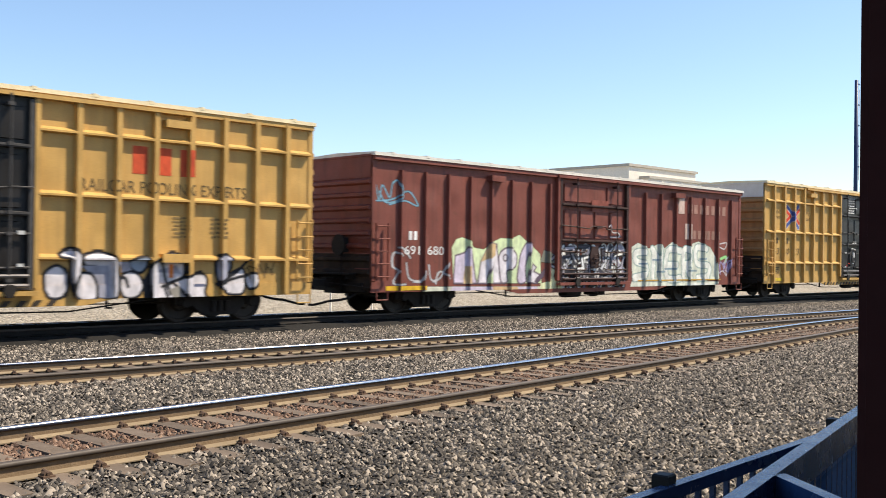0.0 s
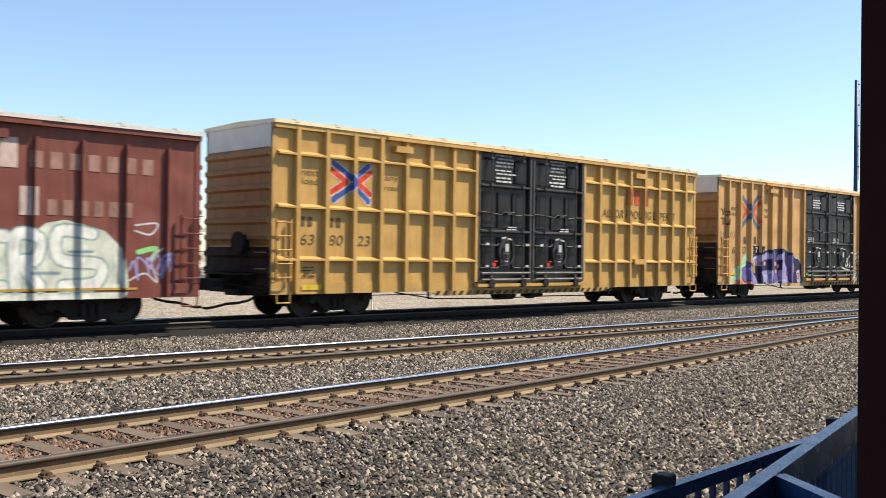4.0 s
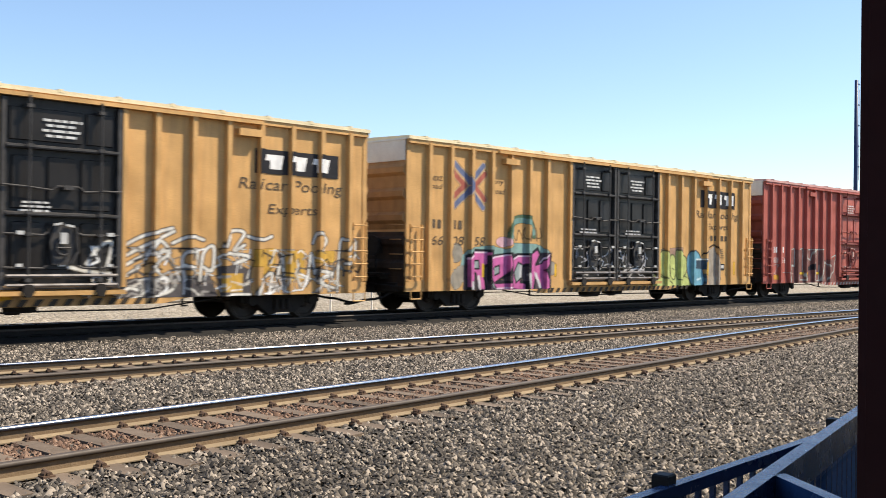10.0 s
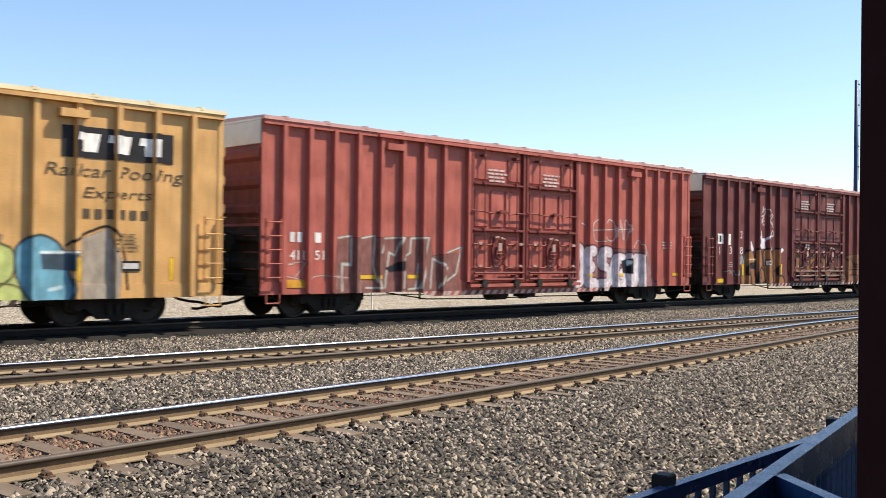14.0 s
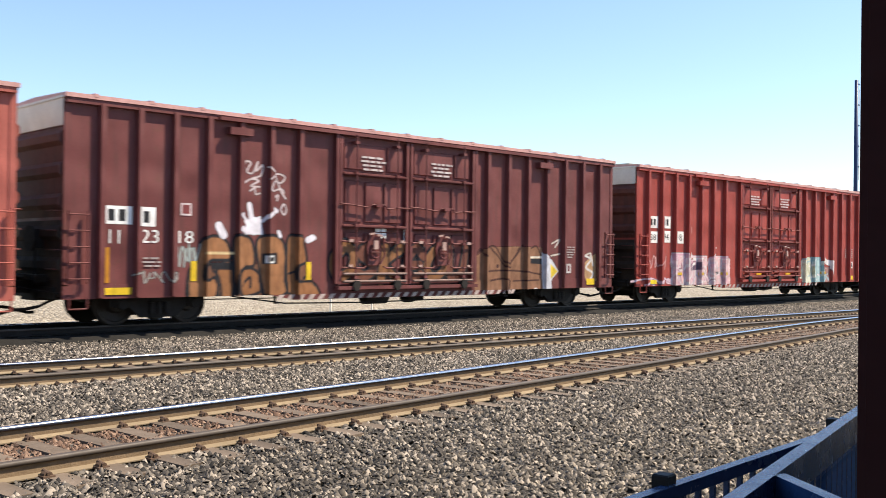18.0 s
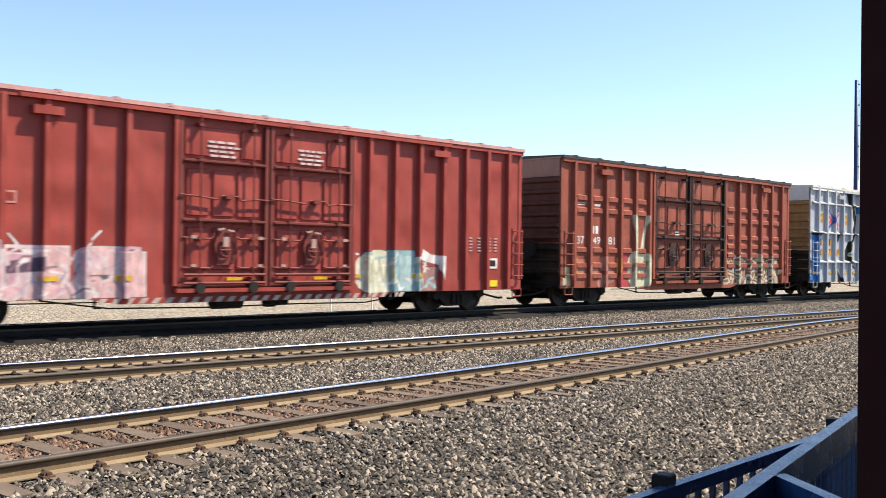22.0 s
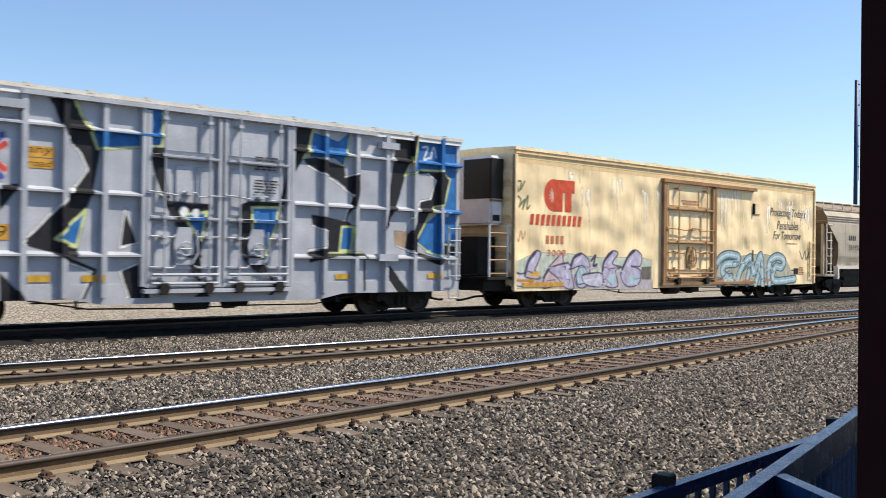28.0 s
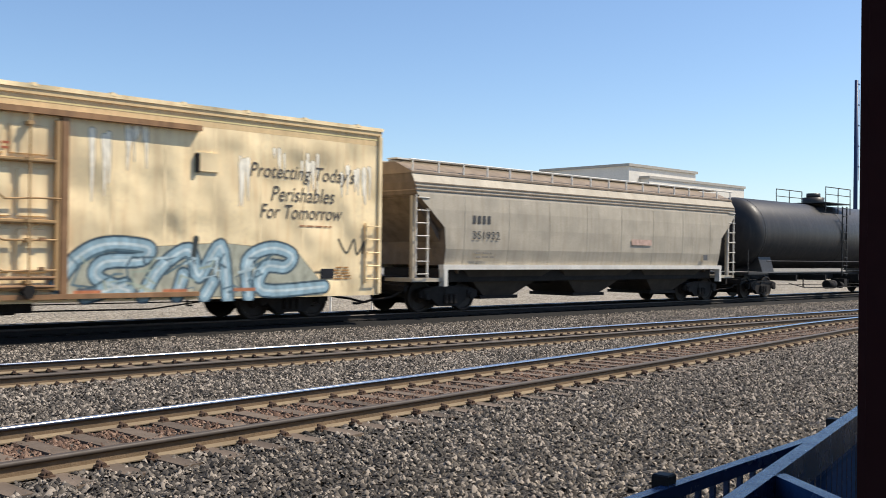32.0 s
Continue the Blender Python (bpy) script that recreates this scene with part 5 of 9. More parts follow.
c.fill([(7.21, 0.86), (7.3, 1.44), (7.82, 1.05), (7.78, 0.5), (6.82, 0.5), (6.81, 0.8)], (0.66, 0.68, 0.42))
letter(c, [(3.04, 0.84), (3.11, 1.61), (3.48, 1.7), (3.61, 1.86), (3.76, 1.79), (3.81, 1.61), (3.97, 0.83)], (0.6, 0.53, 0.64), (0.15, 0.11, 0.14), 0.05, False)
c.fill([(3.41, 0.83), (3.49, 1.31), (3.75, 1.31), (3.8, 0.83)], (0.62, 0.44, 0.24))
letter(c, [(4.02, 0.83), (4.14, 1.43), (4.53, 2), (4.81, 1.96), (5, 0.82), (4.68, 0.82), (4.58, 1.31), (4.37, 0.82)], (0.72, 0.68, 0.72), (0.15, 0.11, 0.14), 0.05, False)
c.fill([(4.14, 1.43), (4.53, 1.99), (4.8, 1.96), (4.8, 1.62)], (0.62, 0.44, 0.24))
letter(c, [(5, 0.88), (4.91, 1.56), (5.12, 1.81), (5.44, 1.86), (5.71, 1.63), (5.64, 1.28), (5.29, 1.16), (5.29, 0.87)], (0.72, 0.68, 0.72), (0.15, 0.11, 0.14), 0.05)
c.blob(5.21, 1.56, 0.12, 0.12, (0.15, 0.12, 0.14))
c.blob(5.21, 1.56, 0.07, 0.07, (0.72, 0.68, 0.72))
letter(c, [(5.74, 0.87), (5.87, 1.63), (6.18, 2.03), (6.35, 1.89), (6.12, 1.31), (6.14, 0.87)], (0.6, 0.53, 0.64), (0.15, 0.11, 0.14), 0.05)
letter(c, [(6.2, 0.83), (6.36, 1.44), (6.62, 1.28), (6.51, 1.15), (6.79, 1.05), (6.66, 0.8)], (0.72, 0.68, 0.72), (0.15, 0.11, 0.14), 0.05, False)
c.fill([(6.51, 0.86), (7.05, 1.25), (7.01, 0.99), (6.66, 0.8)], (0.1, 0.07, 0.1))
c.fill([(2.84, 0.52), (3, 0.75), (5.18, 0.72), (6.66, 0.7), (6.67, 0.5), (4.64, 0.5)], (0.6, 0.53, 0.64))
c.fill([(4.55, 0.5), (4.64, 0.73), (5.74, 0.71), (5.89, 0.5)], (0.62, 0.44, 0.24))
c.stroke(smooth_line([(1.13, 1.59), (0.79, 1.67), (0.74, 1.31), (0.95, 1.17), (0.77, 0.86), (1.21, 0.83)]), 0.06, (0.45, 0.45, 0.46))
c.stroke(smooth_line([(1.24, 1.39), (1.36, 0.97), (1.8, 0.91), (1.9, 1.17)]), 0.06, (0.45, 0.45, 0.46))
c.stroke(smooth_line([(2.08, 1.34), (2.18, 0.93), (2.52, 0.99), (2.86, 1.5)]), 0.06, (0.45, 0.45, 0.46))
c.stroke(smooth_line([(0.93, 1.81), (1.16, 1.76), (1.39, 1.53)]), 0.06, (0.45, 0.45, 0.46))
c.stroke(smooth_line([(2.34, 0.84), (2.5, 1.16), (2.91, 0.96)]), 0.06, (0.45, 0.45, 0.46))
c.stroke(smooth_line([(0.14, 3.45), (0.25, 3.04), (0.36, 3.46), (0.62, 3.14), (0.72, 3.51), (0.9, 3.6), (1.02, 3.16), (0.51, 3), (0.25, 3.29)]), 0.05, (0.17, 0.33, 0.42))
c.stroke(smooth_line([(0.04, 3.03), (0.69, 3.09), (1.29, 3.34), (1.64, 2.96), (1.14, 3.08), (0.62, 2.95)]), 0.05, (0.17, 0.33, 0.42))
c.fill([(11.69, 0.81), (11.64, 1.98), (12.02, 2.14), (12.69, 1.94), (13.3, 2.12), (13.68, 1.97), (14.19, 2.21), (14.46, 2.02), (15.26, 1.94), (15.53, 2.17), (15.94, 2.25), (16.79, 2.04), (17.16, 1.68), (17.28, 0.84)], (0.63, 0.66, 0.55))
c.fill([(11.52, 0.5), (11.63, 0.81), (17.25, 0.76), (17.14, 0.55), (14.23, 0.5)], (0.63, 0.66, 0.55))
c.fill([(14.75, 0.5), (15.28, 0.71), (16.67, 0.69), (16.61, 0.5)], (0.76, 0.77, 0.7))
c.stroke(smooth_line([(12.51, 1.82), (11.91, 1.78), (11.91, 1.5), (12.48, 1.36), (12.52, 1.05), (11.81, 0.92)]), 0.3, (0.25, 0.36, 0.33))
c.stroke(smooth_line([(13, 1.86), (12.95, 0.94)]), 0.3, (0.25, 0.36, 0.33))
c.stroke(smooth_line([(12.91, 1.93), (13.44, 1.44)]), 0.3, (0.25, 0.36, 0.33))
c.stroke(smooth_line([(13.49, 1.94), (13.39, 0.9)]), 0.3, (0.25, 0.36, 0.33))
c.stroke(smooth_line([(14.72, 1.88), (13.88, 1.87), (13.83, 0.94), (14.68, 0.89)]), 0.3, (0.25, 0.36, 0.33))
c.stroke(smooth_line([(13.85, 1.37), (14.47, 1.37)]), 0.3, (0.25, 0.36, 0.33))
c.stroke(smooth_line([(14.94, 0.89), (14.92, 1.88), (15.4, 1.85), (15.34, 1.44), (15.07, 1.37), (15.42, 0.89)]), 0.3, (0.25, 0.36, 0.33))
c.stroke(smooth_line([(16.5, 1.97), (15.8, 2), (15.84, 1.44), (16.66, 1.33), (16.6, 0.96), (15.9, 0.89)]), 0.3, (0.25, 0.36, 0.33))
c.stroke(smooth_line([(12.51, 1.82), (11.91, 1.78), (11.91, 1.5), (12.48, 1.36), (12.52, 1.05), (11.81, 0.92)]), 0.22, (0.76, 0.77, 0.7))
c.stroke(smooth_line([(13, 1.86), (12.95, 0.94)]), 0.22, (0.76, 0.77, 0.7))
c.stroke(smooth_line([(12.91, 1.93), (13.44, 1.44)]), 0.22, (0.76, 0.77, 0.7))
c.stroke(smooth_line([(13.49, 1.94), (13.39, 0.9)]), 0.22, (0.76, 0.77, 0.7))
c.stroke(smooth_line([(14.72, 1.88), (13.88, 1.87), (13.83, 0.94), (14.68, 0.89)]), 0.22, (0.76, 0.77, 0.7))
c.stroke(smooth_line([(13.85, 1.37), (14.47, 1.37)]), 0.22, (0.76, 0.77, 0.7))
c.stroke(smooth_line([(14.94, 0.89), (14.92, 1.88), (15.4, 1.85), (15.34, 1.44), (15.07, 1.37), (15.42, 0.89)]), 0.22, (0.76, 0.77, 0.7))
c.stroke(smooth_line([(16.5, 1.97), (15.8, 2), (15.84, 1.44), (16.66, 1.33), (16.6, 0.96), (15.9, 0.89)]), 0.22, (0.76, 0.77, 0.7))
c.stroke([(12.09, 1.4), (12.58, 1.4)], 0.06, (0.2, 0.3, 0.36))
c.stroke([(12.94, 1.54), (13.31, 1.54)], 0.06, (0.2, 0.3, 0.36))
c.stroke([(13.7, 1.22), (14.34, 1.22)], 0.06, (0.2, 0.3, 0.36))
c.stroke([(16.02, 1.59), (16.51, 1.6)], 0.06, (0.2, 0.3, 0.36))
c.stroke([(13.2, 1.12), (13.7, 1.12)], 0.06, (0.2, 0.3, 0.36))
c.stroke([(15.27, 1.15), (15.82, 1.15)], 0.06, (0.2, 0.3, 0.36))
c.stroke(smooth_line([(17.52, 1.6), (17.94, 1.68), (17.85, 1.45)]), 0.12, (0.3, 0.62, 0.25))
c.stroke(smooth_line([(17.44, 2.18), (17.96, 2.23), (17.81, 1.99), (17.44, 2.06)]), 0.045, (0.6, 0.55, 0.55))
c.stroke(smooth_line([(17.32, 0.99), (17.68, 1.14), (17.98, 0.95), (17.82, 1.45), (18.12, 1.69)]), 0.045, (0.6, 0.55, 0.55))
c.stroke(smooth_line([(10.29, 2.63), (10.4, 2.7), (10.46, 2.46), (10.79, 2.44), (10.85, 2.31), (10.35, 2.29)]), 0.045, (0.6, 0.55, 0.55))
wild(c, 7.7, 11.1, 0.7, 1.95, [W_, (0.4, 0.38, 0.44), (0.05, 0.05, 0.07), (0.6, 0.6, 0.62)], 70, 74)
scribble(c, 17.4, 18.4, 1.0, 1.6, (0.35, 0.3, 0.5), 0.05, 32)
c.build("graffiti", car_b, "pale lilac, lime and cream graffiti along the lower side")

c = Canvas(BELTRIBS, (1.48, 2.77, 4.06), DOUBLE)
c.soft = False
emblem(c, 1.76, 3.08, 2.96, 3.97)
DK = (0.12, 0.085, 0.04)
for s_, u0, u1, z0, z1 in (("next", 0.86, 1.38, 3.55, 3.7), ("load", 0.86, 1.38, 3.34, 3.5), ("any", 3.55, 4.05, 3.54, 3.7), ("road", 3.55, 4.05, 3.33, 3.47),
                           ("63", 0.84, 1.28, 1.84, 2.1), ("80", 1.72, 2.18, 1.84, 2.1), ("23", 2.64, 3.08, 1.84, 2.1), ("RAILCAR POOLING EXPERTS", 12.9, 17.4, 2.96, 3.24)):
    c.text(s_, u0, u1, z0, z1, DK, 0.15)
for a, b in ((0.84, 1.28), (1.72, 2.18)):
    c.letter_bars(2, a, b, 2.3, 2.54, DK)
c.letter_bars(3, 14.4, 15.95, 3.43, 3.96, (0.5, 0.1, 0.04))
door_print(c, DOUBLE, 3.75)
door_print(c, DOUBLE, 4.2, (0.3, 0.3, 0.3), 8)
for a, b in DOUBLE:
    m = (a + b) / 2
    c.rect(m - 0.05, m + 0.08, 1.35, 1.6, W_)
    c.rect(m - 0.5, m - 0.36, 1.3, 1.5, (0.6, 0.05, 0.03))
    c.small_print(m + 0.1, m + 0.6, 2.3, 2.5, 3, W_, 6)
hazard(c, 5.4, 13.6, 0.50, 0.62, (0.05, 0.04, 0.03))
c.rect(0.9, 1.5, 0.72, 0.85, (0.7, 0.5, 0.05))
c.small_print(0.9, 1.3, 1.0, 1.3, 4, DK, 4)
c.build("lettering", car_c, "crossed red and blue emblem with dark lettering")

rD = steps(0.67, 5.85, 7) + steps(12.75, 18.1, 7)
c = Canvas(rD, (), DOUBLE)
c.soft = False
emblem(c, 1.62, 3.16, 2.85, 4.2, (0.10, 0.14, 0.22), (0.6, 0.12, 0.05), (0.6, 0.42, 0.2))
for s_, u0, u1, z0, z1 in (("next", 0.83, 1.36, 3.53, 3.68), ("load", 0.83, 1.36, 3.33, 3.47), ("any", 3.45, 3.92, 3.53, 3.69), ("road", 3.45, 3.92, 3.33, 3.47),
                           ("6", 1.06, 1.29, 1.83, 2.1), ("70", 1.62, 2.1, 1.84, 2.12), ("Railcar Pooling", 14.85, 17.9, 3.05, 3.4), ("Experts", 15.66, 17.13, 2.5, 2.8)):
    c.text(s_, u0, u1, z0, z1, BR, 0.15)
c.letter_bars(2, 1.62, 2.25, 2.23, 2.51, BR)
c.letter_bars(2, 2.5, 3.05, 2.25, 2.53, BR)
c.rect(2.47, 3.7, 1.83, 2.15, K_)
c.text("4", 2.55, 2.72, 1.88, 2.1, W_)
c.text("7", 2.9, 3.07, 1.88, 2.1, W_)
c.text("0", 3.42, 3.6, 1.88, 2.1, W_)
company_box(c, 15.28, 17.77, 3.52, 4.1)
door_print(c, DOUBLE, 3.85)
for a, b in DOUBLE:
    m = (a + b) / 2
    c.rect(m - 0.06, m + 0.08, 1.3, 1.6, W_)
    c.small_print(m - 0.9, m - 0.2, 2.35, 2.6, 3, W_, 6)
hazard(c, 7.6, 12.6, 0.50, 0.64, (0.05, 0.04, 0.03))
c.rect(0.75, 1.3, 0.98, 1.08, YB)
c.build("lettering", car_d, "faded crossed emblem, black company panel and dark lettering")
scribble(c, 0.05, 0.95, 3.3, 3.6, (0.12, 0.07, 0.04), 0.035, 12)
scribble(c, 0.05, 0.9, 2.95, 3.25, (0.12, 0.07, 0.04), 0.035, 13)
scribble(c, 0.1, 1.2, 2.3, 2.7, (0.36, 0.24, 0.12), 0.02, 15)
SAL = (0.66, 0.2, 0.13)
c.fill([(0.79, 0.6), (0.83, 0.91), (1.01, 0.95), (1.26, 1.24), (1.66, 1.45), (1.7, 1.58), (2.13, 1.81), (2.25, 1.85), (2.25, 0.51)], (0.42, 0.66, 0.42))
c.fill([(3.89, 1.74), (4.1, 1.88), (4.21, 2.17), (4.39, 1.93), (4.66, 1.8), (5.02, 2.09), (5.54, 1.81), (5.6, 2.16), (5.87, 1.81), (6.71, 1.68), (6.84, 1.14), (4.68, 0.91)], (0.42, 0.66, 0.42))
c.fill([(1.11, 0.6), (1.24, 0.8), (1.52, 0.82), (1.66, 1.16), (1.73, 1.29), (2.14, 1.2), (2.54, 0.76), (2.7, 0.52), (1.58, 0.56)], (0.68, 0.27, 0.18))
c.fill([(2.54, 1.37), (2.63, 1.77), (4.1, 2.02), (5.24, 2.09), (6.09, 1.82), (6.91, 1.38), (6.96, 0.54), (3.58, 0.5), (2.85, 0.8)], (0.035, 0.03, 0.075))
letter(c, [(1.8, 1.07), (1.9, 1.24), (2.14, 1.33), (2.19, 1.52), (2.44, 1.37), (2.85, 0.93), (3.16, 0.62), (3.53, 0.77), (3.27, 0.5), (2.75, 0.5), (2.4, 0.76), (2.05, 0.7), (1.86, 0.86)], (0.17, 0.13, 0.36), (0.035, 0.03, 0.075), 0.04)
c.fill([(2.39, 1.35), (2.85, 0.93), (3.16, 0.61), (2.85, 0.56), (2.54, 0.85), (2.29, 1.24)], (0.37, 0.34, 0.58))
letter(c, [(2.63, 1.55), (2.73, 1.72), (3.14, 1.8), (3.99, 1.92), (4.11, 1.65), (3.94, 1.6), (3.25, 1.51), (3.25, 1.31), (2.84, 1.37)], (0.37, 0.34, 0.58), (0.035, 0.03, 0.075), 0.04)
letter(c, [(3.26, 1.15), (4.11, 1.17), (4.18, 0.92), (4.02, 0.5), (3.53, 0.77), (3.26, 0.95)], (0.37, 0.34, 0.58), (0.035, 0.03, 0.075), 0.04)
letter(c, [(4.2, 1.1), (4.22, 1.74), (4.32, 1.97), (4.55, 2), (4.61, 1.7), (4.67, 1.28), (4.96, 1.1), (4.91, 0.5), (4.29, 0.5)], (0.17, 0.13, 0.36), (0.035, 0.03, 0.075), 0.04)
letter(c, [(4.67, 1.7), (4.89, 1.85), (5.24, 2.04), (5.39, 1.95), (5.43, 1.47), (5.73, 1.14), (5.8, 0.5), (5.03, 0.5), (4.85, 0.91)], (0.37, 0.34, 0.58), (0.035, 0.03, 0.075), 0.04)
letter(c, [(5.61, 1.24), (5.66, 1.76), (5.96, 1.82), (6.09, 1.53), (6.1, 0.9), (5.98, 0.56), (5.74, 0.76)], (0.17, 0.13, 0.36), (0.035, 0.03, 0.075), 0.04)
letter(c, [(6.15, 1.58), (6.59, 1.63), (6.78, 1.38), (6.92, 0.99), (6.86, 0.64), (6.48, 0.65), (6.28, 0.99)], (0.035, 0.03, 0.075), (0.035, 0.03, 0.075), 0.04)
letter(c, [(6.47, 1.14), (6.75, 1.19), (6.83, 0.67), (6.51, 0.67)], (0.55, 0.54, 0.66), (0.035, 0.03, 0.075), 0.03)
c.fill([(3.25, 1.4), (4.11, 1.4), (4.11, 1.19), (3.26, 1.19)], (0.04, 0.05, 0.12))
c.fill([(4.5, 1.56), (5.01, 1.61), (4.96, 1.19), (4.56, 1.01)], (0.035, 0.03, 0.075))
c.stroke(smooth_line([(2.73, 1.64), (3.14, 1.73)]), 0.05, (0.55, 0.55, 0.72))
c.stroke(smooth_line([(3.58, 0.92), (3.95, 0.97)]), 0.05, (0.55, 0.55, 0.72))
c.stroke(smooth_line([(3.58, 0.7), (4.06, 1.06), (4.11, 1.15)]), 0.05, (0.55, 0.55, 0.72))
c.stroke(smooth_line([(4.4, 0.55), (5.03, 0.77), (5.74, 0.66)]), 0.05, (0.55, 0.55, 0.72))
c.stroke(smooth_line([(5.13, 1.28), (5.2, 0.81)]), 0.05, (0.55, 0.55, 0.72))
c.stroke(smooth_line([(5.24, 1.9), (5.31, 1.47)]), 0.05, (0.55, 0.55, 0.72))
c.blob(3.03, 1.51, 0.13, 0.13, (0.05, 0.04, 0.1))
c.blob(3.03, 1.51, 0.09, 0.09, (0.68, 0.33, 0.24))
c.blob(3.66, 1.44, 0.13, 0.13, (0.05, 0.04, 0.1))
c.blob(3.66, 1.44, 0.09, 0.09, (0.68, 0.33, 0.24))
c.blob(4.62, 1.11, 0.13, 0.13, (0.05, 0.04, 0.1))
c.blob(4.62, 1.11, 0.09, 0.09, (0.68, 0.33, 0.24))
c.blob(4.8, 1.33, 0.13, 0.13, (0.05, 0.04, 0.1))
c.blob(4.8, 1.33, 0.09, 0.09, (0.68, 0.33, 0.24))
c.blob(5.66, 1.05, 0.13, 0.13, (0.05, 0.04, 0.1))
c.blob(5.66, 1.05, 0.09, 0.09, (0.68, 0.33, 0.24))
c.blob(6.59, 0.91, 0.13, 0.13, (0.05, 0.04, 0.1))
c.blob(6.59, 0.91, 0.09, 0.09, (0.68, 0.33, 0.24))
c.blob(3.48, 0.57, 0.13, 0.13, (0.05, 0.04, 0.1))
c.blob(3.48, 0.57, 0.09, 0.09, (0.68, 0.33, 0.24))
c.blob(4.57, 1.43, 0.13, 0.13, (0.05, 0.04, 0.1))
c.blob(4.57, 1.43, 0.09, 0.09, (0.68, 0.33, 0.24))
for u in (2.75, 6.1):
    c.rect(u, u + 0.12, 1.05, 1.45, YB)
c.fill([(6.9, 0.5), (7.0, 1.2), (7.8, 1.0), (8.6, 0.55)], (0.25, 0.62, 0.25))
c.fill([(7.0, 0.48), (7.4, 0.85), (9.2, 0.7), (10.4, 0.5)], SAL)
c.rect(9.0, 9.7, 0.5, 0.75, (0.7, 0.36, 0.03))
c.fill([(11.87, 0.56), (11.9, 0.99), (12.88, 1.1), (14.14, 1.09), (14.33, 0.66), (14.33, 0.5)], (0.09, 0.08, 0.08))
c.fill([(14.37, 0.74), (14.32, 1.28), (14.86, 1.36), (15.23, 1.2), (15.2, 0.5), (14.42, 0.5)], (0.09, 0.08, 0.08))
c.fill([(15.28, 1.29), (15.3, 1.7), (15.91, 1.74), (15.9, 1.29)], (0.6, 0.36, 0.07))
c.fill([(16.18, 0.94), (16.19, 1.68), (16.76, 1.71), (16.76, 0.93)], (0.6, 0.36, 0.07))
c.fill([(17.03, 1.39), (17.06, 1.67), (17.7, 1.7), (17.67, 1.39)], (0.6, 0.36, 0.07))
c.fill([(14.43, 0.72), (14.45, 1.13), (15.01, 1.13), (14.98, 0.71)], (0.6, 0.36, 0.07))
c.fill([(15.81, 1.08), (15.47, 1), (15.49, 1.41), (15.8, 1.45)], (0.6, 0.36, 0.07))
c.stroke(smooth_line([(11.89, 1.65), (12.46, 1.95), (13.19, 2.15)]), 0.11, (0.1, 0.09, 0.08))
c.stroke(smooth_line([(11.89, 1.43), (12.55, 1.76), (13.23, 2.08)]), 0.11, (0.1, 0.09, 0.08))
c.stroke(smooth_line([(11.89, 1.21), (12.47, 1.51), (13.11, 1.66)]), 0.11, (0.1, 0.09, 0.08))
c.stroke(smooth_line([(11.94, 0.99), (12.4, 1.28)]), 0.11, (0.1, 0.09, 0.08))
c.stroke(smooth_line([(12.63, 1.65), (12.87, 1.88), (13.12, 1.59), (12.71, 1.28), (13.13, 0.98)]), 0.11, (0.1, 0.09, 0.08))
c.stroke(smooth_line([(13.19, 1.81), (13.61, 1.97), (13.96, 1.9)]), 0.11, (0.1, 0.09, 0.08))
c.stroke(smooth_line([(13.5, 0.98), (13.45, 1.51), (13.79, 1.67), (13.75, 1.28), (13.5, 1.32)]), 0.11, (0.1, 0.09, 0.08))
c.stroke(smooth_line([(13.88, 0.98), (13.96, 1.59), (14.22, 1.75), (14.19, 1.21), (13.97, 1.28)]), 0.11, (0.1, 0.09, 0.08))
c.stroke(smooth_line([(14.49, 1.76), (14.66, 2.11), (15.03, 2.08), (14.76, 1.68), (15.04, 1.8)]), 0.11, (0.1, 0.09, 0.08))
c.stroke(smooth_line([(15.13, 2.01), (15.51, 1.93), (15.79, 2.02)]), 0.11, (0.1, 0.09, 0.08))
c.stroke(smooth_line([(14.54, 1.6), (15.18, 1.53), (14.77, 1.36)]), 0.11, (0.1, 0.09, 0.08))
c.stroke(smooth_line([(15.38, 0.64), (15.52, 0.96), (15.81, 1.12), (15.72, 0.63)]), 0.11, (0.1, 0.09, 0.08))
c.stroke(smooth_line([(15.96, 0.96), (16.1, 1.53), (16.16, 0.79)]), 0.11, (0.1, 0.09, 0.08))
c.stroke(smooth_line([(16.86, 0.95), (16.96, 1.62), (17.07, 1.12)]), 0.11, (0.1, 0.09, 0.08))
c.stroke(smooth_line([(17, 1.88), (17.16, 2.14), (17.42, 1.97), (17.27, 1.71)]), 0.11, (0.1, 0.09, 0.08))
c.stroke(smooth_line([(17.77, 0.68), (17.86, 1.89), (18.02, 1.98)]), 0.11, (0.1, 0.09, 0.08))
c.stroke(smooth_line([(18.08, 1.72), (18.36, 1.99), (18.31, 1.46), (18.03, 1.37)]), 0.11, (0.1, 0.09, 0.08))
c.stroke(smooth_line([(17.12, 1.2), (17.65, 1.11), (17.12, 0.95), (17.66, 0.77)]), 0.11, (0.1, 0.09, 0.08))
c.stroke(smooth_line([(11.9, 0.63), (12.17, 0.85), (12.48, 0.69), (11.94, 0.52)]), 0.11, (0.1, 0.09, 0.08))
c.stroke(smooth_line([(12.64, 0.62), (13.13, 0.76), (13.29, 0.98)]), 0.11, (0.1, 0.09, 0.08))
c.stroke(smooth_line([(11.19, 1.35), (11.47, 1.71), (11.73, 1.79), (11.63, 1.28)]), 0.11, (0.1, 0.09, 0.08))
c.stroke(smooth_line([(10.83, 1.28), (11.12, 1.21), (11.56, 1.14)]), 0.11, (0.1, 0.09, 0.08))
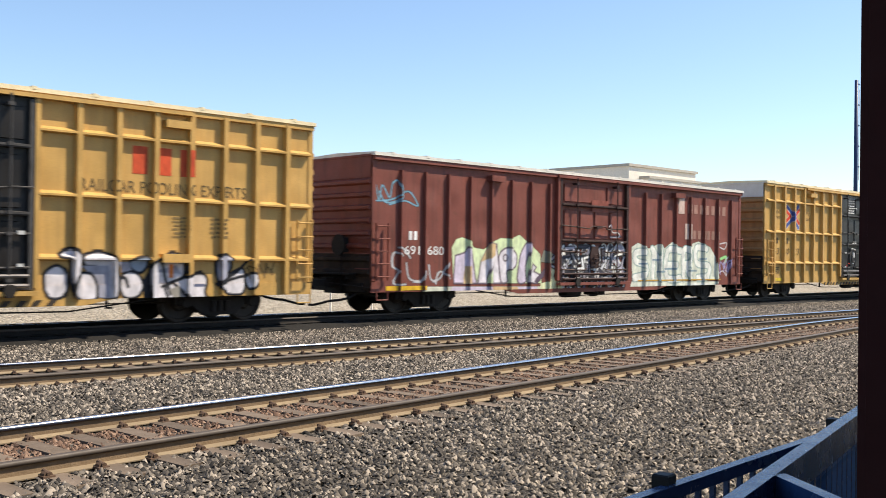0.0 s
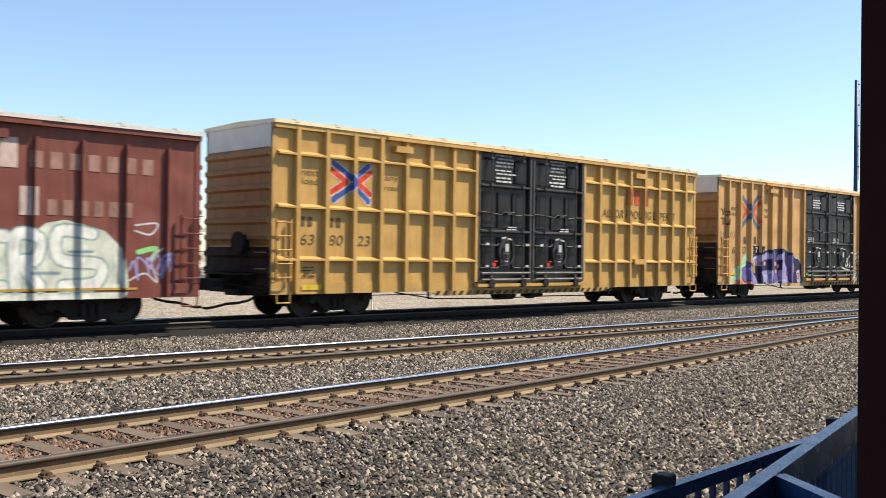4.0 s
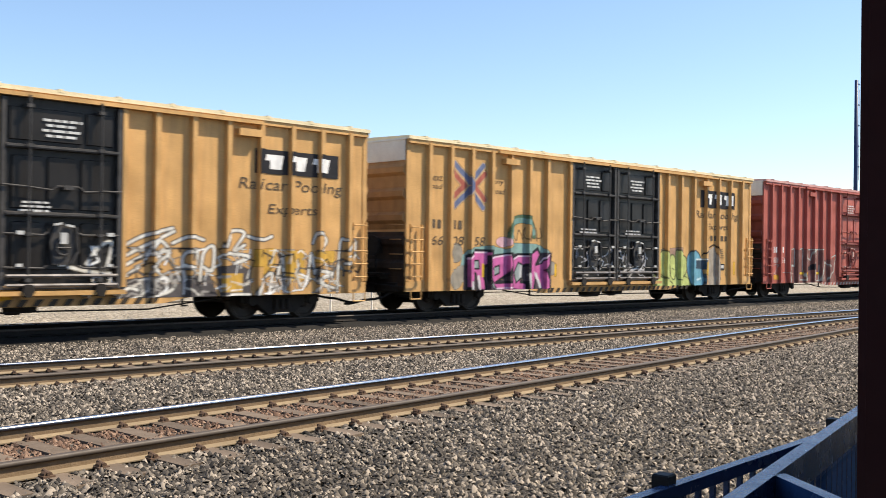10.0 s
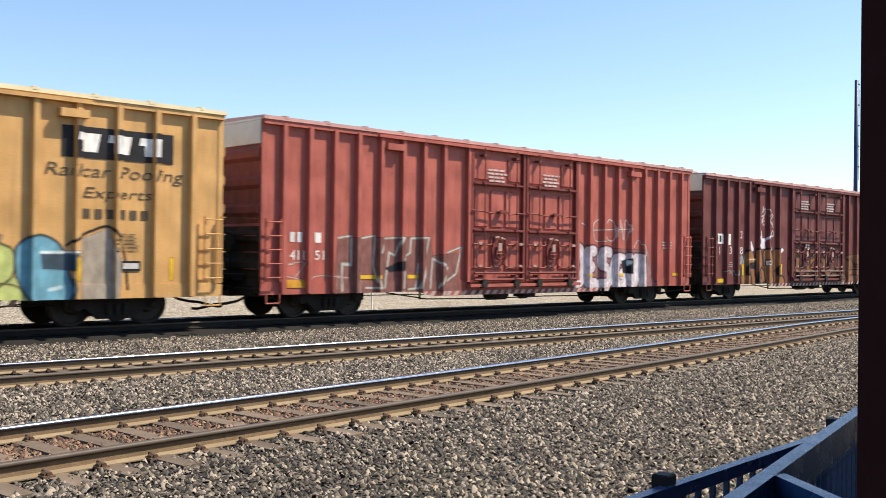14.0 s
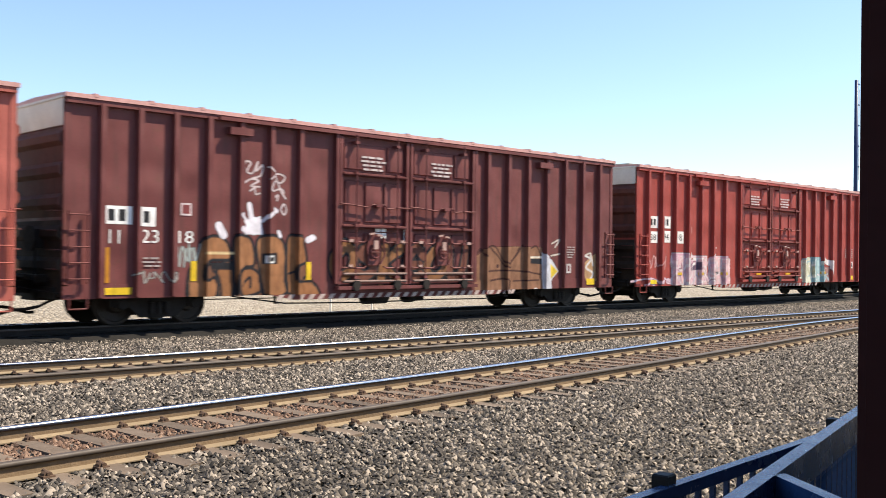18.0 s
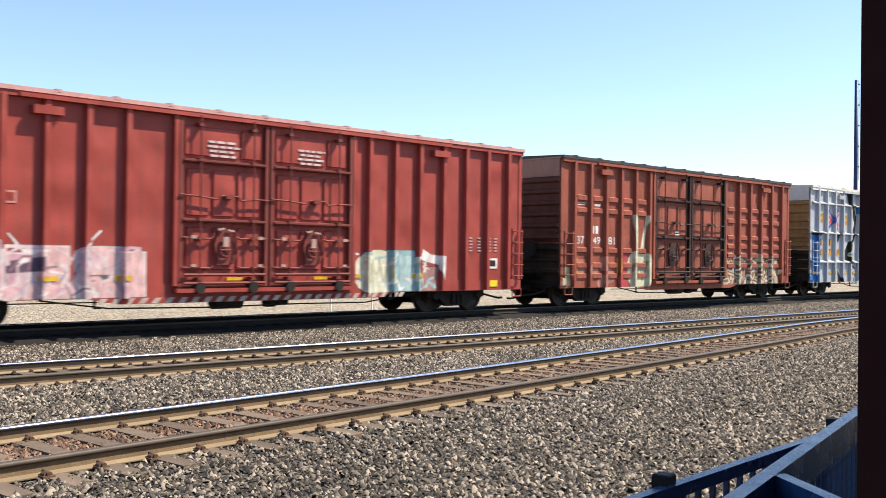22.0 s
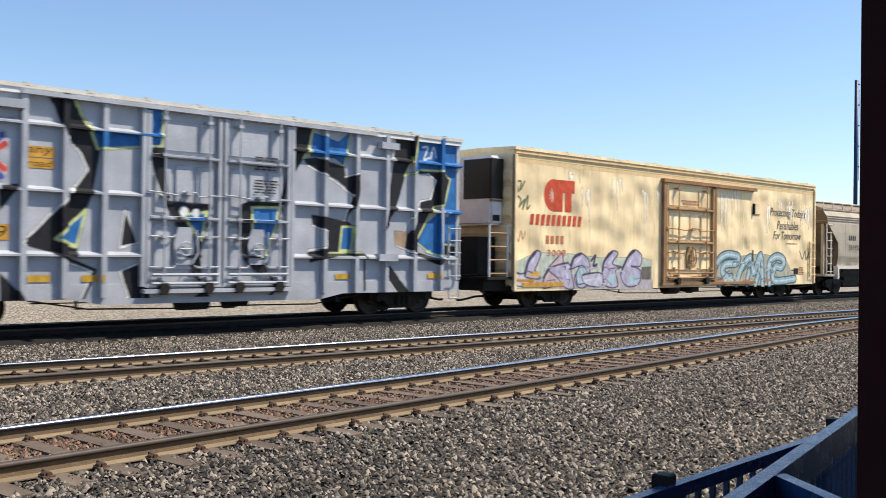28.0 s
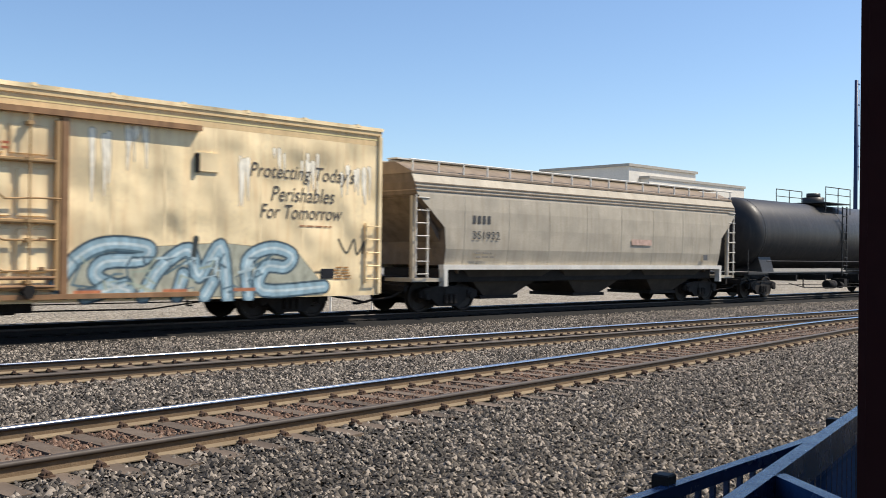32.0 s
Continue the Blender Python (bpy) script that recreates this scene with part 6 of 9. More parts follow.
c.stroke(smooth_line([(11.34, 1), (11.71, 1.14), (11.56, 0.71)]), 0.11, (0.1, 0.09, 0.08))
c.stroke(smooth_line([(11.12, 0.72), (11.56, 0.78), (11.86, 0.71)]), 0.11, (0.1, 0.09, 0.08))
c.stroke(smooth_line([(14.42, 0.58), (14.78, 0.65), (15.2, 0.64)]), 0.11, (0.1, 0.09, 0.08))
c.stroke(smooth_line([(11.89, 1.65), (12.46, 1.95), (13.19, 2.15)]), 0.065, (0.72, 0.7, 0.64))
c.stroke(smooth_line([(11.89, 1.43), (12.55, 1.76), (13.23, 2.08)]), 0.065, (0.72, 0.7, 0.64))
c.stroke(smooth_line([(11.89, 1.21), (12.47, 1.51), (13.11, 1.66)]), 0.065, (0.72, 0.7, 0.64))
c.stroke(smooth_line([(11.94, 0.99), (12.4, 1.28)]), 0.065, (0.72, 0.7, 0.64))
c.stroke(smooth_line([(12.63, 1.65), (12.87, 1.88), (13.12, 1.59), (12.71, 1.28), (13.13, 0.98)]), 0.065, (0.72, 0.7, 0.64))
c.stroke(smooth_line([(13.19, 1.81), (13.61, 1.97), (13.96, 1.9)]), 0.065, (0.72, 0.7, 0.64))
c.stroke(smooth_line([(13.5, 0.98), (13.45, 1.51), (13.79, 1.67), (13.75, 1.28), (13.5, 1.32)]), 0.065, (0.72, 0.7, 0.64))
c.stroke(smooth_line([(13.88, 0.98), (13.96, 1.59), (14.22, 1.75), (14.19, 1.21), (13.97, 1.28)]), 0.065, (0.72, 0.7, 0.64))
c.stroke(smooth_line([(14.49, 1.76), (14.66, 2.11), (15.03, 2.08), (14.76, 1.68), (15.04, 1.8)]), 0.065, (0.72, 0.7, 0.64))
c.stroke(smooth_line([(15.13, 2.01), (15.51, 1.93), (15.79, 2.02)]), 0.065, (0.72, 0.7, 0.64))
c.stroke(smooth_line([(14.54, 1.6), (15.18, 1.53), (14.77, 1.36)]), 0.065, (0.72, 0.7, 0.64))
c.stroke(smooth_line([(15.38, 0.64), (15.52, 0.96), (15.81, 1.12), (15.72, 0.63)]), 0.065, (0.72, 0.7, 0.64))
c.stroke(smooth_line([(15.96, 0.96), (16.1, 1.53), (16.16, 0.79)]), 0.065, (0.72, 0.7, 0.64))
c.stroke(smooth_line([(16.86, 0.95), (16.96, 1.62), (17.07, 1.12)]), 0.065, (0.72, 0.7, 0.64))
c.stroke(smooth_line([(17, 1.88), (17.16, 2.14), (17.42, 1.97), (17.27, 1.71)]), 0.065, (0.72, 0.7, 0.64))
c.stroke(smooth_line([(17.77, 0.68), (17.86, 1.89), (18.02, 1.98)]), 0.065, (0.72, 0.7, 0.64))
c.stroke(smooth_line([(18.08, 1.72), (18.36, 1.99), (18.31, 1.46), (18.03, 1.37)]), 0.065, (0.72, 0.7, 0.64))
c.stroke(smooth_line([(17.12, 1.2), (17.65, 1.11), (17.12, 0.95), (17.66, 0.77)]), 0.065, (0.72, 0.7, 0.64))
c.stroke(smooth_line([(11.9, 0.63), (12.17, 0.85), (12.48, 0.69), (11.94, 0.52)]), 0.065, (0.72, 0.7, 0.64))
c.stroke(smooth_line([(12.64, 0.62), (13.13, 0.76), (13.29, 0.98)]), 0.065, (0.72, 0.7, 0.64))
c.stroke(smooth_line([(11.19, 1.35), (11.47, 1.71), (11.73, 1.79), (11.63, 1.28)]), 0.065, (0.72, 0.7, 0.64))
c.stroke(smooth_line([(10.83, 1.28), (11.12, 1.21), (11.56, 1.14)]), 0.065, (0.72, 0.7, 0.64))
c.stroke(smooth_line([(11.34, 1), (11.71, 1.14), (11.56, 0.71)]), 0.065, (0.72, 0.7, 0.64))
c.stroke(smooth_line([(11.12, 0.72), (11.56, 0.78), (11.86, 0.71)]), 0.065, (0.72, 0.7, 0.64))
c.stroke(smooth_line([(14.42, 0.58), (14.78, 0.65), (15.2, 0.64)]), 0.065, (0.72, 0.7, 0.64))
wild(c, 11.2, 18.4, 0.66, 1.7, [(0.62, 0.6, 0.54), (0.12, 0.11, 0.1), W_, (0.35, 0.33, 0.3), K_], 150, 71, None, (0.025, 0.06))
c.build("graffiti", car_d, "purple, mint and salmon graffiti beside silver and black scrawl")

rE = steps(0.8, 5.85, 7) + steps(12.55, 17.8, 7)
c = Canvas(rE, (), DOUBLE)
c.soft = False
emblem(c, 1.72, 3.1, 2.97, 4.3, (0.13, 0.16, 0.27), (0.38, 0.11, 0.08), (0.6, 0.42, 0.22))
for s_, u0, u1, z0, z1 in (("next", 0.85, 1.35, 3.7, 3.86), ("load", 0.85, 1.35, 3.48, 3.62), ("any", 3.42, 3.9, 3.7, 3.86), ("road", 3.42, 3.95, 3.46, 3.62),
                           ("66", 0.95, 1.4, 1.91, 2.17), ("08", 1.75, 2.24, 1.91, 2.17), ("58", 2.65, 3.11, 1.91, 2.17),
                           ("Railcar Pooling", 14.5, 17.6, 3.08, 3.42), ("Experts", 15.3, 16.85, 2.66, 2.95)):
    c.text(s_, u0, u1, z0, z1, BR, 0.2)
c.letter_bars(6, 15.3, 16.85, 2.3, 2.5, BR)
c.letter_bars(2, 0.95, 1.4, 2.38, 2.62, BR)
c.letter_bars(2, 1.75, 2.24, 2.38, 2.62, BR)
company_box(c, 14.84, 17.34, 3.55, 4.2)
door_print(c, DOUBLE, 3.85)
for a, b in DOUBLE:
    m = (a + b) / 2
    c.rect(m - 0.06, m + 0.08, 1.3, 1.6, W_)
    c.small_print(m - 0.8, m + 0.3, 2.35, 2.55, 2, (0.6, 0.6, 0.6), 6)
c.rect(16.15, 16.6, 1.2, 1.42, K_)
c.rect(16.2, 16.55, 1.25, 1.37, (0.6, 0.6, 0.58))
c.small_print(16.0, 16.6, 1.6, 2.0, 5, (0.35, 0.24, 0.12), 6)
hazard(c, 5.4, 13.9, 0.50, 0.64, (0.05, 0.04, 0.03))
c.build("lettering", car_e, "faded crossed emblem, black company panel and dark lettering")
TEAL = (0.16, 0.30, 0.27)
c.stroke(smooth_line([(4.2, 2.15), (4.3, 2.6), (4.7, 2.75), (5.1, 2.68), (5.3, 2.3)]), 0.26, (0.08, 0.14, 0.08))
c.stroke(smooth_line([(4.22, 2.2), (4.35, 2.6), (4.7, 2.7), (5.1, 2.62), (5.28, 2.35)]), 0.16, TEAL)
scribble(c, 4.3, 5.7, 2.1, 2.5, (0.2, 0.13, 0.07), 0.025, 41)
c.blob(3.9, 2.05, 0.3, 0.16, (0.62, 0.38, 0.42))
c.fill([(2.11, 1.32), (2.19, 1.64), (2.49, 1.86), (3.32, 1.94), (4.07, 1.83), (4.35, 2.03), (5.4, 2.02), (5.67, 1.95), (5.95, 1.76), (5.89, 1.45), (3.15, 1.43)], (0.22, 0.36, 0.33))
c.blob(1.92, 1.7, 0.28, 0.28, (0.3, 0.27, 0.22))
c.blob(1.88, 0.94, 0.3, 0.3, (0.3, 0.27, 0.22))
c.blob(2.14, 1.1, 0.25, 0.25, (0.3, 0.27, 0.22))
c.blob(6.17, 1.26, 0.22, 0.22, (0.3, 0.27, 0.22))
c.fill([(2.21, 0.63), (2.3, 1.65), (6.16, 1.76), (6.11, 0.51)], (0.08, 0.06, 0.07))
letter(c, [(2.37, 0.65), (2.36, 1.59), (2.63, 1.79), (3.32, 1.77), (3.28, 1.37), (3.04, 1.29), (3.19, 0.58), (2.82, 0.62), (2.75, 1.09), (2.64, 1.15), (2.53, 0.71)], (0.56, 0.13, 0.34), K_, 0.09, False)
letter(c, [(3.26, 1.6), (4.17, 1.7), (4.24, 1.38), (4.12, 1.08), (3.57, 0.83), (4.24, 0.85), (4.22, 0.53), (3.58, 0.63), (3.27, 0.92)], (0.56, 0.13, 0.34), K_, 0.09, False)
letter(c, [(4.31, 0.61), (4.3, 1.55), (4.55, 1.68), (5, 1.68), (5.01, 1.38), (4.75, 1.32), (4.69, 0.84), (4.95, 0.81), (4.95, 0.54)], (0.56, 0.13, 0.34), K_, 0.09, False)
letter(c, [(5.01, 1.32), (5.13, 1.68), (5.47, 1.87), (5.61, 1.69), (5.41, 1.38), (5.68, 1.44), (5.95, 1.76), (6.13, 1.63), (5.82, 1.2), (6.11, 0.57), (5.69, 0.52), (5.41, 1.08), (5.29, 0.53), (5.02, 0.6)], (0.56, 0.13, 0.34), K_, 0.09, False)
letter(c, [(2.55, 1.48), (2.86, 1.49), (2.89, 1.25), (2.58, 1.25)], (0.3, 0.36, 0.35), K_, 0.05, False)
letter(c, [(3.36, 1.25), (3.74, 1.35), (3.75, 1.12), (3.48, 1.03)], (0.3, 0.36, 0.35), K_, 0.05, False)
letter(c, [(4.4, 1.14), (4.58, 1.44), (4.75, 1.38), (4.72, 0.96), (4.47, 0.82)], (0.3, 0.36, 0.35), K_, 0.05, False)
letter(c, [(3.28, 0.83), (3.45, 0.83), (3.64, 0.63), (3.34, 0.66)], (0.3, 0.36, 0.35), K_, 0.05, False)
c.stroke([(2.41, 1.54), (2.66, 1.73), (3.2, 1.73)], 0.045, (0.78, 0.6, 0.7))
c.stroke([(3.32, 1.57), (4.11, 1.66)], 0.045, (0.78, 0.6, 0.7))
c.stroke([(4.36, 1.53), (4.58, 1.63), (4.94, 1.63)], 0.045, (0.78, 0.6, 0.7))
c.stroke([(5.61, 1.44), (5.92, 1.69)], 0.045, (0.78, 0.6, 0.7))
c.stroke([(3.63, 0.65), (4.19, 0.67)], 0.045, (0.78, 0.6, 0.7))
c.stroke([(2.87, 0.98), (2.94, 0.61)], 0.045, (0.78, 0.6, 0.7))
c.stroke([(5.34, 1.14), (5.55, 0.71)], 0.045, (0.78, 0.6, 0.7))
c.stroke([(2.5, 0.84), (2.51, 0.68)], 0.1, (0.6, 0.6, 0.6))
c.stroke([(2.87, 1.01), (2.9, 0.7)], 0.1, (0.6, 0.6, 0.6))
c.stroke([(4.71, 1.32), (4.69, 1.02)], 0.1, (0.6, 0.6, 0.6))
c.stroke([(5.41, 1.08), (5.62, 0.64)], 0.1, (0.6, 0.6, 0.6))
c.stroke([(5.01, 1.08), (5.08, 0.65)], 0.1, (0.6, 0.6, 0.6))
for u in (3.0, 6.3):
    c.rect(u, u + 0.1, 1.0, 1.4, YB)
c.fill([(12.5, 1.78), (12.81, 1.98), (13.38, 2.03), (13.72, 1.92), (13.64, 1.68), (12.74, 1.61)], (0.34, 0.22, 0.17))
c.stroke(smooth_line([(11.92, 1.43), (12.18, 1.84), (12.42, 1.93)]), 0.1, (0.25, 0.2, 0.14))
c.fill([(11.63, 0.68), (11.7, 1.03), (12, 1.16), (13.98, 1.08), (14.21, 0.64), (14.17, 0.5), (11.67, 0.55)], (0.5, 0.56, 0.2))
letter(c, [(12.16, 1.03), (12.11, 1.66), (12.38, 1.9), (12.74, 1.73), (12.82, 1.32), (12.75, 0.91)], (0.5, 0.56, 0.2), (0.1, 0.11, 0.05), 0.045)
letter(c, [(12.87, 1.02), (12.82, 1.61), (12.98, 1.76), (13.18, 1.61), (13.23, 1.14), (13.07, 0.84)], (0.5, 0.56, 0.2), (0.1, 0.11, 0.05), 0.045)
letter(c, [(13.23, 1.08), (13.18, 1.73), (13.3, 1.94), (13.55, 1.8), (13.89, 1.62), (13.9, 1.14), (13.65, 0.9), (13.36, 0.84)], (0.5, 0.56, 0.2), (0.1, 0.11, 0.05), 0.045)
c.stroke(smooth_line([(11.67, 0.72), (11.74, 1), (12, 1.13), (12.35, 1), (12.95, 0.73)]), 0.04, (0.1, 0.11, 0.05))
c.stroke(smooth_line([(12.67, 0.85), (13, 0.7)]), 0.04, (0.1, 0.11, 0.05))
c.stroke(smooth_line([(13.48, 0.84), (13.65, 0.96), (13.99, 0.9), (14.16, 0.68)]), 0.04, (0.1, 0.11, 0.05))
c.stroke(smooth_line([(12.99, 1.26), (13.11, 1.2)]), 0.04, (0.1, 0.11, 0.05))
c.fill([(15.31, 0.51), (15.29, 1.88), (15.88, 2.13), (16.15, 1.32), (16.05, 0.5)], (0.36, 0.31, 0.25))
letter(c, [(13.98, 1.08), (13.96, 1.68), (14.4, 1.94), (14.84, 1.75), (14.98, 1.32), (15.14, 0.82), (14.95, 0.5), (14.36, 0.51)], (0.15, 0.36, 0.46), (0.05, 0.07, 0.09), 0.05)
c.fill([(14.45, 1.56), (15.2, 1.57), (15.19, 1.21), (14.48, 1.25)], (0.05, 0.08, 0.11))
c.stroke([(14.45, 1.59), (15.2, 1.6)], 0.05, (0.7, 0.75, 0.72))
c.stroke(smooth_line([(14.98, 1.74), (15.47, 2.04), (15.93, 2.13), (16.22, 1.58), (16.31, 0.81)]), 0.05, K_)
c.stroke(smooth_line([(14.64, 0.83), (14.86, 0.87)]), 0.08, (0.5, 0.65, 0.7))
for u in (12.15, 15.15, 17.3):
    c.rect(u, u + 0.1, 1.0, 1.5, YB)
wild(c, 7.3, 11.6, 0.95, 1.9, [(0.3, 0.3, 0.32), (0.16, 0.16, 0.17), (0.45, 0.45, 0.46)], 46, 72, None, (0.03, 0.08))
c.build("graffiti", car_e, "pink graffiti with teal haze, and lemon and blue bubble letters")

rF = steps(0.61, 6.0, 8) + steps(12.64, 18.05, 8)
c = Canvas(rF, (), DOUBLE, top=4.91)
c.soft = False
c.letter_bars(2, 0.85, 1.28, 1.9, 2.15, W_)
c.rect(1.6, 1.78, 1.9, 2.15, W_)
c.text("411", 0.85, 1.28, 1.47, 1.7, W_)
c.text("151", 1.48, 1.88, 1.47, 1.7, W_)
door_print(c, DOUBLE, 3.75, (0.75, 0.62, 0.58))
for a, b in DOUBLE:
    m = (a + b) / 2
    c.rect(m - 0.08, m + 0.06, 1.3, 1.75, (0.66, 0.55, 0.5))
for u in (2.95, 3.3, 4.7, 12.5, 14.2, 17.6):
    c.rect(u, u + 0.4, 0.98, 1.08, YB)
c.rect(0.75, 1.3, 0.78, 0.98, (0.6, 0.3, 0.04))
c.small_print(16.9, 17.5, 1.9, 2.2, 3, (0.7, 0.5, 0.48), 3)
hazard(c, 5.2, 13.6, 0.50, 0.62, (0.5, 0.4, 0.36))
c.build("lettering", car_f, "white company marks, number and door stencils")
c.fill([(2.11, 0.62), (2.2, 2.02), (5.52, 2.13), (5.66, 1.6), (6.61, 1.69), (6.71, 0.57), (3.06, 0.5)], (0.23, 0.1, 0.085))
c.stroke([(2.22, 0.76), (2.26, 2.02), (2.76, 2.09), (2.76, 1.35), (2.47, 1.37), (2.47, 0.68)], 0.05, (0.46, 0.5, 0.45))
c.stroke([(2.98, 0.64), (3.04, 2.03), (3.55, 2.11), (3.49, 1.35), (3.7, 0.74), (3.25, 0.75)], 0.05, (0.46, 0.5, 0.45))
c.stroke([(3.68, 1.66), (3.83, 2.05), (4.47, 2.08), (4.25, 1.59), (4.04, 1.67), (3.9, 0.74)], 0.05, (0.46, 0.5, 0.45))
c.stroke([(4.47, 0.73), (4.51, 1.51), (4.79, 1.67), (4.83, 2.07), (5.5, 2.1), (5.16, 0.72), (4.73, 0.69)], 0.05, (0.46, 0.5, 0.45))
c.stroke([(5.1, 1.36), (5, 0.72)], 0.05, (0.46, 0.5, 0.45))
c.stroke([(5.55, 0.71), (5.64, 1.52), (6.21, 1.28), (5.88, 0.71)], 0.05, (0.46, 0.5, 0.45))
c.stroke([(6.21, 1.69), (6.78, 1.86), (6.56, 1.11), (6.11, 0.87)], 0.05, (0.46, 0.5, 0.45))
c.fill([(3.89, 1.28), (4.56, 1.47), (4.51, 1.2), (4.05, 1.16)], K_)
c.stroke(smooth_line([(0.81, 1.35), (1.29, 1.39), (1.03, 1.06)]), 0.035, (0.5, 0.34, 0.3))
c.stroke(smooth_line([(0.78, 1.07), (1.21, 0.99)]), 0.035, (0.5, 0.34, 0.3))
c.stroke(smooth_line([(1.44, 0.63), (1.61, 1.06), (2.67, 1.02)]), 0.035, (0.5, 0.34, 0.3))
c.stroke(smooth_line([(3.06, 0.6), (3.65, 0.55), (4.58, 0.65)]), 0.035, (0.5, 0.34, 0.3))
c.fill([(11.93, 0.5), (11.95, 1.58), (12.38, 1.94), (16.1, 1.88), (16.53, 0.5)], (0.3, 0.14, 0.14))
c.stroke(smooth_line([(11.93, 0.79), (12.04, 1.77), (12.26, 1.83), (12.42, 1.32), (12.24, 0.84), (11.93, 0.79)]), 0.46, (0.14, 0.06, 0.065))
c.stroke(smooth_line([(12.96, 1.81), (12.62, 1.78), (12.6, 1.32), (12.86, 1.3), (12.6, 1.26), (12.59, 0.81), (12.98, 0.77)]), 0.46, (0.14, 0.06, 0.065))
c.stroke(smooth_line([(13.82, 1.77), (13.45, 1.8), (13.32, 1.45), (13.73, 1.17), (13.76, 0.8), (13.25, 0.73)]), 0.46, (0.14, 0.06, 0.065))
c.stroke(smooth_line([(14.58, 1.56), (14.15, 1.56), (14, 1.07), (14.19, 0.69), (14.65, 0.76), (14.62, 1.04), (14.35, 1.07)]), 0.46, (0.14, 0.06, 0.065))
c.stroke(smooth_line([(14.86, 1.59), (14.9, 0.87), (15.25, 0.77), (15.36, 1.59)]), 0.46, (0.14, 0.06, 0.065))
c.stroke(smooth_line([(15.56, 1.59), (15.65, 0.73)]), 0.46, (0.14, 0.06, 0.065))
c.stroke(smooth_line([(11.93, 0.79), (12.04, 1.77), (12.26, 1.83), (12.42, 1.32), (12.24, 0.84), (11.93, 0.79)]), 0.34, (0.62, 0.55, 0.58))
c.stroke(smooth_line([(12.96, 1.81), (12.62, 1.78), (12.6, 1.32), (12.86, 1.3), (12.6, 1.26), (12.59, 0.81), (12.98, 0.77)]), 0.34, (0.62, 0.55, 0.58))
c.stroke(smooth_line([(13.82, 1.77), (13.45, 1.8), (13.32, 1.45), (13.73, 1.17), (13.76, 0.8), (13.25, 0.73)]), 0.34, (0.62, 0.55, 0.58))
c.stroke(smooth_line([(14.58, 1.56), (14.15, 1.56), (14, 1.07), (14.19, 0.69), (14.65, 0.76), (14.62, 1.04), (14.35, 1.07)]), 0.34, (0.62, 0.55, 0.58))
c.stroke(smooth_line([(14.86, 1.59), (14.9, 0.87), (15.25, 0.77), (15.36, 1.59)]), 0.34, (0.62, 0.55, 0.58))
c.stroke(smooth_line([(15.56, 1.59), (15.65, 0.73)]), 0.34, (0.62, 0.55, 0.58))
c.stroke(smooth_line([(11.93, 0.79), (12.04, 1.77), (12.26, 1.83), (12.42, 1.32), (12.24, 0.84), (11.93, 0.79)]), 0.05, (0.76, 0.72, 0.74))
c.stroke(smooth_line([(12.96, 1.81), (12.62, 1.78), (12.6, 1.32), (12.86, 1.3), (12.6, 1.26), (12.59, 0.81), (12.98, 0.77)]), 0.05, (0.76, 0.72, 0.74))
c.stroke(smooth_line([(13.82, 1.77), (13.45, 1.8), (13.32, 1.45), (13.73, 1.17), (13.76, 0.8), (13.25, 0.73)]), 0.05, (0.76, 0.72, 0.74))
c.stroke(smooth_line([(14.58, 1.56), (14.15, 1.56), (14, 1.07), (14.19, 0.69), (14.65, 0.76), (14.62, 1.04), (14.35, 1.07)]), 0.05, (0.76, 0.72, 0.74))
c.stroke(smooth_line([(14.86, 1.59), (14.9, 0.87), (15.25, 0.77), (15.36, 1.59)]), 0.05, (0.76, 0.72, 0.74))
c.stroke(smooth_line([(15.56, 1.59), (15.65, 0.73)]), 0.05, (0.76, 0.72, 0.74))
c.fill([(14.48, 1.5), (15.01, 1.6), (15.02, 1.06), (14.56, 1.1)], K_)
c.blob(14.83, 1.44, 0.09, 0.09, (0.55, 0.68, 0.75))
c.stroke(smooth_line([(13.21, 2.88), (12.93, 2.7), (13.01, 2.19), (13.43, 2.15)]), 0.045, (0.64, 0.48, 0.45))
c.stroke(smooth_line([(13.78, 2.9), (13.57, 2.63), (13.72, 2.2), (14.09, 2.25), (14.08, 2.74), (13.78, 2.9)]), 0.045, (0.64, 0.48, 0.45))
c.stroke(smooth_line([(14.31, 2.17), (14.23, 2.87), (14.45, 2.84), (14.57, 2.22)]), 0.045, (0.64, 0.48, 0.45))
c.stroke(smooth_line([(14.61, 2.22), (14.68, 2.89), (14.91, 2.67), (14.77, 2.18)]), 0.045, (0.64, 0.48, 0.45))
c.stroke(smooth_line([(12.93, 2.51), (14.99, 2.6)]), 0.045, (0.64, 0.48, 0.45))
c.stroke(smooth_line([(15.23, 1.96), (15.46, 2.23), (15.78, 1.87), (15.63, 1.51)]), 0.045, (0.64, 0.48, 0.45))
c.stroke(smooth_line([(12.3, 2.73), (12.51, 2.65)]), 0.045, (0.64, 0.48, 0.45))
c.build("graffiti", car_f, "dull grey-green and pale pink graffiti")

rG = steps(0.8, 5.85, 7) + steps(12.54, 17.9, 7)
c = Canvas(rG, (), DOUBLE)
c.soft = False
c.rect(0.86, 1.5, 2.2, 2.59, W_)
c.rect(1.64, 2.05, 2.17, 2.59, W_)
c.letter_bars(2, 0.96, 1.44, 2.27, 2.52, K_)
c.letter_bars(1, 1.74, 2.0, 2.25, 2.5, K_)
c.text("11", 0.99, 1.23, 1.79, 2.08, W_)
c.text("23", 1.72, 2.13, 1.81, 2.1, W_)
c.text("18", 2.61, 2.98, 1.82, 2.1, W_)
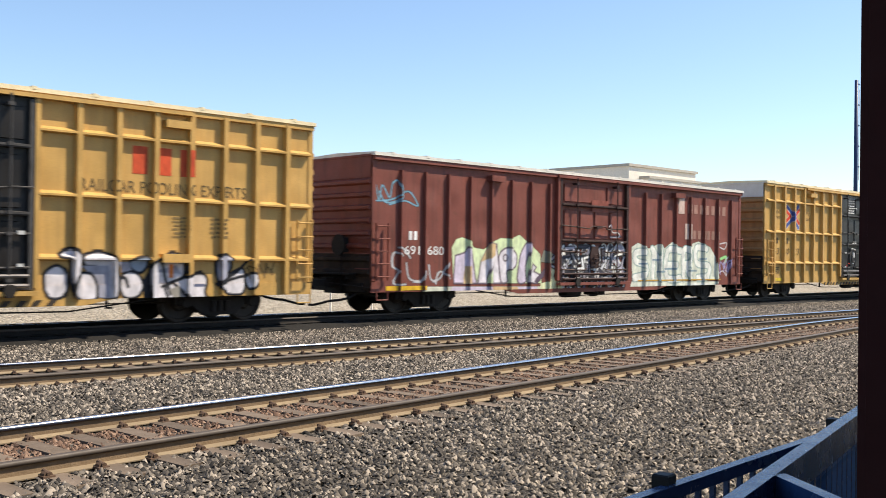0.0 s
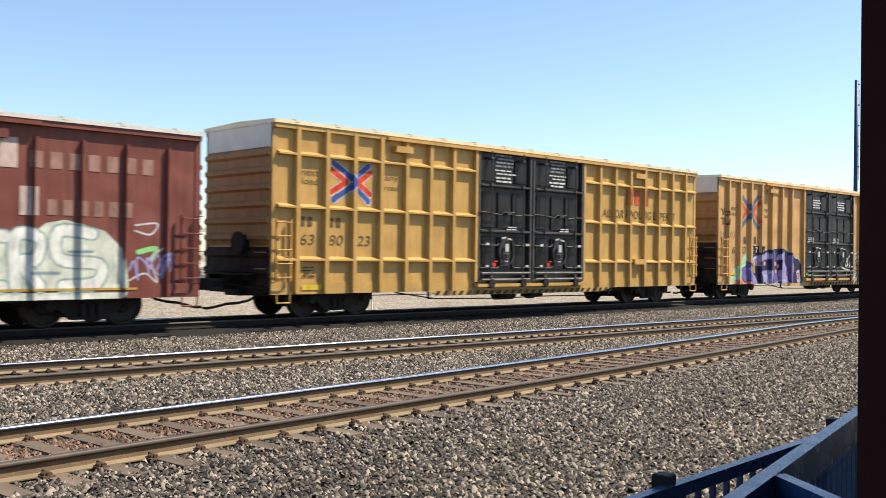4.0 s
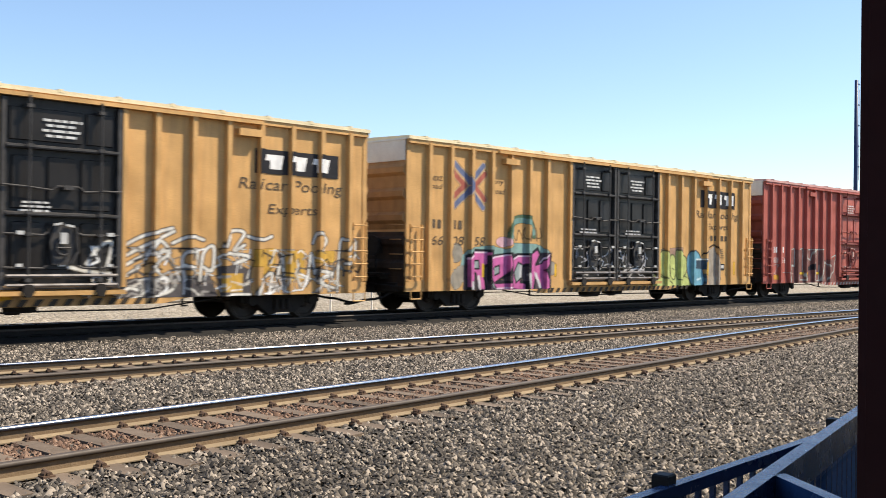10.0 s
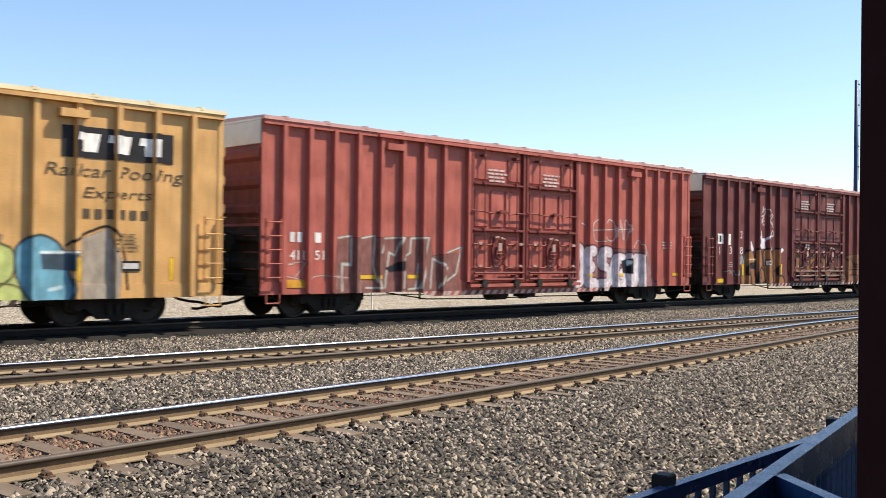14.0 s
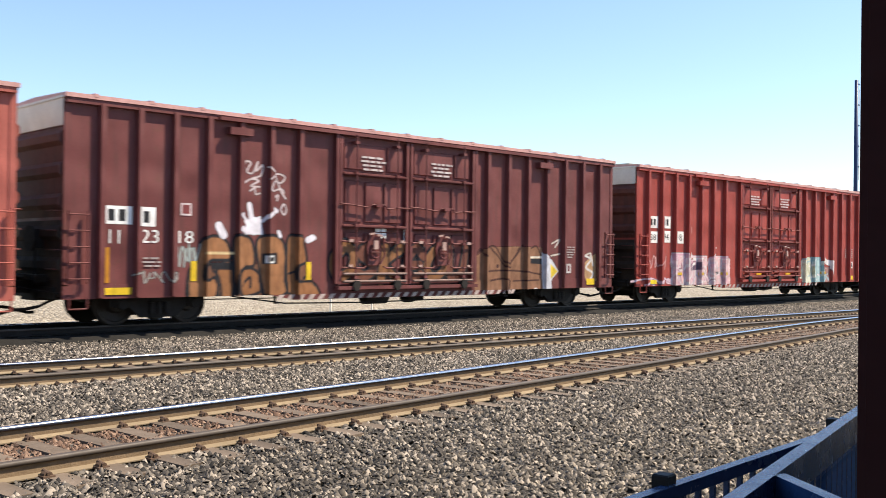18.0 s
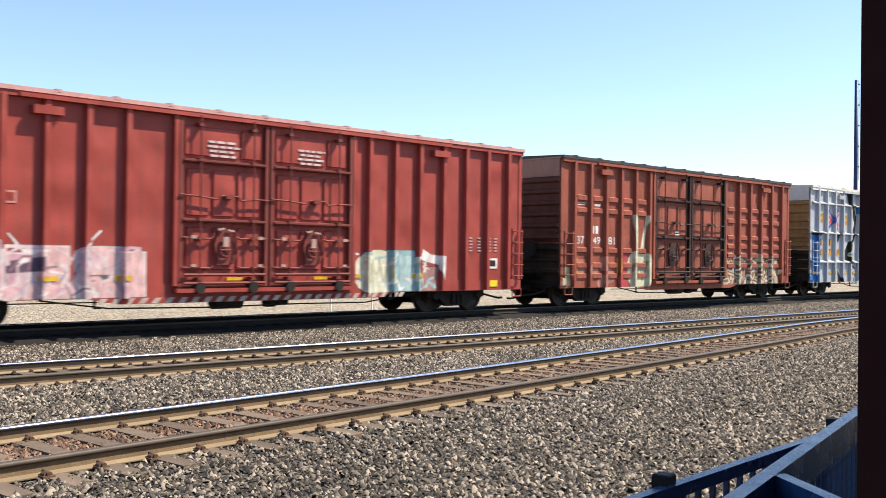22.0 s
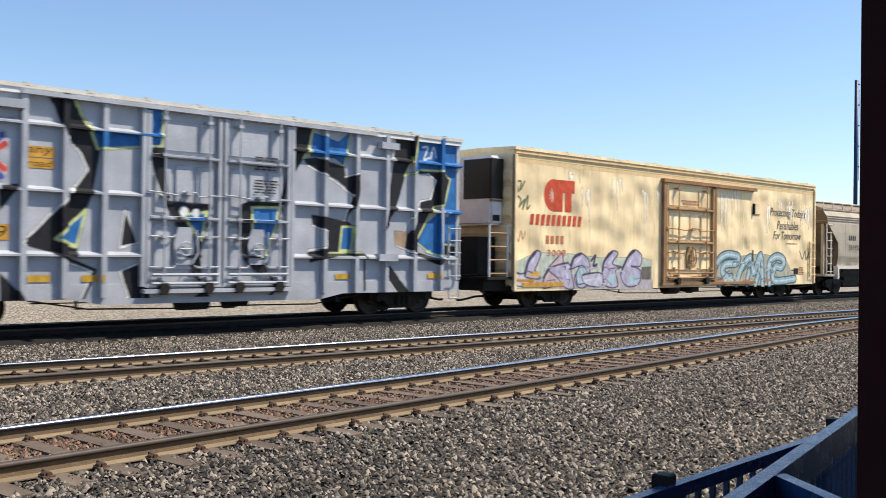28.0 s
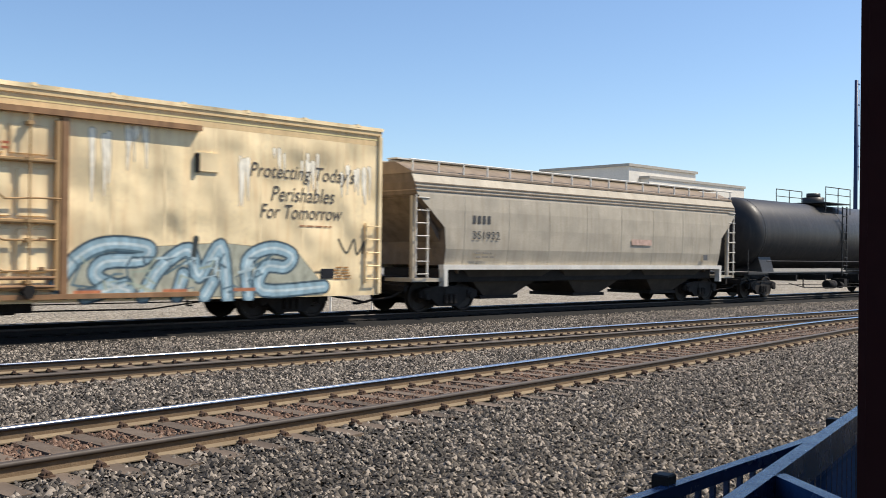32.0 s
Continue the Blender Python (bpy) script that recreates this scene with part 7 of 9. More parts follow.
c.rect(2.65, 2.92, 2.44, 2.72, (0.6, 0.5, 0.5))
c.rect(2.69, 2.88, 2.48, 2.68, (0.2, 0.05, 0.05))
door_print(c, DOUBLE, 3.75, (0.7, 0.6, 0.58))
c.rect(9.25, 9.42, 1.9, 2.3, W_)
for k in range(4):
    c.rect(8.25 + 0.2 * (k % 2), 8.42 + 0.2 * (k % 2), 2.05 + 0.17 * (k // 2), 2.19 + 0.17 * (k // 2), W_)
c.rect(12.0, 12.12, 1.9, 2.25, W_)
for u in (2.92, 6.1, 11.95):
    c.rect(u, u + 0.14, 0.97, 1.42, (0.75, 0.5, 0.03))
c.rect(0.85, 1.0, 0.95, 1.7, (0.5, 0.22, 0.02))
c.rect(0.9, 1.5, 0.7, 0.85, (0.75, 0.5, 0.03))
c.rect(17.3, 17.7, 0.72, 0.92, (0.75, 0.5, 0.03))
c.rect(16.1, 16.5, 1.1, 1.4, (0.55, 0.5, 0.48))
c.rect(16.17, 16.43, 1.16, 1.34, (0.15, 0.04, 0.04))
c.small_print(16.1, 16.7, 1.55, 1.95, 5, (0.55, 0.45, 0.42), 7)
c.small_print(1.75, 2.2, 1.25, 1.5, 3, (0.5, 0.42, 0.4), 8)
hazard(c, 5.2, 13.6, 0.50, 0.62, (0.5, 0.4, 0.36))
c.build("lettering", car_g, "white boxed company marks, numbers and yellow reflectors")
c.fill([(2.88, 0.52), (2.96, 1.33), (6.17, 1.43), (6.3, 0.94), (6.5, 0.5)], (0.2, 0.09, 0.05))
letter(c, [(3.64, 0.57), (3.58, 1.24), (3.95, 1.42), (3.99, 0.61)], (0.30, 0.13, 0.055), K_, 0.06)
letter(c, [(2.85, 0.56), (2.87, 1.19), (3.06, 1.42), (3.16, 1.83), (3.36, 1.98), (3.67, 1.97), (3.89, 1.79), (3.94, 1.49), (3.63, 1.46), (3.32, 1.42), (3.27, 1.01), (3.53, 1.05), (3.61, 0.78), (3.44, 0.5)], (0.34, 0.155, 0.07), K_, 0.07)
letter(c, [(4.07, 0.65), (4.02, 1.89), (4.26, 2.01), (4.48, 1.94), (4.59, 1.61), (4.56, 1.33), (4.22, 1.24)], (0.34, 0.155, 0.07), K_, 0.07)
letter(c, [(4.17, 1.21), (4.49, 1.28), (4.75, 1.09), (4.79, 0.76), (4.56, 0.63), (4.18, 0.65)], (0.30, 0.13, 0.055), K_, 0.07)
letter(c, [(4.84, 0.64), (4.73, 1.24), (4.65, 1.9), (4.99, 2.04), (5.33, 1.96), (5.47, 1.62), (5.52, 0.68)], (0.34, 0.155, 0.07), K_, 0.07)
letter(c, [(5.53, 0.67), (5.51, 1.92), (5.8, 2.05), (6.01, 1.93), (6.12, 1.43), (5.81, 1.33), (5.82, 0.94), (6.18, 1.04), (6.49, 0.56)], (0.30, 0.13, 0.055), K_, 0.07)
c.fill([(3.32, 1.41), (4.01, 1.41), (3.98, 1.23), (3.37, 1.24)], K_)
c.fill([(4.79, 1.62), (5.23, 1.65), (5.24, 1.37), (4.8, 1.37)], K_)
c.fill([(4.89, 1.57), (5.14, 1.58), (5.14, 1.4), (4.89, 1.39)], W_)
c.fill([(4.95, 1.53), (5.06, 1.54), (5.06, 1.44), (4.95, 1.43)], K_)
c.stroke([(3.29, 1.62), (4.02, 1.62)], 0.05, (0.7, 0.55, 0.3))
c.stroke(smooth_line([(3.45, 1.24), (3.64, 1.05), (3.7, 0.64)]), 0.06, K_)
c.stroke(smooth_line([(4.23, 0.86), (4.47, 1.05), (4.47, 0.81)]), 0.06, K_)
c.stroke(smooth_line([(5.58, 1.14), (5.76, 1.19)]), 0.06, K_)
c.stroke(smooth_line([(5.82, 0.94), (6.24, 0.94)]), 0.06, K_)
c.blob(4.56, 2.25, 0.22, 0.22, (0.72, 0.69, 0.74))
c.fill([(4.34, 2.04), (4.37, 2.37), (4.75, 2.5), (4.83, 2.05)], (0.72, 0.69, 0.74))
c.stroke([(4.5, 2.37), (4.43, 2.75)], 0.14, (0.72, 0.69, 0.74))
c.stroke([(4.39, 2.32), (4.21, 2.5)], 0.12, (0.72, 0.69, 0.74))
c.stroke([(4.34, 2.13), (4.23, 2.17)], 0.16, (0.72, 0.69, 0.74))
c.stroke([(4.81, 2.38), (5.15, 2.66)], 0.09, (0.72, 0.69, 0.74))
c.stroke([(5.1, 2.68), (5.19, 2.63)], 0.12, (0.72, 0.69, 0.74))
c.stroke([(3.62, 2.23), (3.75, 2.02)], 0.2, (0.72, 0.69, 0.74))
c.stroke([(5.26, 2.13), (5.31, 2.03)], 0.1, (0.72, 0.69, 0.74))
c.stroke([(6.16, 1.95), (6.3, 2.01)], 0.17, (0.72, 0.69, 0.74))
c.stroke(smooth_line([(4.24, 3.58), (4.32, 3.77), (4.45, 3.74), (4.35, 3.54), (4.51, 3.51), (4.65, 3.78), (4.6, 3.56), (4.79, 3.72), (4.74, 3.47), (4.51, 3.39)]), 0.045, (0.6, 0.5, 0.5))
c.stroke(smooth_line([(4.27, 3.25), (4.46, 3.36), (4.68, 3.33), (4.46, 3.2), (4.71, 3.19)]), 0.045, (0.6, 0.5, 0.5))
c.stroke(smooth_line([(4.44, 3.08), (4.57, 3.15), (4.6, 3.01), (4.72, 3.04)]), 0.045, (0.6, 0.5, 0.5))
c.stroke(smooth_line([(4.96, 3.39), (5.19, 3.53), (5.42, 3.47), (5.31, 3.32), (5.08, 3.35), (5, 3.11), (5.31, 3.17), (5.4, 3.08)]), 0.045, (0.6, 0.5, 0.5))
c.stroke(smooth_line([(5.09, 2.92), (5.23, 3.02), (5.2, 2.88)]), 0.045, (0.6, 0.5, 0.5))
c.stroke(smooth_line([(4.93, 3.68), (5.13, 3.5), (5.31, 3.12), (5.46, 2.94)]), 0.045, (0.6, 0.5, 0.5))
c.stroke(smooth_line([(5.32, 2.69), (5.4, 2.81), (5.48, 2.67), (5.41, 2.55), (5.32, 2.66)]), 0.045, (0.6, 0.5, 0.5))
piece(c, 6.8, 11.7, 0.95, 1.85, [5, 0, 4, 2, 5, 6], [(0.24, 0.11, 0.05), (0.16, 0.06, 0.04)], K_, 0.34, 0.06, 26)
c.fill([(12.07, 0.53), (12.06, 1.57), (12.54, 1.86), (13.73, 1.91), (15.08, 1.9), (15.2, 0.6)], (0.26, 0.13, 0.075))
c.stroke(smooth_line([(12.06, 1.57), (12.3, 1.8), (12.5, 1.63)]), 0.05, (0.06, 0.025, 0.02))
c.stroke(smooth_line([(12.54, 1.86), (12.96, 1.87), (13.43, 1.41), (13.87, 1.64), (14.17, 1.94)]), 0.05, (0.06, 0.025, 0.02))
c.stroke(smooth_line([(12.71, 1.86), (13.05, 1.64), (13.44, 1.29), (13.74, 1.53), (14.04, 1.88)]), 0.05, (0.06, 0.025, 0.02))
c.stroke(smooth_line([(14.49, 1.83), (14.81, 1.92), (15.04, 1.65)]), 0.05, (0.06, 0.025, 0.02))
c.stroke(smooth_line([(12.55, 1.18), (13.4, 1.2), (14.18, 1.17), (15, 1.08)]), 0.05, (0.06, 0.025, 0.02))
c.stroke(smooth_line([(12.64, 0.89), (13.4, 0.94), (13.41, 0.6)]), 0.05, (0.06, 0.025, 0.02))
c.stroke(smooth_line([(13.75, 0.88), (14.92, 0.9)]), 0.05, (0.06, 0.025, 0.02))
c.blob(13.05, 1.33, 0.06, 0.06, (0.05, 0.02, 0.02))
c.fill([(14.54, 1.56), (15.32, 1.57), (15.33, 1.38), (14.54, 1.41)], K_)
c.stroke([(14.55, 1.6), (15.32, 1.62)], 0.06, (0.7, 0.62, 0.5))
c.fill([(15.11, 0.5), (15.07, 1.78), (15.23, 1.66), (15.56, 1.54), (15.9, 1.17), (15.52, 0.87), (15.58, 0.5)], (0.58, 0.58, 0.62))
c.fill([(15.49, 1.41), (15.85, 1.17), (15.52, 0.93)], (0.72, 0.52, 0.05))
c.blob(14.78, 0.53, 0.12, 0.12, (0.66, 0.62, 0.62))
c.stroke(smooth_line([(17.18, 1.67), (17.54, 1.74), (17.29, 1.29), (17.71, 1.42), (17.35, 0.98), (17.77, 0.91)]), 0.06, (0.55, 0.48, 0.42))
c.stroke(smooth_line([(15.55, 2.02), (15.93, 2.15), (15.7, 1.9)]), 0.06, (0.55, 0.48, 0.42))
c.stroke(smooth_line([(15.51, 1.66), (15.94, 1.72)]), 0.06, (0.55, 0.48, 0.42))
c.fill([(17.14, 1.42), (17.8, 1.77), (17.82, 0.84), (17.25, 0.85)], (0.42, 0.25, 0.13))
c.stroke(smooth_line([(17.24, 1.67), (17.55, 1.55), (17.29, 1.29), (17.66, 1.1), (17.46, 0.85)]), 0.07, (0.58, 0.55, 0.52))
c.stroke(smooth_line([(17.55, 1.68), (17.66, 1.36)]), 0.07, (0.58, 0.55, 0.52))
scribble(c, 2.6, 3.1, 1.3, 1.8, (0.35, 0.4, 0.38), 0.04, 66)
scribble(c, 1.6, 2.6, 0.95, 1.2, (0.3, 0.28, 0.26), 0.04, 67)
c.build("graffiti", car_g, "brown rounded graffiti with black outlines and a white ghost shape")

rH = steps(0.64, 5.85, 7) + steps(12.54, 17.9, 7)
c = Canvas(rH, (), DOUBLE)
c.soft = False
for a, b, z0, z1, s_ in ((0.72, 1.33, 2.68, 3.1, ""), (1.54, 2.13, 2.69, 3.12, ""), (0.7, 1.31, 2.15, 2.56, "88"), (1.54, 2.11, 2.18, 2.6, "94"), (2.37, 2.99, 2.16, 2.6, "98")):
    c.rect(a, b, z0, z1, (0.78, 0.74, 0.7))
    if s_:
        c.text(s_, a + 0.13, b - 0.1, z0 + 0.1, z1 - 0.1, K_)
    else:
        c.letter_bars(2, a + 0.14, b - 0.07, z0 + 0.1, z1 - 0.1, K_)
c.rect(3.3, 3.55, 2.55, 2.8, (0.5, 0.25, 0.22))
c.rect(3.34, 3.51, 2.59, 2.76, (0.3, 0.05, 0.04))
door_print(c, DOUBLE, 3.75, (0.75, 0.62, 0.6))
for a, b in DOUBLE:
    m = (a + b) / 2
    c.rect(m - 0.1, m + 0.06, 1.35, 1.7, (0.7, 0.55, 0.52))
    c.rect(m + 0.1, m + 0.5, 0.98, 1.06, YB)
c.rect(0.75, 1.25, 0.7, 0.84, (0.8, 0.6, 0.03))
c.rect(17.1, 17.5, 0.72, 0.9, (0.8, 0.6, 0.03))
c.rect(17.1, 17.5, 1.25, 1.55, (0.75, 0.68, 0.66))
c.rect(17.17, 17.43, 1.31, 1.49, K_)
for k in range(4):
    c.small_print(16.3 + 0.35 * k, 16.45 + 0.35 * k, 1.7, 2.15, 5, (0.62, 0.42, 0.4), k)
for u in (2.5, 4.0, 5.6, 11.9, 14.1):
    c.rect(u, u + 0.4, 1.0, 1.1, (0.62, 0.38, 0.04))
hazard(c, 5.2, 13.6, 0.50, 0.62, (0.5, 0.4, 0.36))
c.build("lettering", car_h, "white boxed marks and numbers with yellow reflectors")
PK, PK2, WT = (0.66, 0.42, 0.42), (0.6, 0.36, 0.42), (0.75, 0.7, 0.68)
scribble(c, 0.7, 1.9, 1.2, 1.7, (0.6, 0.3, 0.28), 0.05, 71, 6)
scribble(c, 0.2, 6.0, 0.66, 0.9, (0.62, 0.45, 0.5), 0.06, 72, 14)
for a, b, z in ((2.25, 3.2, 1.8), (3.4, 4.0, 1.55), (3.75, 4.6, 1.7), (4.75, 5.35, 1.6), (5.05, 5.75, 1.7), (5.75, 6.3, 1.6)):
    c.rect(a - 0.03, b + 0.03, 0.64, z + 0.03, WT)
    c.rect(a, b, 0.64, z, PK if b > 4 else PK2)
piece(c, 2.3, 6.2, 0.7, 1.6, [7, 6, 2, 0, 6], [PK, (0.64, 0.46, 0.48)], (0.62, 0.6, 0.58), 0.3, 0.025, 33, round_=False)
c.fill([(3.35, 1.15), (3.35, 1.4), (4.1, 1.5), (4.1, 1.2)], (0.12, 0.08, 0.12))
c.rect(5.0, 5.5, 0.98, 1.12, (0.14, 0.12, 0.13))
c.stroke([(3.4, 1.95), (3.7, 1.6), (4.2, 1.62)], 0.05, WT)
c.stroke([(5.3, 2.05), (4.9, 1.65)], 0.05, WT)
c.blob(12.9, 1.15, 0.85, 0.6, (0.68, 0.66, 0.5), 16)
c.rect(12.4, 13.4, 0.64, 1.2, (0.66, 0.66, 0.52))
c.fill([(13.3, 0.64), (13.2, 1.75), (14.2, 1.75), (14.4, 0.64)], (0.28, 0.44, 0.46))
c.rect(13.7, 14.1, 0.66, 1.6, (0.4, 0.55, 0.55))
c.fill([(14.3, 1.5), (14.4, 1.85), (14.8, 1.65), (15.3, 1.6), (15.25, 0.9), (15.1, 1.35)], WT)
c.fill([(14.3, 0.64), (14.4, 1.3), (15.1, 1.3), (15.0, 0.64)], (0.36, 0.2, 0.18))
scribble(c, 12.4, 13.4, 0.9, 1.5, (0.5, 0.48, 0.34), 0.05, 73)
wild(c, 2.2, 6.2, 0.68, 1.7, [WT, PK, (0.7, 0.55, 0.56), PK2], 50, 86, None, (0.03, 0.12))
wild(c, 2.3, 6.1, 0.7, 1.5, [(0.3, 0.16, 0.2), (0.5, 0.4, 0.46)], 14, 87, None, (0.03, 0.06))
wild(c, 12.1, 15.2, 0.7, 1.65, [WT, (0.62, 0.64, 0.56), (0.36, 0.5, 0.52)], 22, 88, None, (0.03, 0.1))
c.build("graffiti", car_h, "pale pink block graffiti and a cream and blue painted shape")

rI = steps(0.62, 4.83, 6) + steps(11.0, 14.5, 5)
dI = [(5.1, 7.45), (7.45, 9.9)]
for u in [0.5 * (a + b) for a, b in zip(rI[:5], rI[1:6])] + [10.45] + [0.5 * (a + b) for a, b in zip(rI[6:], rI[7:])]:
    for z in (3.55, 3.15, 1.85, 1.35, 1.0) if u < 5 else (3.55, 3.1, 2.45, 2.1, 1.75, 1.35):
        bm = B()
        prism(bm, [(-PANEL, z - 0.10), (-PANEL - 0.055, z - 0.07), (-PANEL - 0.055, z + 0.07), (-PANEL, z + 0.10)], "x", u - 0.23, u + 0.25)
        part("panel_stiffener", bm, RUSTRED, car_i)
c = Canvas(rI, (), dI)
c.soft = False
for s_, u0, u1, z0, z1 in (("37", 0.85, 1.2, 2.05, 2.3), ("49", 1.68, 2.06, 2.05, 2.3), ("81", 2.52, 2.88, 2.05, 2.3)):
    c.text(s_, u0, u1, z0, z1, W_)
c.letter_bars(2, 1.62, 2.02, 2.4, 2.65, W_)
c.small_print(0.78, 1.3, 3.28, 3.4, 2, (0.7, 0.6, 0.55), 4)
c.rect(1.75, 2.05, 3.3, 3.38, (0.7, 0.6, 0.55))
c.small_print(6.4, 6.8, 2.4, 2.6, 2, W_, 5)
for u in (0.75, 3.0, 10.15):
    c.rect(u, u + 0.12, 1.0, 1.6, (0.62, 0.36, 0.03))
c.build("lettering", car_i, "white number stencils on rusty red")
CRM = (0.66, 0.64, 0.46)
c.blob(4.3, 1.2, 0.72, 0.75, CRM, 18)
c.stroke([(4.1, 1.8), (3.95, 3.05)], 0.24, CRM, 0.12)
c.stroke([(4.45, 1.8), (4.75, 3.05)], 0.24, CRM, 0.12)
c.blob(4.2, 1.3, 0.5, 0.35, (0.6, 0.56, 0.4), 10)
scribble(c, 3.9, 4.7, 0.8, 1.5, (0.2, 0.14, 0.1), 0.03, 81)
c.fill([(3.0, 0.6), (3.2, 1.7), (3.6, 1.75), (3.7, 0.6)], (0.45, 0.08, 0.08))
for u, z in ((2.3, 1.4), (2.6, 1.0), (1.7, 1.2), (2.2, 0.8)):
    c.blob(u, z, 0.3, 0.26, (0.46, 0.2, 0.15), 10)
c.rect(0.7, 1.3, 0.95, 1.55, (0.42, 0.18, 0.12))
piece(c, 10.1, 14.3, 0.66, 1.8, [5, 0, 4, 2, 6, 1], [(0.36, 0.14, 0.1), (0.5, 0.42, 0.28)], (0.58, 0.52, 0.42), 0.2, 0.04, 36)
scribble(c, 9.6, 13.6, 0.62, 0.95, (0.6, 0.56, 0.42), 0.05, 82, 14)
c.blob(13.3, 1.25, 0.12, 0.1, (0.15, 0.5, 0.1))
c.rect(0.12, 0.5, 0.7, 1.3, (0.5, 0.46, 0.3))
wild(c, 10.2, 14.6, 0.66, 1.75, [(0.66, 0.6, 0.45), (0.55, 0.45, 0.3), (0.72, 0.68, 0.56)], 44, 89, (0.14, 0.06, 0.04), (0.04, 0.12))
c.build("graffiti", car_i, "cream rabbit-eared shape and scrawled cream letters")

rJ = steps(0.67, 4.84, 6) + steps(10.6, 14.65, 5)
c = Canvas(rJ, (1.54, 2.84, 4.16), [(5.75, 7.65), (7.65, 9.55)], top=4.92)
BLU, NEON = (0.03, 0.16, 0.42), (0.62, 0.68, 0.3)
c.fill([(0.0, 0.64), (0.0, 2.72), (1.05, 2.72), (0.75, 1.75), (0.95, 0.64)], BLU)
c.stroke([(0.0, 2.78), (1.1, 2.78)], 0.13, K_)
c.stroke([(1.0, 2.68), (0.72, 1.75), (0.95, 0.66)], 0.045, NEON)
c.fill([(13.75, 4.86), (15.4, 4.9), (15.41, 1.94), (14.78, 1.88), (14.76, 3.03), (15.02, 3.77), (14.7, 3.98), (13.92, 3.96), (13.57, 3.83)], BLU)
c.fill([(14.15, 2.48), (14.61, 2.8), (14.66, 1.51), (14.16, 1.69), (13.73, 1.99)], BLU)
c.fill([(10.16, 4.03), (10.27, 4.62), (11.04, 4.46), (11.43, 4.76), (11.27, 3.87), (10.92, 4.05)], BLU)
c.fill([(4.57, 4.13), (5.56, 4.14), (5.75, 4.28), (5.74, 4.73), (6.18, 4.76), (6.18, 3.94), (4.7, 3.75)], BLU)
c.fill([(2.74, 2.89), (3.09, 2.94), (3.03, 2.75), (2.75, 2.38)], K_)
c.fill([(2.77, 1.16), (3.09, 0.85), (3.3, 0.53), (2.78, 0.53)], K_)
c.fill([(3.66, 4.81), (4.16, 4.82), (4.33, 4.48), (4.57, 4.1), (4.76, 3.77), (4.73, 3.53), (4.59, 2.77), (4.48, 2.48), (4.26, 1.49), (3.94, 1.55), (3.16, 1.76), (3.45, 2.02), (4.07, 2.63), (4.49, 3.31), (4.34, 3.62), (4.05, 3.94)], K_)
c.stroke([(4.05, 3.94), (4.34, 3.62), (4.49, 3.31), (4.06, 2.69), (3.45, 2.02), (3.16, 1.76), (3.24, 1.68)], 0.045, W_)
c.stroke([(4.18, 4.82), (4.33, 4.48), (4.57, 4.1), (4.71, 3.75), (6.15, 3.93), (6.18, 4.75)], 0.055, NEON)
letter(c, [(3.85, 1.85), (4.48, 2.49), (4.28, 1.71)], BLU, NEON, 0.06, False)
c.fill([(5.76, 3.87), (6.22, 3.91), (6.32, 2.74), (7.36, 2.72), (7.32, 2.52), (6.71, 2.49), (6.52, 2.3), (6.17, 2.73), (5.93, 3.38)], K_)
c.stroke([(5.79, 3.86), (5.93, 3.38), (6.34, 2.34)], 0.04, W_)
c.fill([(6.5, 2.28), (7.31, 2.28), (7.16, 1.83), (7.13, 1.51), (7.17, 1.14), (6.94, 1.2), (6.59, 1.82)], K_)
letter(c, [(6.65, 2.45), (7.27, 2.53), (7.16, 1.88)], BLU, NEON, 0.06, False)
c.blob(6.7, 2.53, 0.11, 0.11, W_)
c.blob(7.01, 2.5, 0.1, 0.1, W_)
c.stroke([(6.94, 1.2), (7.34, 0.72), (7.02, 0.51)], 0.07, K_)
letter(c, [(5.22, 1.7), (5.33, 2.54), (5.64, 1.79)], K_, W_, 0.035, False)
letter(c, [(5.23, 1.2), (5.73, 1.4), (5.97, 0.54), (5.94, 0.5), (5.12, 0.5), (5.42, 0.64)], K_, W_, 0.045, False)
c.stroke([(3.8, 1.59), (4.21, 1.41), (4.69, 1.21), (4.37, 0.5)], 0.07, K_)
c.stroke([(4.14, 1.37), (4.62, 1.18), (4.32, 0.5)], 0.045, W_)
c.fill([(7.26, 0.79), (7.43, 0.5), (6.8, 0.5)], K_)
c.fill([(9.78, 4.76), (10.29, 4.86), (10.12, 4.24), (9.96, 3.96), (9.48, 3.26), (9.35, 2.78), (9.24, 2.84), (9.4, 3.32), (9.59, 4.19)], K_)
c.stroke([(10.29, 4.85), (10.12, 4.24), (9.96, 3.96), (10.24, 3.99), (11.24, 3.86), (11.45, 4.76)], 0.05, NEON)
c.fill([(9.96, 3.96), (10.33, 4.02), (11.23, 3.86), (11.28, 3.59), (11.79, 3.75), (11.71, 3.32), (11.57, 2.82), (11.38, 2.6), (11.3, 2.31), (11.21, 2.31), (11.52, 3.17), (11.02, 3.49), (10.08, 3.8)], K_)
c.stroke([(10.08, 3.8), (10.89, 3.48), (11.52, 3.15), (11.23, 2.38)], 0.045, W_)
c.stroke([(11.28, 3.59), (11.79, 3.74)], 0.04, W_)
c.fill([(10.23, 2.59), (11.38, 2.45), (11.56, 2.33), (11.5, 1.69), (10.2, 1.4), (10.12, 1.7), (10.62, 1.78), (10.73, 2.17), (10.27, 2.33)], K_)
c.stroke([(10.25, 2.32), (10.73, 2.16), (10.63, 1.77), (10.13, 1.7)], 0.045, W_)
letter(c, [(11.19, 2.31), (11.55, 2.32), (11.49, 1.7), (11.12, 1.71)], BLU, NEON, 0.06, False)
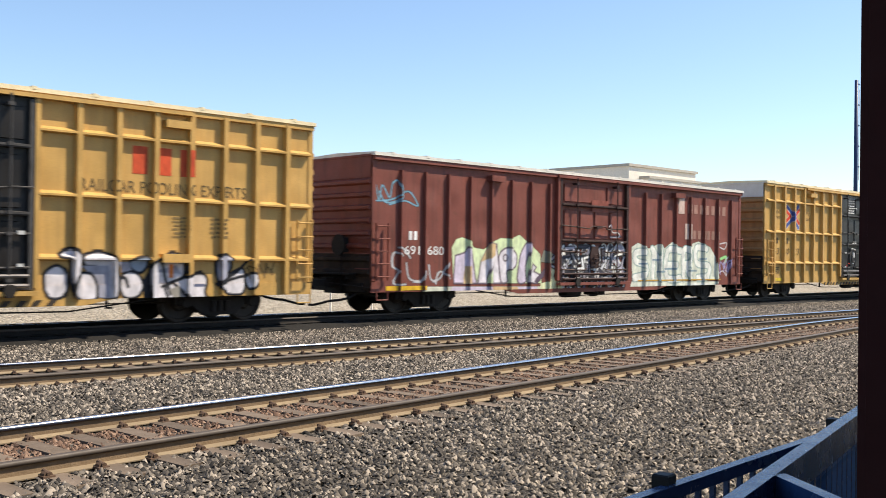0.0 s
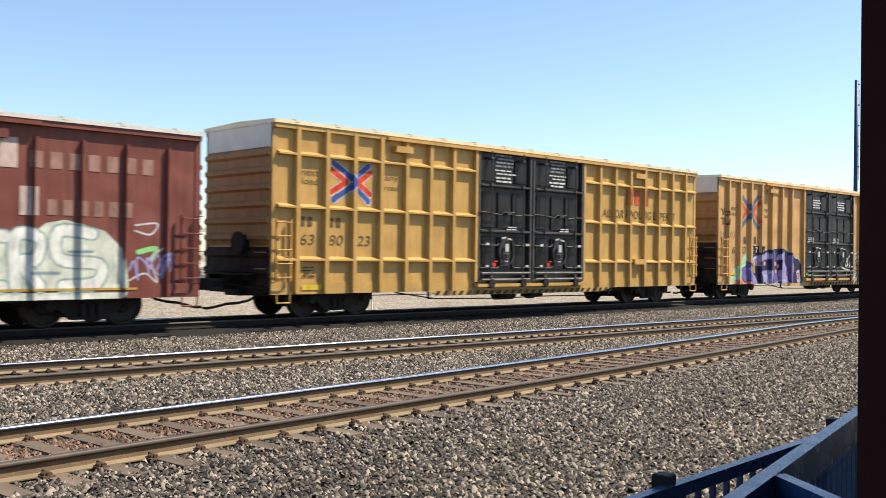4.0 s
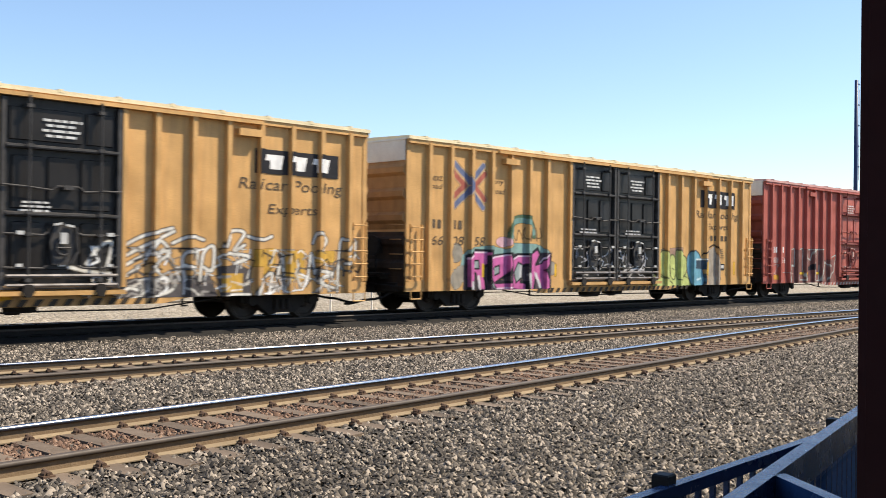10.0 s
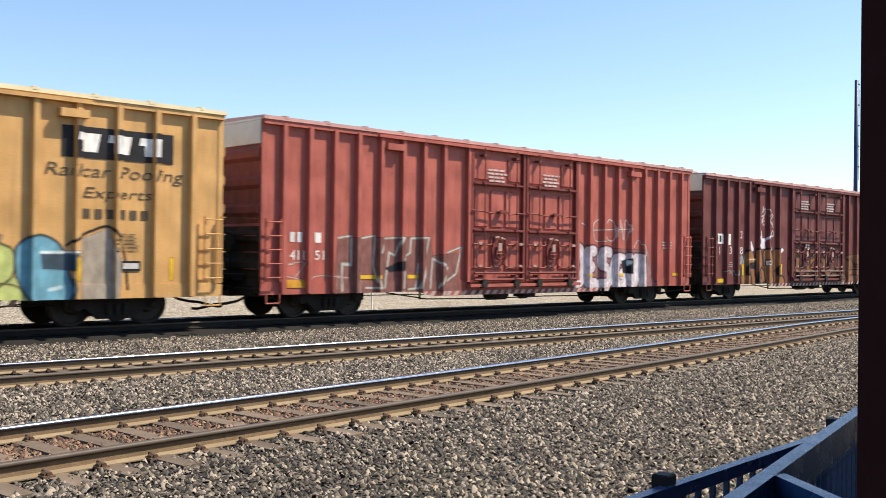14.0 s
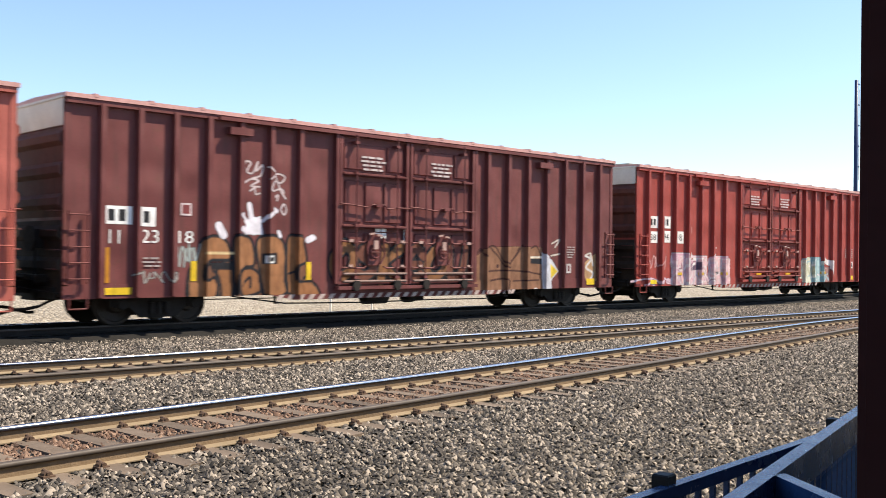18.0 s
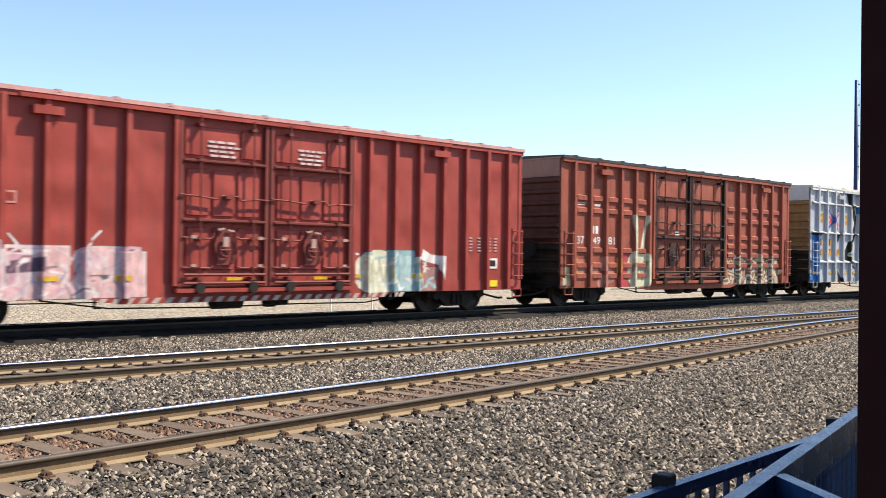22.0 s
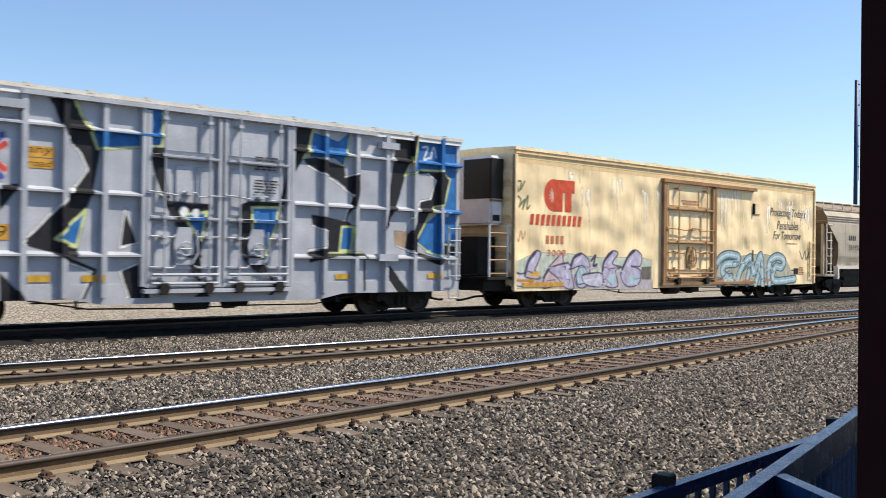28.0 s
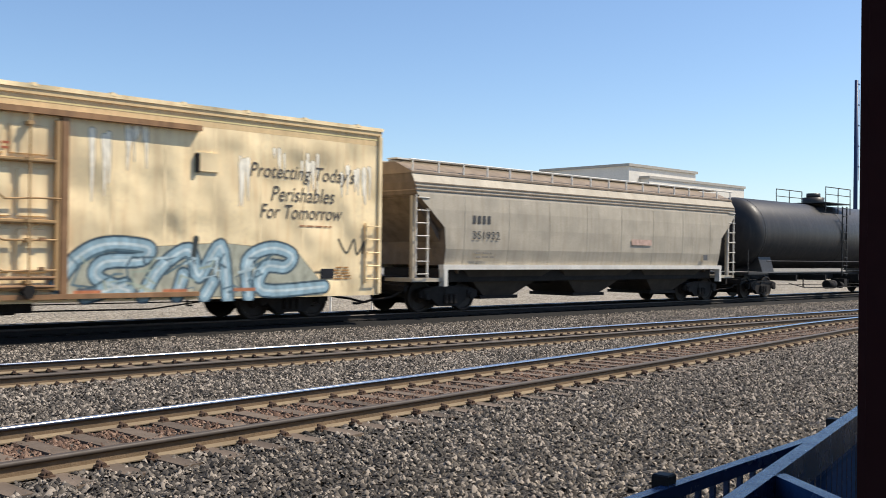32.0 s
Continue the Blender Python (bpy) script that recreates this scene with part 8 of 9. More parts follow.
c.stroke([(10.12, 1.6), (11.96, 1.62), (11.97, 0.7)], 0.06, K_)
c.stroke([(10.79, 1.66), (11.89, 1.68)], 0.04, NEON)
c.fill([(8.12, 2.72), (8.34, 2.84), (9.29, 2.85), (9.35, 2.66), (8.92, 1.57), (8.93, 1.1), (8.63, 1.14), (8.25, 1.47), (8.09, 1.98)], K_)
letter(c, [(8.47, 2.69), (9.22, 2.72), (9.15, 2.26), (8.81, 1.4), (8.5, 1.86)], BLU, NEON, 0.06, False)
c.stroke([(8.93, 1.12), (9.25, 0.82), (8.87, 0.5)], 0.07, K_)
c.fill([(13.01, 4.79), (13.7, 4.87), (13.56, 4.16), (13.32, 3.7), (13.14, 3.18), (12.95, 2.73), (12.56, 2.24), (12.75, 3.09), (12.93, 4.11)], K_)
c.stroke([(13.72, 4.86), (13.57, 4.16), (13.32, 3.74), (13.92, 3.95)], 0.05, NEON)
c.fill([(13.62, 3.83), (13.92, 3.95), (14.7, 3.96), (15.02, 3.75), (14.82, 3.06), (14.4, 2.96), (14.2, 2.56), (13.95, 2.18), (13.68, 1.73), (14.76, 1.51), (14.64, 1.34), (13.66, 1.64), (13.01, 1.85), (13.55, 2.24), (13.89, 2.9), (13.93, 3.15), (14.29, 3.2), (14.49, 3.7), (14.18, 3.87)], K_)
c.stroke([(13.94, 3.95), (14.71, 3.97), (15.04, 3.75), (14.83, 3.05), (14.41, 2.96), (13.75, 1.97), (14.16, 1.73), (14.68, 1.6)], 0.055, NEON)
c.stroke([(14.18, 3.86), (14.49, 3.69), (14.29, 3.19), (13.91, 3.11), (13.04, 1.85), (13.76, 1.65)], 0.045, W_)
c.fill([(12.64, 1.46), (12.88, 1.28), (13.6, 0.53), (13.04, 0.61), (12.79, 0.92)], K_)
c.stroke([(12.67, 1.44), (12.79, 0.92), (13.06, 0.61)], 0.045, W_)
c.fill([(14.78, 1.88), (15.43, 1.85), (15.39, 1.61), (14.79, 1.66)], K_)
c.stroke([(14.78, 1.93), (15.41, 1.9)], 0.05, NEON)
c.stroke(smooth_line([(13.96, 4.57), (14.16, 4.58), (14.02, 4.27), (14.22, 4.32)]), 0.05, W_)
c.stroke(smooth_line([(14.27, 4.29), (14.37, 4.6), (14.48, 4.34)]), 0.05, W_)
c.blob(14.93, 2.77, 0.07, 0.07, (0.6, 0.7, 0.85))
c.fill([(12.96, 2.26), (13.45, 2.24), (13.36, 1.79), (13.01, 1.86)], (0.42, 0.3, 0.2))
c.build("graffiti", car_j, "large angular black letters edged in white and neon over blue")
c.soft = False
emblem(c, 1.7, 2.84, 3.02, 3.9, (0.07, 0.1, 0.33), (0.6, 0.08, 0.06), (0.62, 0.62, 0.66))
OR = (0.62, 0.33, 0.05)
for s_, u0, u1, z0, z1 in (("next", 0.76, 1.24, 3.56, 3.7), ("load", 0.76, 1.24, 3.34, 3.5), ("any", 3.26, 3.76, 3.52, 3.68), ("road", 3.26, 3.76, 3.3, 3.44),
                           ("50", 0.76, 1.2, 1.83, 2.1), ("67", 1.6, 2.05, 1.84, 2.12), ("79", 2.4, 2.88, 1.85, 2.1)):
    c.rect(u0 - 0.03, u1 + 0.04, z0 - 0.03, z1 + 0.03, OR)
    c.text(s_, u0, u1, z0, z1, (0.08, 0.05, 0.02), 0.15)
for a, b in ((0.72, 1.2), (1.6, 2.06)):
    c.rect(a, b, 2.28, 2.58, OR)
    c.letter_bars(2, a + 0.02, b, 2.3, 2.56, (0.08, 0.05, 0.02))
for u in (0.2, 1.9, 3.3, 4.4, 11.0, 14.2):
    c.rect(u, u + 0.45, 0.98, 1.12, (0.6, 0.36, 0.05))
for z in (3.55, 3.0):
    c.small_print(8.5, 9.2, z, z + 0.35, 5, (0.08, 0.08, 0.09), 7)
c.build("lettering", car_j, "crossed emblem and orange-backed lettering")


# ---- refrigerator car ----
DOORBAR = mat("tan_door_bar", (0.44, 0.28, 0.13), 0.6, streak=0.4, dirt=(0.2, 0.1, 0.05))
RUSTBITS = mat("rusty_door_frame", (0.32, 0.18, 0.09), 0.7, var=0.3, streak=0.4)
EAVE_K = mat("orange_cream_trim", (0.76, 0.55, 0.29), 0.55, streak=0.3, dirt=(0.5, 0.3, 0.12))
UNITWHITE = mat("cooling_unit_white", (0.72, 0.72, 0.74), 0.4)


def reefer(label, s, L):
    car = tagged(new("refrigerator_car"), label, "refrigerator car", "cars of the freight train")
    Y = 1.56
    part("body", one(0.0, L, -Y, Y, 0.72, 4.88), CREAM, car)
    roof_on(car, L, 4.93, CREAM, EAVE_K, 0.05, 12)
    for sg in (-1, 1):
        y0, y1 = sorted((sg * 1.5615, sg * 1.54))
        part("side_sill", one(0.02, L - 0.02, y0, y1, 0.56, 0.80), CREAM, car)
        part("top_band", one(0.03, L - 0.03, y0, y1, 4.46, 4.71), EAVE_K, car)
        part("trim_line", one(0.03, L - 0.03, min(y0, y0 + sg * 0.006), max(y1, y1 + sg * 0.006), 4.60, 4.635), mat("pale_yellow_line", (0.75, 0.62, 0.3)), car)
    seam = mesh_of("seam", one(-0.02, 0.02, -Y - 0.002, -Y + 0.01, 0.8, 4.46), CREAM)
    for k in range(1, 16):
        u = L * k / 16
        if not 7.8 < u < 11.5:
            part("seam", seam, None, car, at=pose(u, 0, 0))
    for x in (0.0, L - 0.1):
        part("corner_post", one(x, x + 0.1, -1.615, -1.5, 0.6, 4.7), CREAM, car)
    for x, sg in ((0.0, -1), (L, 1)):
        for k in range(6):
            z = 1.1 + 0.55 * k
            bm = B()
            prism(bm, [(x, z), (x + sg * 0.07, z + 0.12), (x + sg * 0.07, z + 0.3), (x, z + 0.42)], "y", -1.45, 1.45)
            part("end_rib", bm, CREAM, car)
    a, b = 8.0, 11.3
    sliding_door(car, a, b, 0.82, 4.3, CREAM, bits=RUSTBITS, bars=DOORBAR, front=1.60, worn=RUSTBITS)
    for u in (a - 0.14, b):
        part("door_post", one(u, u + 0.14, -1.68, -1.5, 0.62, 4.42), RUSTBITS, car)
    part("door_track", one(a - 0.2, 14.45, -1.72, -1.55, 4.34, 4.46), RUSTBITS, car)
    part("door_track", one(a - 0.2, 14.45, -1.70, -1.55, 0.64, 0.74), RUSTBITS, car)
    part("hatch", one(14.4, 14.95, -1.60, -1.55, 3.45, 3.88), CREAM, car)
    # dark strip that stands for the shadow left of the hatch
    part("hatch_lock", one(14.36, 14.44, -1.64, -1.56, 3.42, 3.85), UNDER, car)
    ladder(car, L - 0.52, 0.98, 2.35, 5, CREAM, y=-1.60)
    # end platform with the cooling unit
    part("platform", one(-1.05, 0.0, -1.5, 1.5, 0.92, 1.0), UNDER, car)
    bm = one(-0.58, -0.04, -1.15, 1.15, 2.55, 4.66)
    bmesh.ops.bevel(bm, geom=bm.edges[:], offset=0.07, segments=3, affect="EDGES")
    unit = part("cooling_unit", bm, UNITWHITE, car, "white cooling unit with black grille")
    part("grille", one(-0.575, -0.06, -1.17, -1.10, 3.35, 4.56), BLACK, unit)
    part("grille", one(-0.595, -0.55, -1.12, 0.0, 3.35, 4.56), BLACK, unit)
    part("badge", one(-0.592, -0.55, 0.35, 0.75, 3.9, 4.25), BLACK, unit)
    part("vent", one(-0.5, -0.2, -1.165, -1.10, 2.68, 2.86), BLACK, unit)
    part("trim_line", one(-0.60, -0.10, -1.168, -1.11, 3.26, 3.32), RUSTBITS, unit)
    part("end_gear", one(-0.98, 0.3, -1.25, 1.25, 0.58, 0.92), UNDER, car)
    part("fuel_tank", one(-0.85, -0.1, -0.9, 0.9, 1.05, 2.2), UNDER, car)
    for x in (-0.95, -0.15):
        bm = B()
        rod(bm, (x, -1.45, 0.95), (x, -1.45, 2.55), 0.035, 8)
        part("platform_post", bm, UNITWHITE, car)
    bm = B()
    for z in (1.1, 1.5, 1.9, 2.3):
        rod(bm, (-0.95, -1.46, z), (-0.15, -1.46, z), 0.022, 6)
    part("platform_rung", bm, DOORBAR, car)
    brake_gear(car, L, 0.58)
    running_gear(car, L, 2.5, s)
    return car


car_k = reefer("stained cream refrigerator car with lilac and blue graffiti", 192.72, 19.83)
c = Canvas(low=0.5, doors=[(8.0, 11.3, 1.606)], flat=1.562)
c.soft = False
RD = (0.62, 0.09, 0.04)
c.blob(1.85, 3.55, 0.46, 0.5, RD, 18)
c.rect(1.8, 2.9, 3.65, 4.05, RD)
c.rect(1.85, 2.3, 3.05, 3.7, RD)
c.rect(2.42, 2.75, 3.05, 3.7, RD)
for k in range(6):
    a = k * math.pi / 6 * 1.0
    c.stroke([(1.85 - 0.2 * math.cos(a), 3.55 - 0.22 * math.sin(a)), (1.85 + 0.2 * math.cos(a), 3.55 + 0.22 * math.sin(a))], 0.045, (0.7, 0.5, 0.4))
c.letter_bars(10, 0.72, 3.32, 2.6, 2.93, RD, 0.05)
c.letter_bars(4, 1.5, 2.45, 2.03, 2.28, (0.55, 0.2, 0.1))
c.text("3008", 1.55, 2.48, 1.64, 1.84, (0.55, 0.2, 0.12))
INK = (0.10, 0.09, 0.08)
c.text("Protecting Today's", 15.8, 18.95, 3.32, 3.78, INK, 0.25)
c.text("Perishables", 16.4, 18.3, 2.88, 3.24, INK, 0.25)
c.text("For Tomorrow", 16.1, 18.55, 2.46, 2.8, INK, 0.25)
c.small_print(17.2, 18.3, 2.25, 2.32, 1, (0.6, 0.3, 0.15), 3)
c.small_print(9.0, 10.3, 3.55, 3.75, 2, (0.6, 0.2, 0.1), 4)
c.small_print(18.3, 18.9, 0.95, 1.3, 5, (0.6, 0.3, 0.1), 6)
c.rect(17.9, 18.3, 1.0, 1.25, K_)
rng2 = random.Random(77)
for m in (2.9, 3.5, 5.2, 6.9, 7.5, 12.1, 13.0, 15.7, 16.6, 17.5, 18.6, 19.2):
    z = rng2.uniform(3.7, 4.35)
    for k in range(rng2.randint(3, 7)):
        u, l = m + rng2.uniform(-0.28, 0.28), rng2.uniform(0.2, 1.0) * rng2.choice((0.6, 1.0, 1.5))
        q = z + rng2.uniform(-0.12, 0.12)
        c.stroke([(u, q), (u + 0.01, q - l * 0.5), (u + rng2.uniform(-0.03, 0.03), q - l)], rng2.uniform(0.05, 0.16), (1.0, 0.92, 0.74), 0.02)
c.rect(0.4, 2.4, 0.68, 0.82, (0.6, 0.32, 0.06))
c.build("lettering", car_k, "red emblem and bars, dark slogan and pale drips")
c.fill([(0.06, 0.64), (0.09, 1.44), (0.65, 1.63), (1.39, 1.75), (2.6, 1.73), (4.32, 1.61), (6.67, 1.63), (7.28, 1.53), (7.36, 0.5)], (0.55, 0.6, 0.5))
c.fill([(0.08, 0.68), (0.58, 0.97), (2.61, 1.06), (6.68, 1.17), (7.36, 0.81), (7.36, 0.5)], (0.5, 0.46, 0.47))
letter(c, [(0.04, 1.12), (0.35, 1.08), (0.66, 1.11), (0.79, 0.74), (0.13, 0.74)], (0.68, 0.64, 0.66), (0.07, 0.06, 0.1), 0.04)
letter(c, [(0.5, 1.06), (0.65, 1.48), (1.01, 1.79), (1.26, 1.73), (1.13, 1.41), (1, 1.19), (1.25, 0.94), (0.74, 0.95)], (0.5, 0.46, 0.6), (0.07, 0.06, 0.1), 0.045)
letter(c, [(1.36, 0.73), (1.56, 1.19), (2.07, 1.59), (2.32, 1.71), (2.36, 1.26), (2.28, 0.83), (1.53, 0.63)], (0.6, 0.46, 0.46), (0.07, 0.06, 0.1), 0.045)
letter(c, [(1.65, 1.25), (2.61, 1.43), (2.82, 0.94), (2.91, 0.6), (2.49, 0.63), (2.08, 0.95)], (0.5, 0.46, 0.6), (0.07, 0.06, 0.1), 0.045)
letter(c, [(2.7, 1.22), (2.86, 1.59), (3.25, 1.74), (3.65, 1.55), (3.75, 1.18), (3.57, 0.68), (3.15, 0.64), (2.94, 0.94), (3.18, 1.32)], (0.5, 0.46, 0.6), (0.07, 0.06, 0.1), 0.045)
letter(c, [(3.1, 0.74), (3.03, 1.06), (3.25, 1.34), (3.54, 1.22), (3.62, 0.85)], (0.42, 0.58, 0.62), (0.07, 0.06, 0.1), 0.04)
letter(c, [(3.35, 1.03), (4.13, 1.11), (4.45, 1.01), (4.35, 0.66), (3.57, 0.71)], (0.56, 0.55, 0.64), (0.07, 0.06, 0.1), 0.05)
letter(c, [(4.4, 1.16), (4.5, 1.51), (4.92, 1.83), (5.28, 1.76), (4.97, 1.41), (5.5, 1.3), (5.16, 1.16), (5.28, 0.65), (4.63, 0.66)], (0.5, 0.46, 0.6), (0.07, 0.06, 0.1), 0.045)
letter(c, [(5.44, 1.05), (5.78, 1.61), (6.21, 1.89), (6.65, 1.72), (6.58, 1.33), (6.05, 1.33), (6.61, 1.17), (6.5, 0.71), (5.79, 0.64)], (0.5, 0.46, 0.6), (0.07, 0.06, 0.1), 0.045)
c.fill([(4.72, 0.71), (4.73, 1.01), (5.12, 1.05), (5.21, 0.71)], (0.42, 0.58, 0.62))
c.fill([(5.9, 0.7), (5.92, 0.98), (6.4, 1.04), (6.46, 0.73)], (0.42, 0.58, 0.62))
c.stroke(smooth_line([(0.55, 1.08), (0.7, 1.47), (1.04, 1.77)]), 0.09, (0.07, 0.06, 0.1))
c.stroke(smooth_line([(2.75, 1.26), (2.9, 1.58), (3.27, 1.73)]), 0.09, (0.07, 0.06, 0.1))
c.stroke(smooth_line([(4.44, 1.19), (4.54, 1.51), (4.95, 1.8)]), 0.09, (0.07, 0.06, 0.1))
c.stroke(smooth_line([(5.46, 1.09), (5.82, 1.59), (6.24, 1.87)]), 0.09, (0.07, 0.06, 0.1))
c.stroke(smooth_line([(1.4, 0.96), (1.69, 1.26)]), 0.09, (0.07, 0.06, 0.1))
c.stroke(smooth_line([(3.82, 1.51), (4.04, 1.67), (3.92, 1.34), (4.12, 1.38)]), 0.09, (0.07, 0.06, 0.1))
c.stroke(smooth_line([(0.82, 1.41), (0.99, 1.6)]), 0.06, (0.68, 0.66, 0.78))
c.stroke(smooth_line([(2.97, 1.42), (3.25, 1.58)]), 0.06, (0.68, 0.66, 0.78))
c.stroke(smooth_line([(4.78, 1.43), (5.01, 1.64)]), 0.06, (0.68, 0.66, 0.78))
c.stroke(smooth_line([(5.84, 1.35), (6.16, 1.65)]), 0.06, (0.68, 0.66, 0.78))
c.stroke(smooth_line([(2.43, 1.26), (2.71, 0.71)]), 0.06, (0.68, 0.66, 0.78))
c.stroke(smooth_line([(3.55, 0.85), (4.23, 0.93)]), 0.06, (0.68, 0.66, 0.78))
c.fill([(6.65, 1.3), (7.23, 1.32), (7.26, 0.85), (6.68, 0.86)], (0.16, 0.14, 0.12))
c.fill([(0.72, 1.17), (1.23, 1.15), (1.21, 0.99), (0.73, 1.01)], (0.68, 0.42, 0.1))
c.fill([(0.13, 0.93), (0.99, 0.92), (0.97, 0.81), (0.13, 0.84)], (0.5, 0.25, 0.06))
c.stroke(smooth_line([(-0.08, 3.87), (0.11, 3.92), (-0, 3.62), (0.19, 3.6), (0.11, 3.85), (0.3, 3.9), (0.27, 3.64), (0.47, 3.92)]), 0.05, (0.14, 0.2, 0.1))
c.stroke(smooth_line([(0.11, 3.48), (0.31, 3.35), (0.24, 3.13), (0.47, 3.36), (0.39, 3.06), (0.62, 3.48), (0.59, 3.08), (0.72, 3.18)]), 0.05, (0.14, 0.2, 0.1))
c.stroke(smooth_line([(0.09, 2.35), (0.21, 2.07), (0.32, 2.4), (0.41, 2.14), (0.52, 2.37)]), 0.03, (0.6, 0.3, 0.2))
c.fill([(11.13, 0.64), (11.18, 1.3), (12.09, 1.81), (13.39, 1.74), (15.05, 1.85), (17.16, 1.69), (17.98, 0.87), (17.99, 0.58)], (0.44, 0.44, 0.34))
c.stroke(smooth_line([(11.24, 0.93), (11.66, 1.47), (12.28, 1.77), (13.23, 1.72), (13.1, 1.46), (12.25, 1.39), (12.1, 1.06), (12.81, 0.78)]), 0.36, (0.05, 0.09, 0.12))
c.stroke(smooth_line([(13.14, 0.65), (13.53, 1.26), (14.23, 1.68), (14.5, 1.08), (15.05, 1.78), (15.25, 0.57)]), 0.36, (0.05, 0.09, 0.12))
c.stroke(smooth_line([(15.81, 0.61), (15.76, 1.44), (16.42, 1.75), (17.04, 1.59), (16.86, 1.3), (16.27, 1.29), (16.22, 0.74), (18.02, 0.8)]), 0.36, (0.05, 0.09, 0.12))
c.stroke(smooth_line([(13.95, 0.64), (14.1, 1.12)]), 0.36, (0.05, 0.09, 0.12))
c.stroke(smooth_line([(14.64, 0.63), (14.85, 0.94)]), 0.36, (0.05, 0.09, 0.12))
c.stroke(smooth_line([(11.86, 0.67), (12.74, 0.91)]), 0.36, (0.05, 0.09, 0.12))
c.stroke(smooth_line([(11.24, 0.93), (11.66, 1.47), (12.28, 1.77), (13.23, 1.72), (13.1, 1.46), (12.25, 1.39), (12.1, 1.06), (12.81, 0.78)]), 0.26, (0.33, 0.48, 0.54))
c.stroke(smooth_line([(13.14, 0.65), (13.53, 1.26), (14.23, 1.68), (14.5, 1.08), (15.05, 1.78), (15.25, 0.57)]), 0.26, (0.33, 0.48, 0.54))
c.stroke(smooth_line([(15.81, 0.61), (15.76, 1.44), (16.42, 1.75), (17.04, 1.59), (16.86, 1.3), (16.27, 1.29), (16.22, 0.74), (18.02, 0.8)]), 0.26, (0.33, 0.48, 0.54))
c.stroke(smooth_line([(13.95, 0.64), (14.1, 1.12)]), 0.26, (0.33, 0.48, 0.54))
c.stroke(smooth_line([(14.64, 0.63), (14.85, 0.94)]), 0.26, (0.33, 0.48, 0.54))
c.stroke(smooth_line([(11.86, 0.67), (12.74, 0.91)]), 0.26, (0.33, 0.48, 0.54))
c.stroke(smooth_line([(11.24, 0.93), (11.66, 1.47), (12.28, 1.77), (13.23, 1.72), (13.1, 1.46), (12.25, 1.39), (12.1, 1.06), (12.81, 0.78)]), 0.06, (0.6, 0.7, 0.7))
c.stroke(smooth_line([(13.14, 0.65), (13.53, 1.26), (14.23, 1.68), (14.5, 1.08), (15.05, 1.78), (15.25, 0.57)]), 0.06, (0.6, 0.7, 0.7))
c.stroke(smooth_line([(15.81, 0.61), (15.76, 1.44), (16.42, 1.75), (17.04, 1.59), (16.86, 1.3), (16.27, 1.29), (16.22, 0.74), (18.02, 0.8)]), 0.06, (0.6, 0.7, 0.7))
c.stroke(smooth_line([(13.95, 0.64), (14.1, 1.12)]), 0.06, (0.6, 0.7, 0.7))
c.stroke(smooth_line([(14.64, 0.63), (14.85, 0.94)]), 0.06, (0.6, 0.7, 0.7))
c.stroke(smooth_line([(11.86, 0.67), (12.74, 0.91)]), 0.06, (0.6, 0.7, 0.7))
c.stroke(smooth_line([(11.66, 1.3), (12.35, 1.64), (13.12, 1.61)]), 0.05, (0.1, 0.17, 0.2))
c.stroke(smooth_line([(13.67, 1.13), (14.28, 1.48)]), 0.05, (0.1, 0.17, 0.2))
c.stroke(smooth_line([(14.85, 1.12), (15.13, 1.58)]), 0.05, (0.1, 0.17, 0.2))
c.stroke(smooth_line([(15.94, 1.3), (16.47, 1.59)]), 0.05, (0.1, 0.17, 0.2))
c.stroke(smooth_line([(12.11, 0.92), (12.48, 1.13)]), 0.05, (0.1, 0.17, 0.2))
c.stroke([(14.41, 1.93), (14.35, 1.48)], 0.14, (0.05, 0.06, 0.06))
c.stroke(smooth_line([(18.46, 1.99), (18.72, 1.65), (18.96, 2), (19.06, 1.62), (19.31, 1.95), (19.23, 1.65)]), 0.05, (0.14, 0.13, 0.1))
c.stroke(smooth_line([(17.73, 1.16), (17.98, 1.16)]), 0.05, (0.14, 0.13, 0.1))
wild(c, 11.5, 16.6, 0.68, 1.5, [(0.12, 0.2, 0.24), (0.5, 0.62, 0.64), (0.08, 0.13, 0.16), (0.4, 0.46, 0.36)], 44, 85, None, (0.025, 0.07))
wild(c, 0.7, 6.5, 0.66, 1.3, [(0.14, 0.12, 0.18), (0.62, 0.58, 0.7), (0.42, 0.36, 0.42)], 34, 84, None, (0.02, 0.06))
for u in (11.6, 13.6, 15.4):
    c.rect(u, u + 0.6, 0.72, 0.8, (0.5, 0.2, 0.1))
c.build("graffiti", car_k, "lilac and pale blue graffiti with dark outlines")


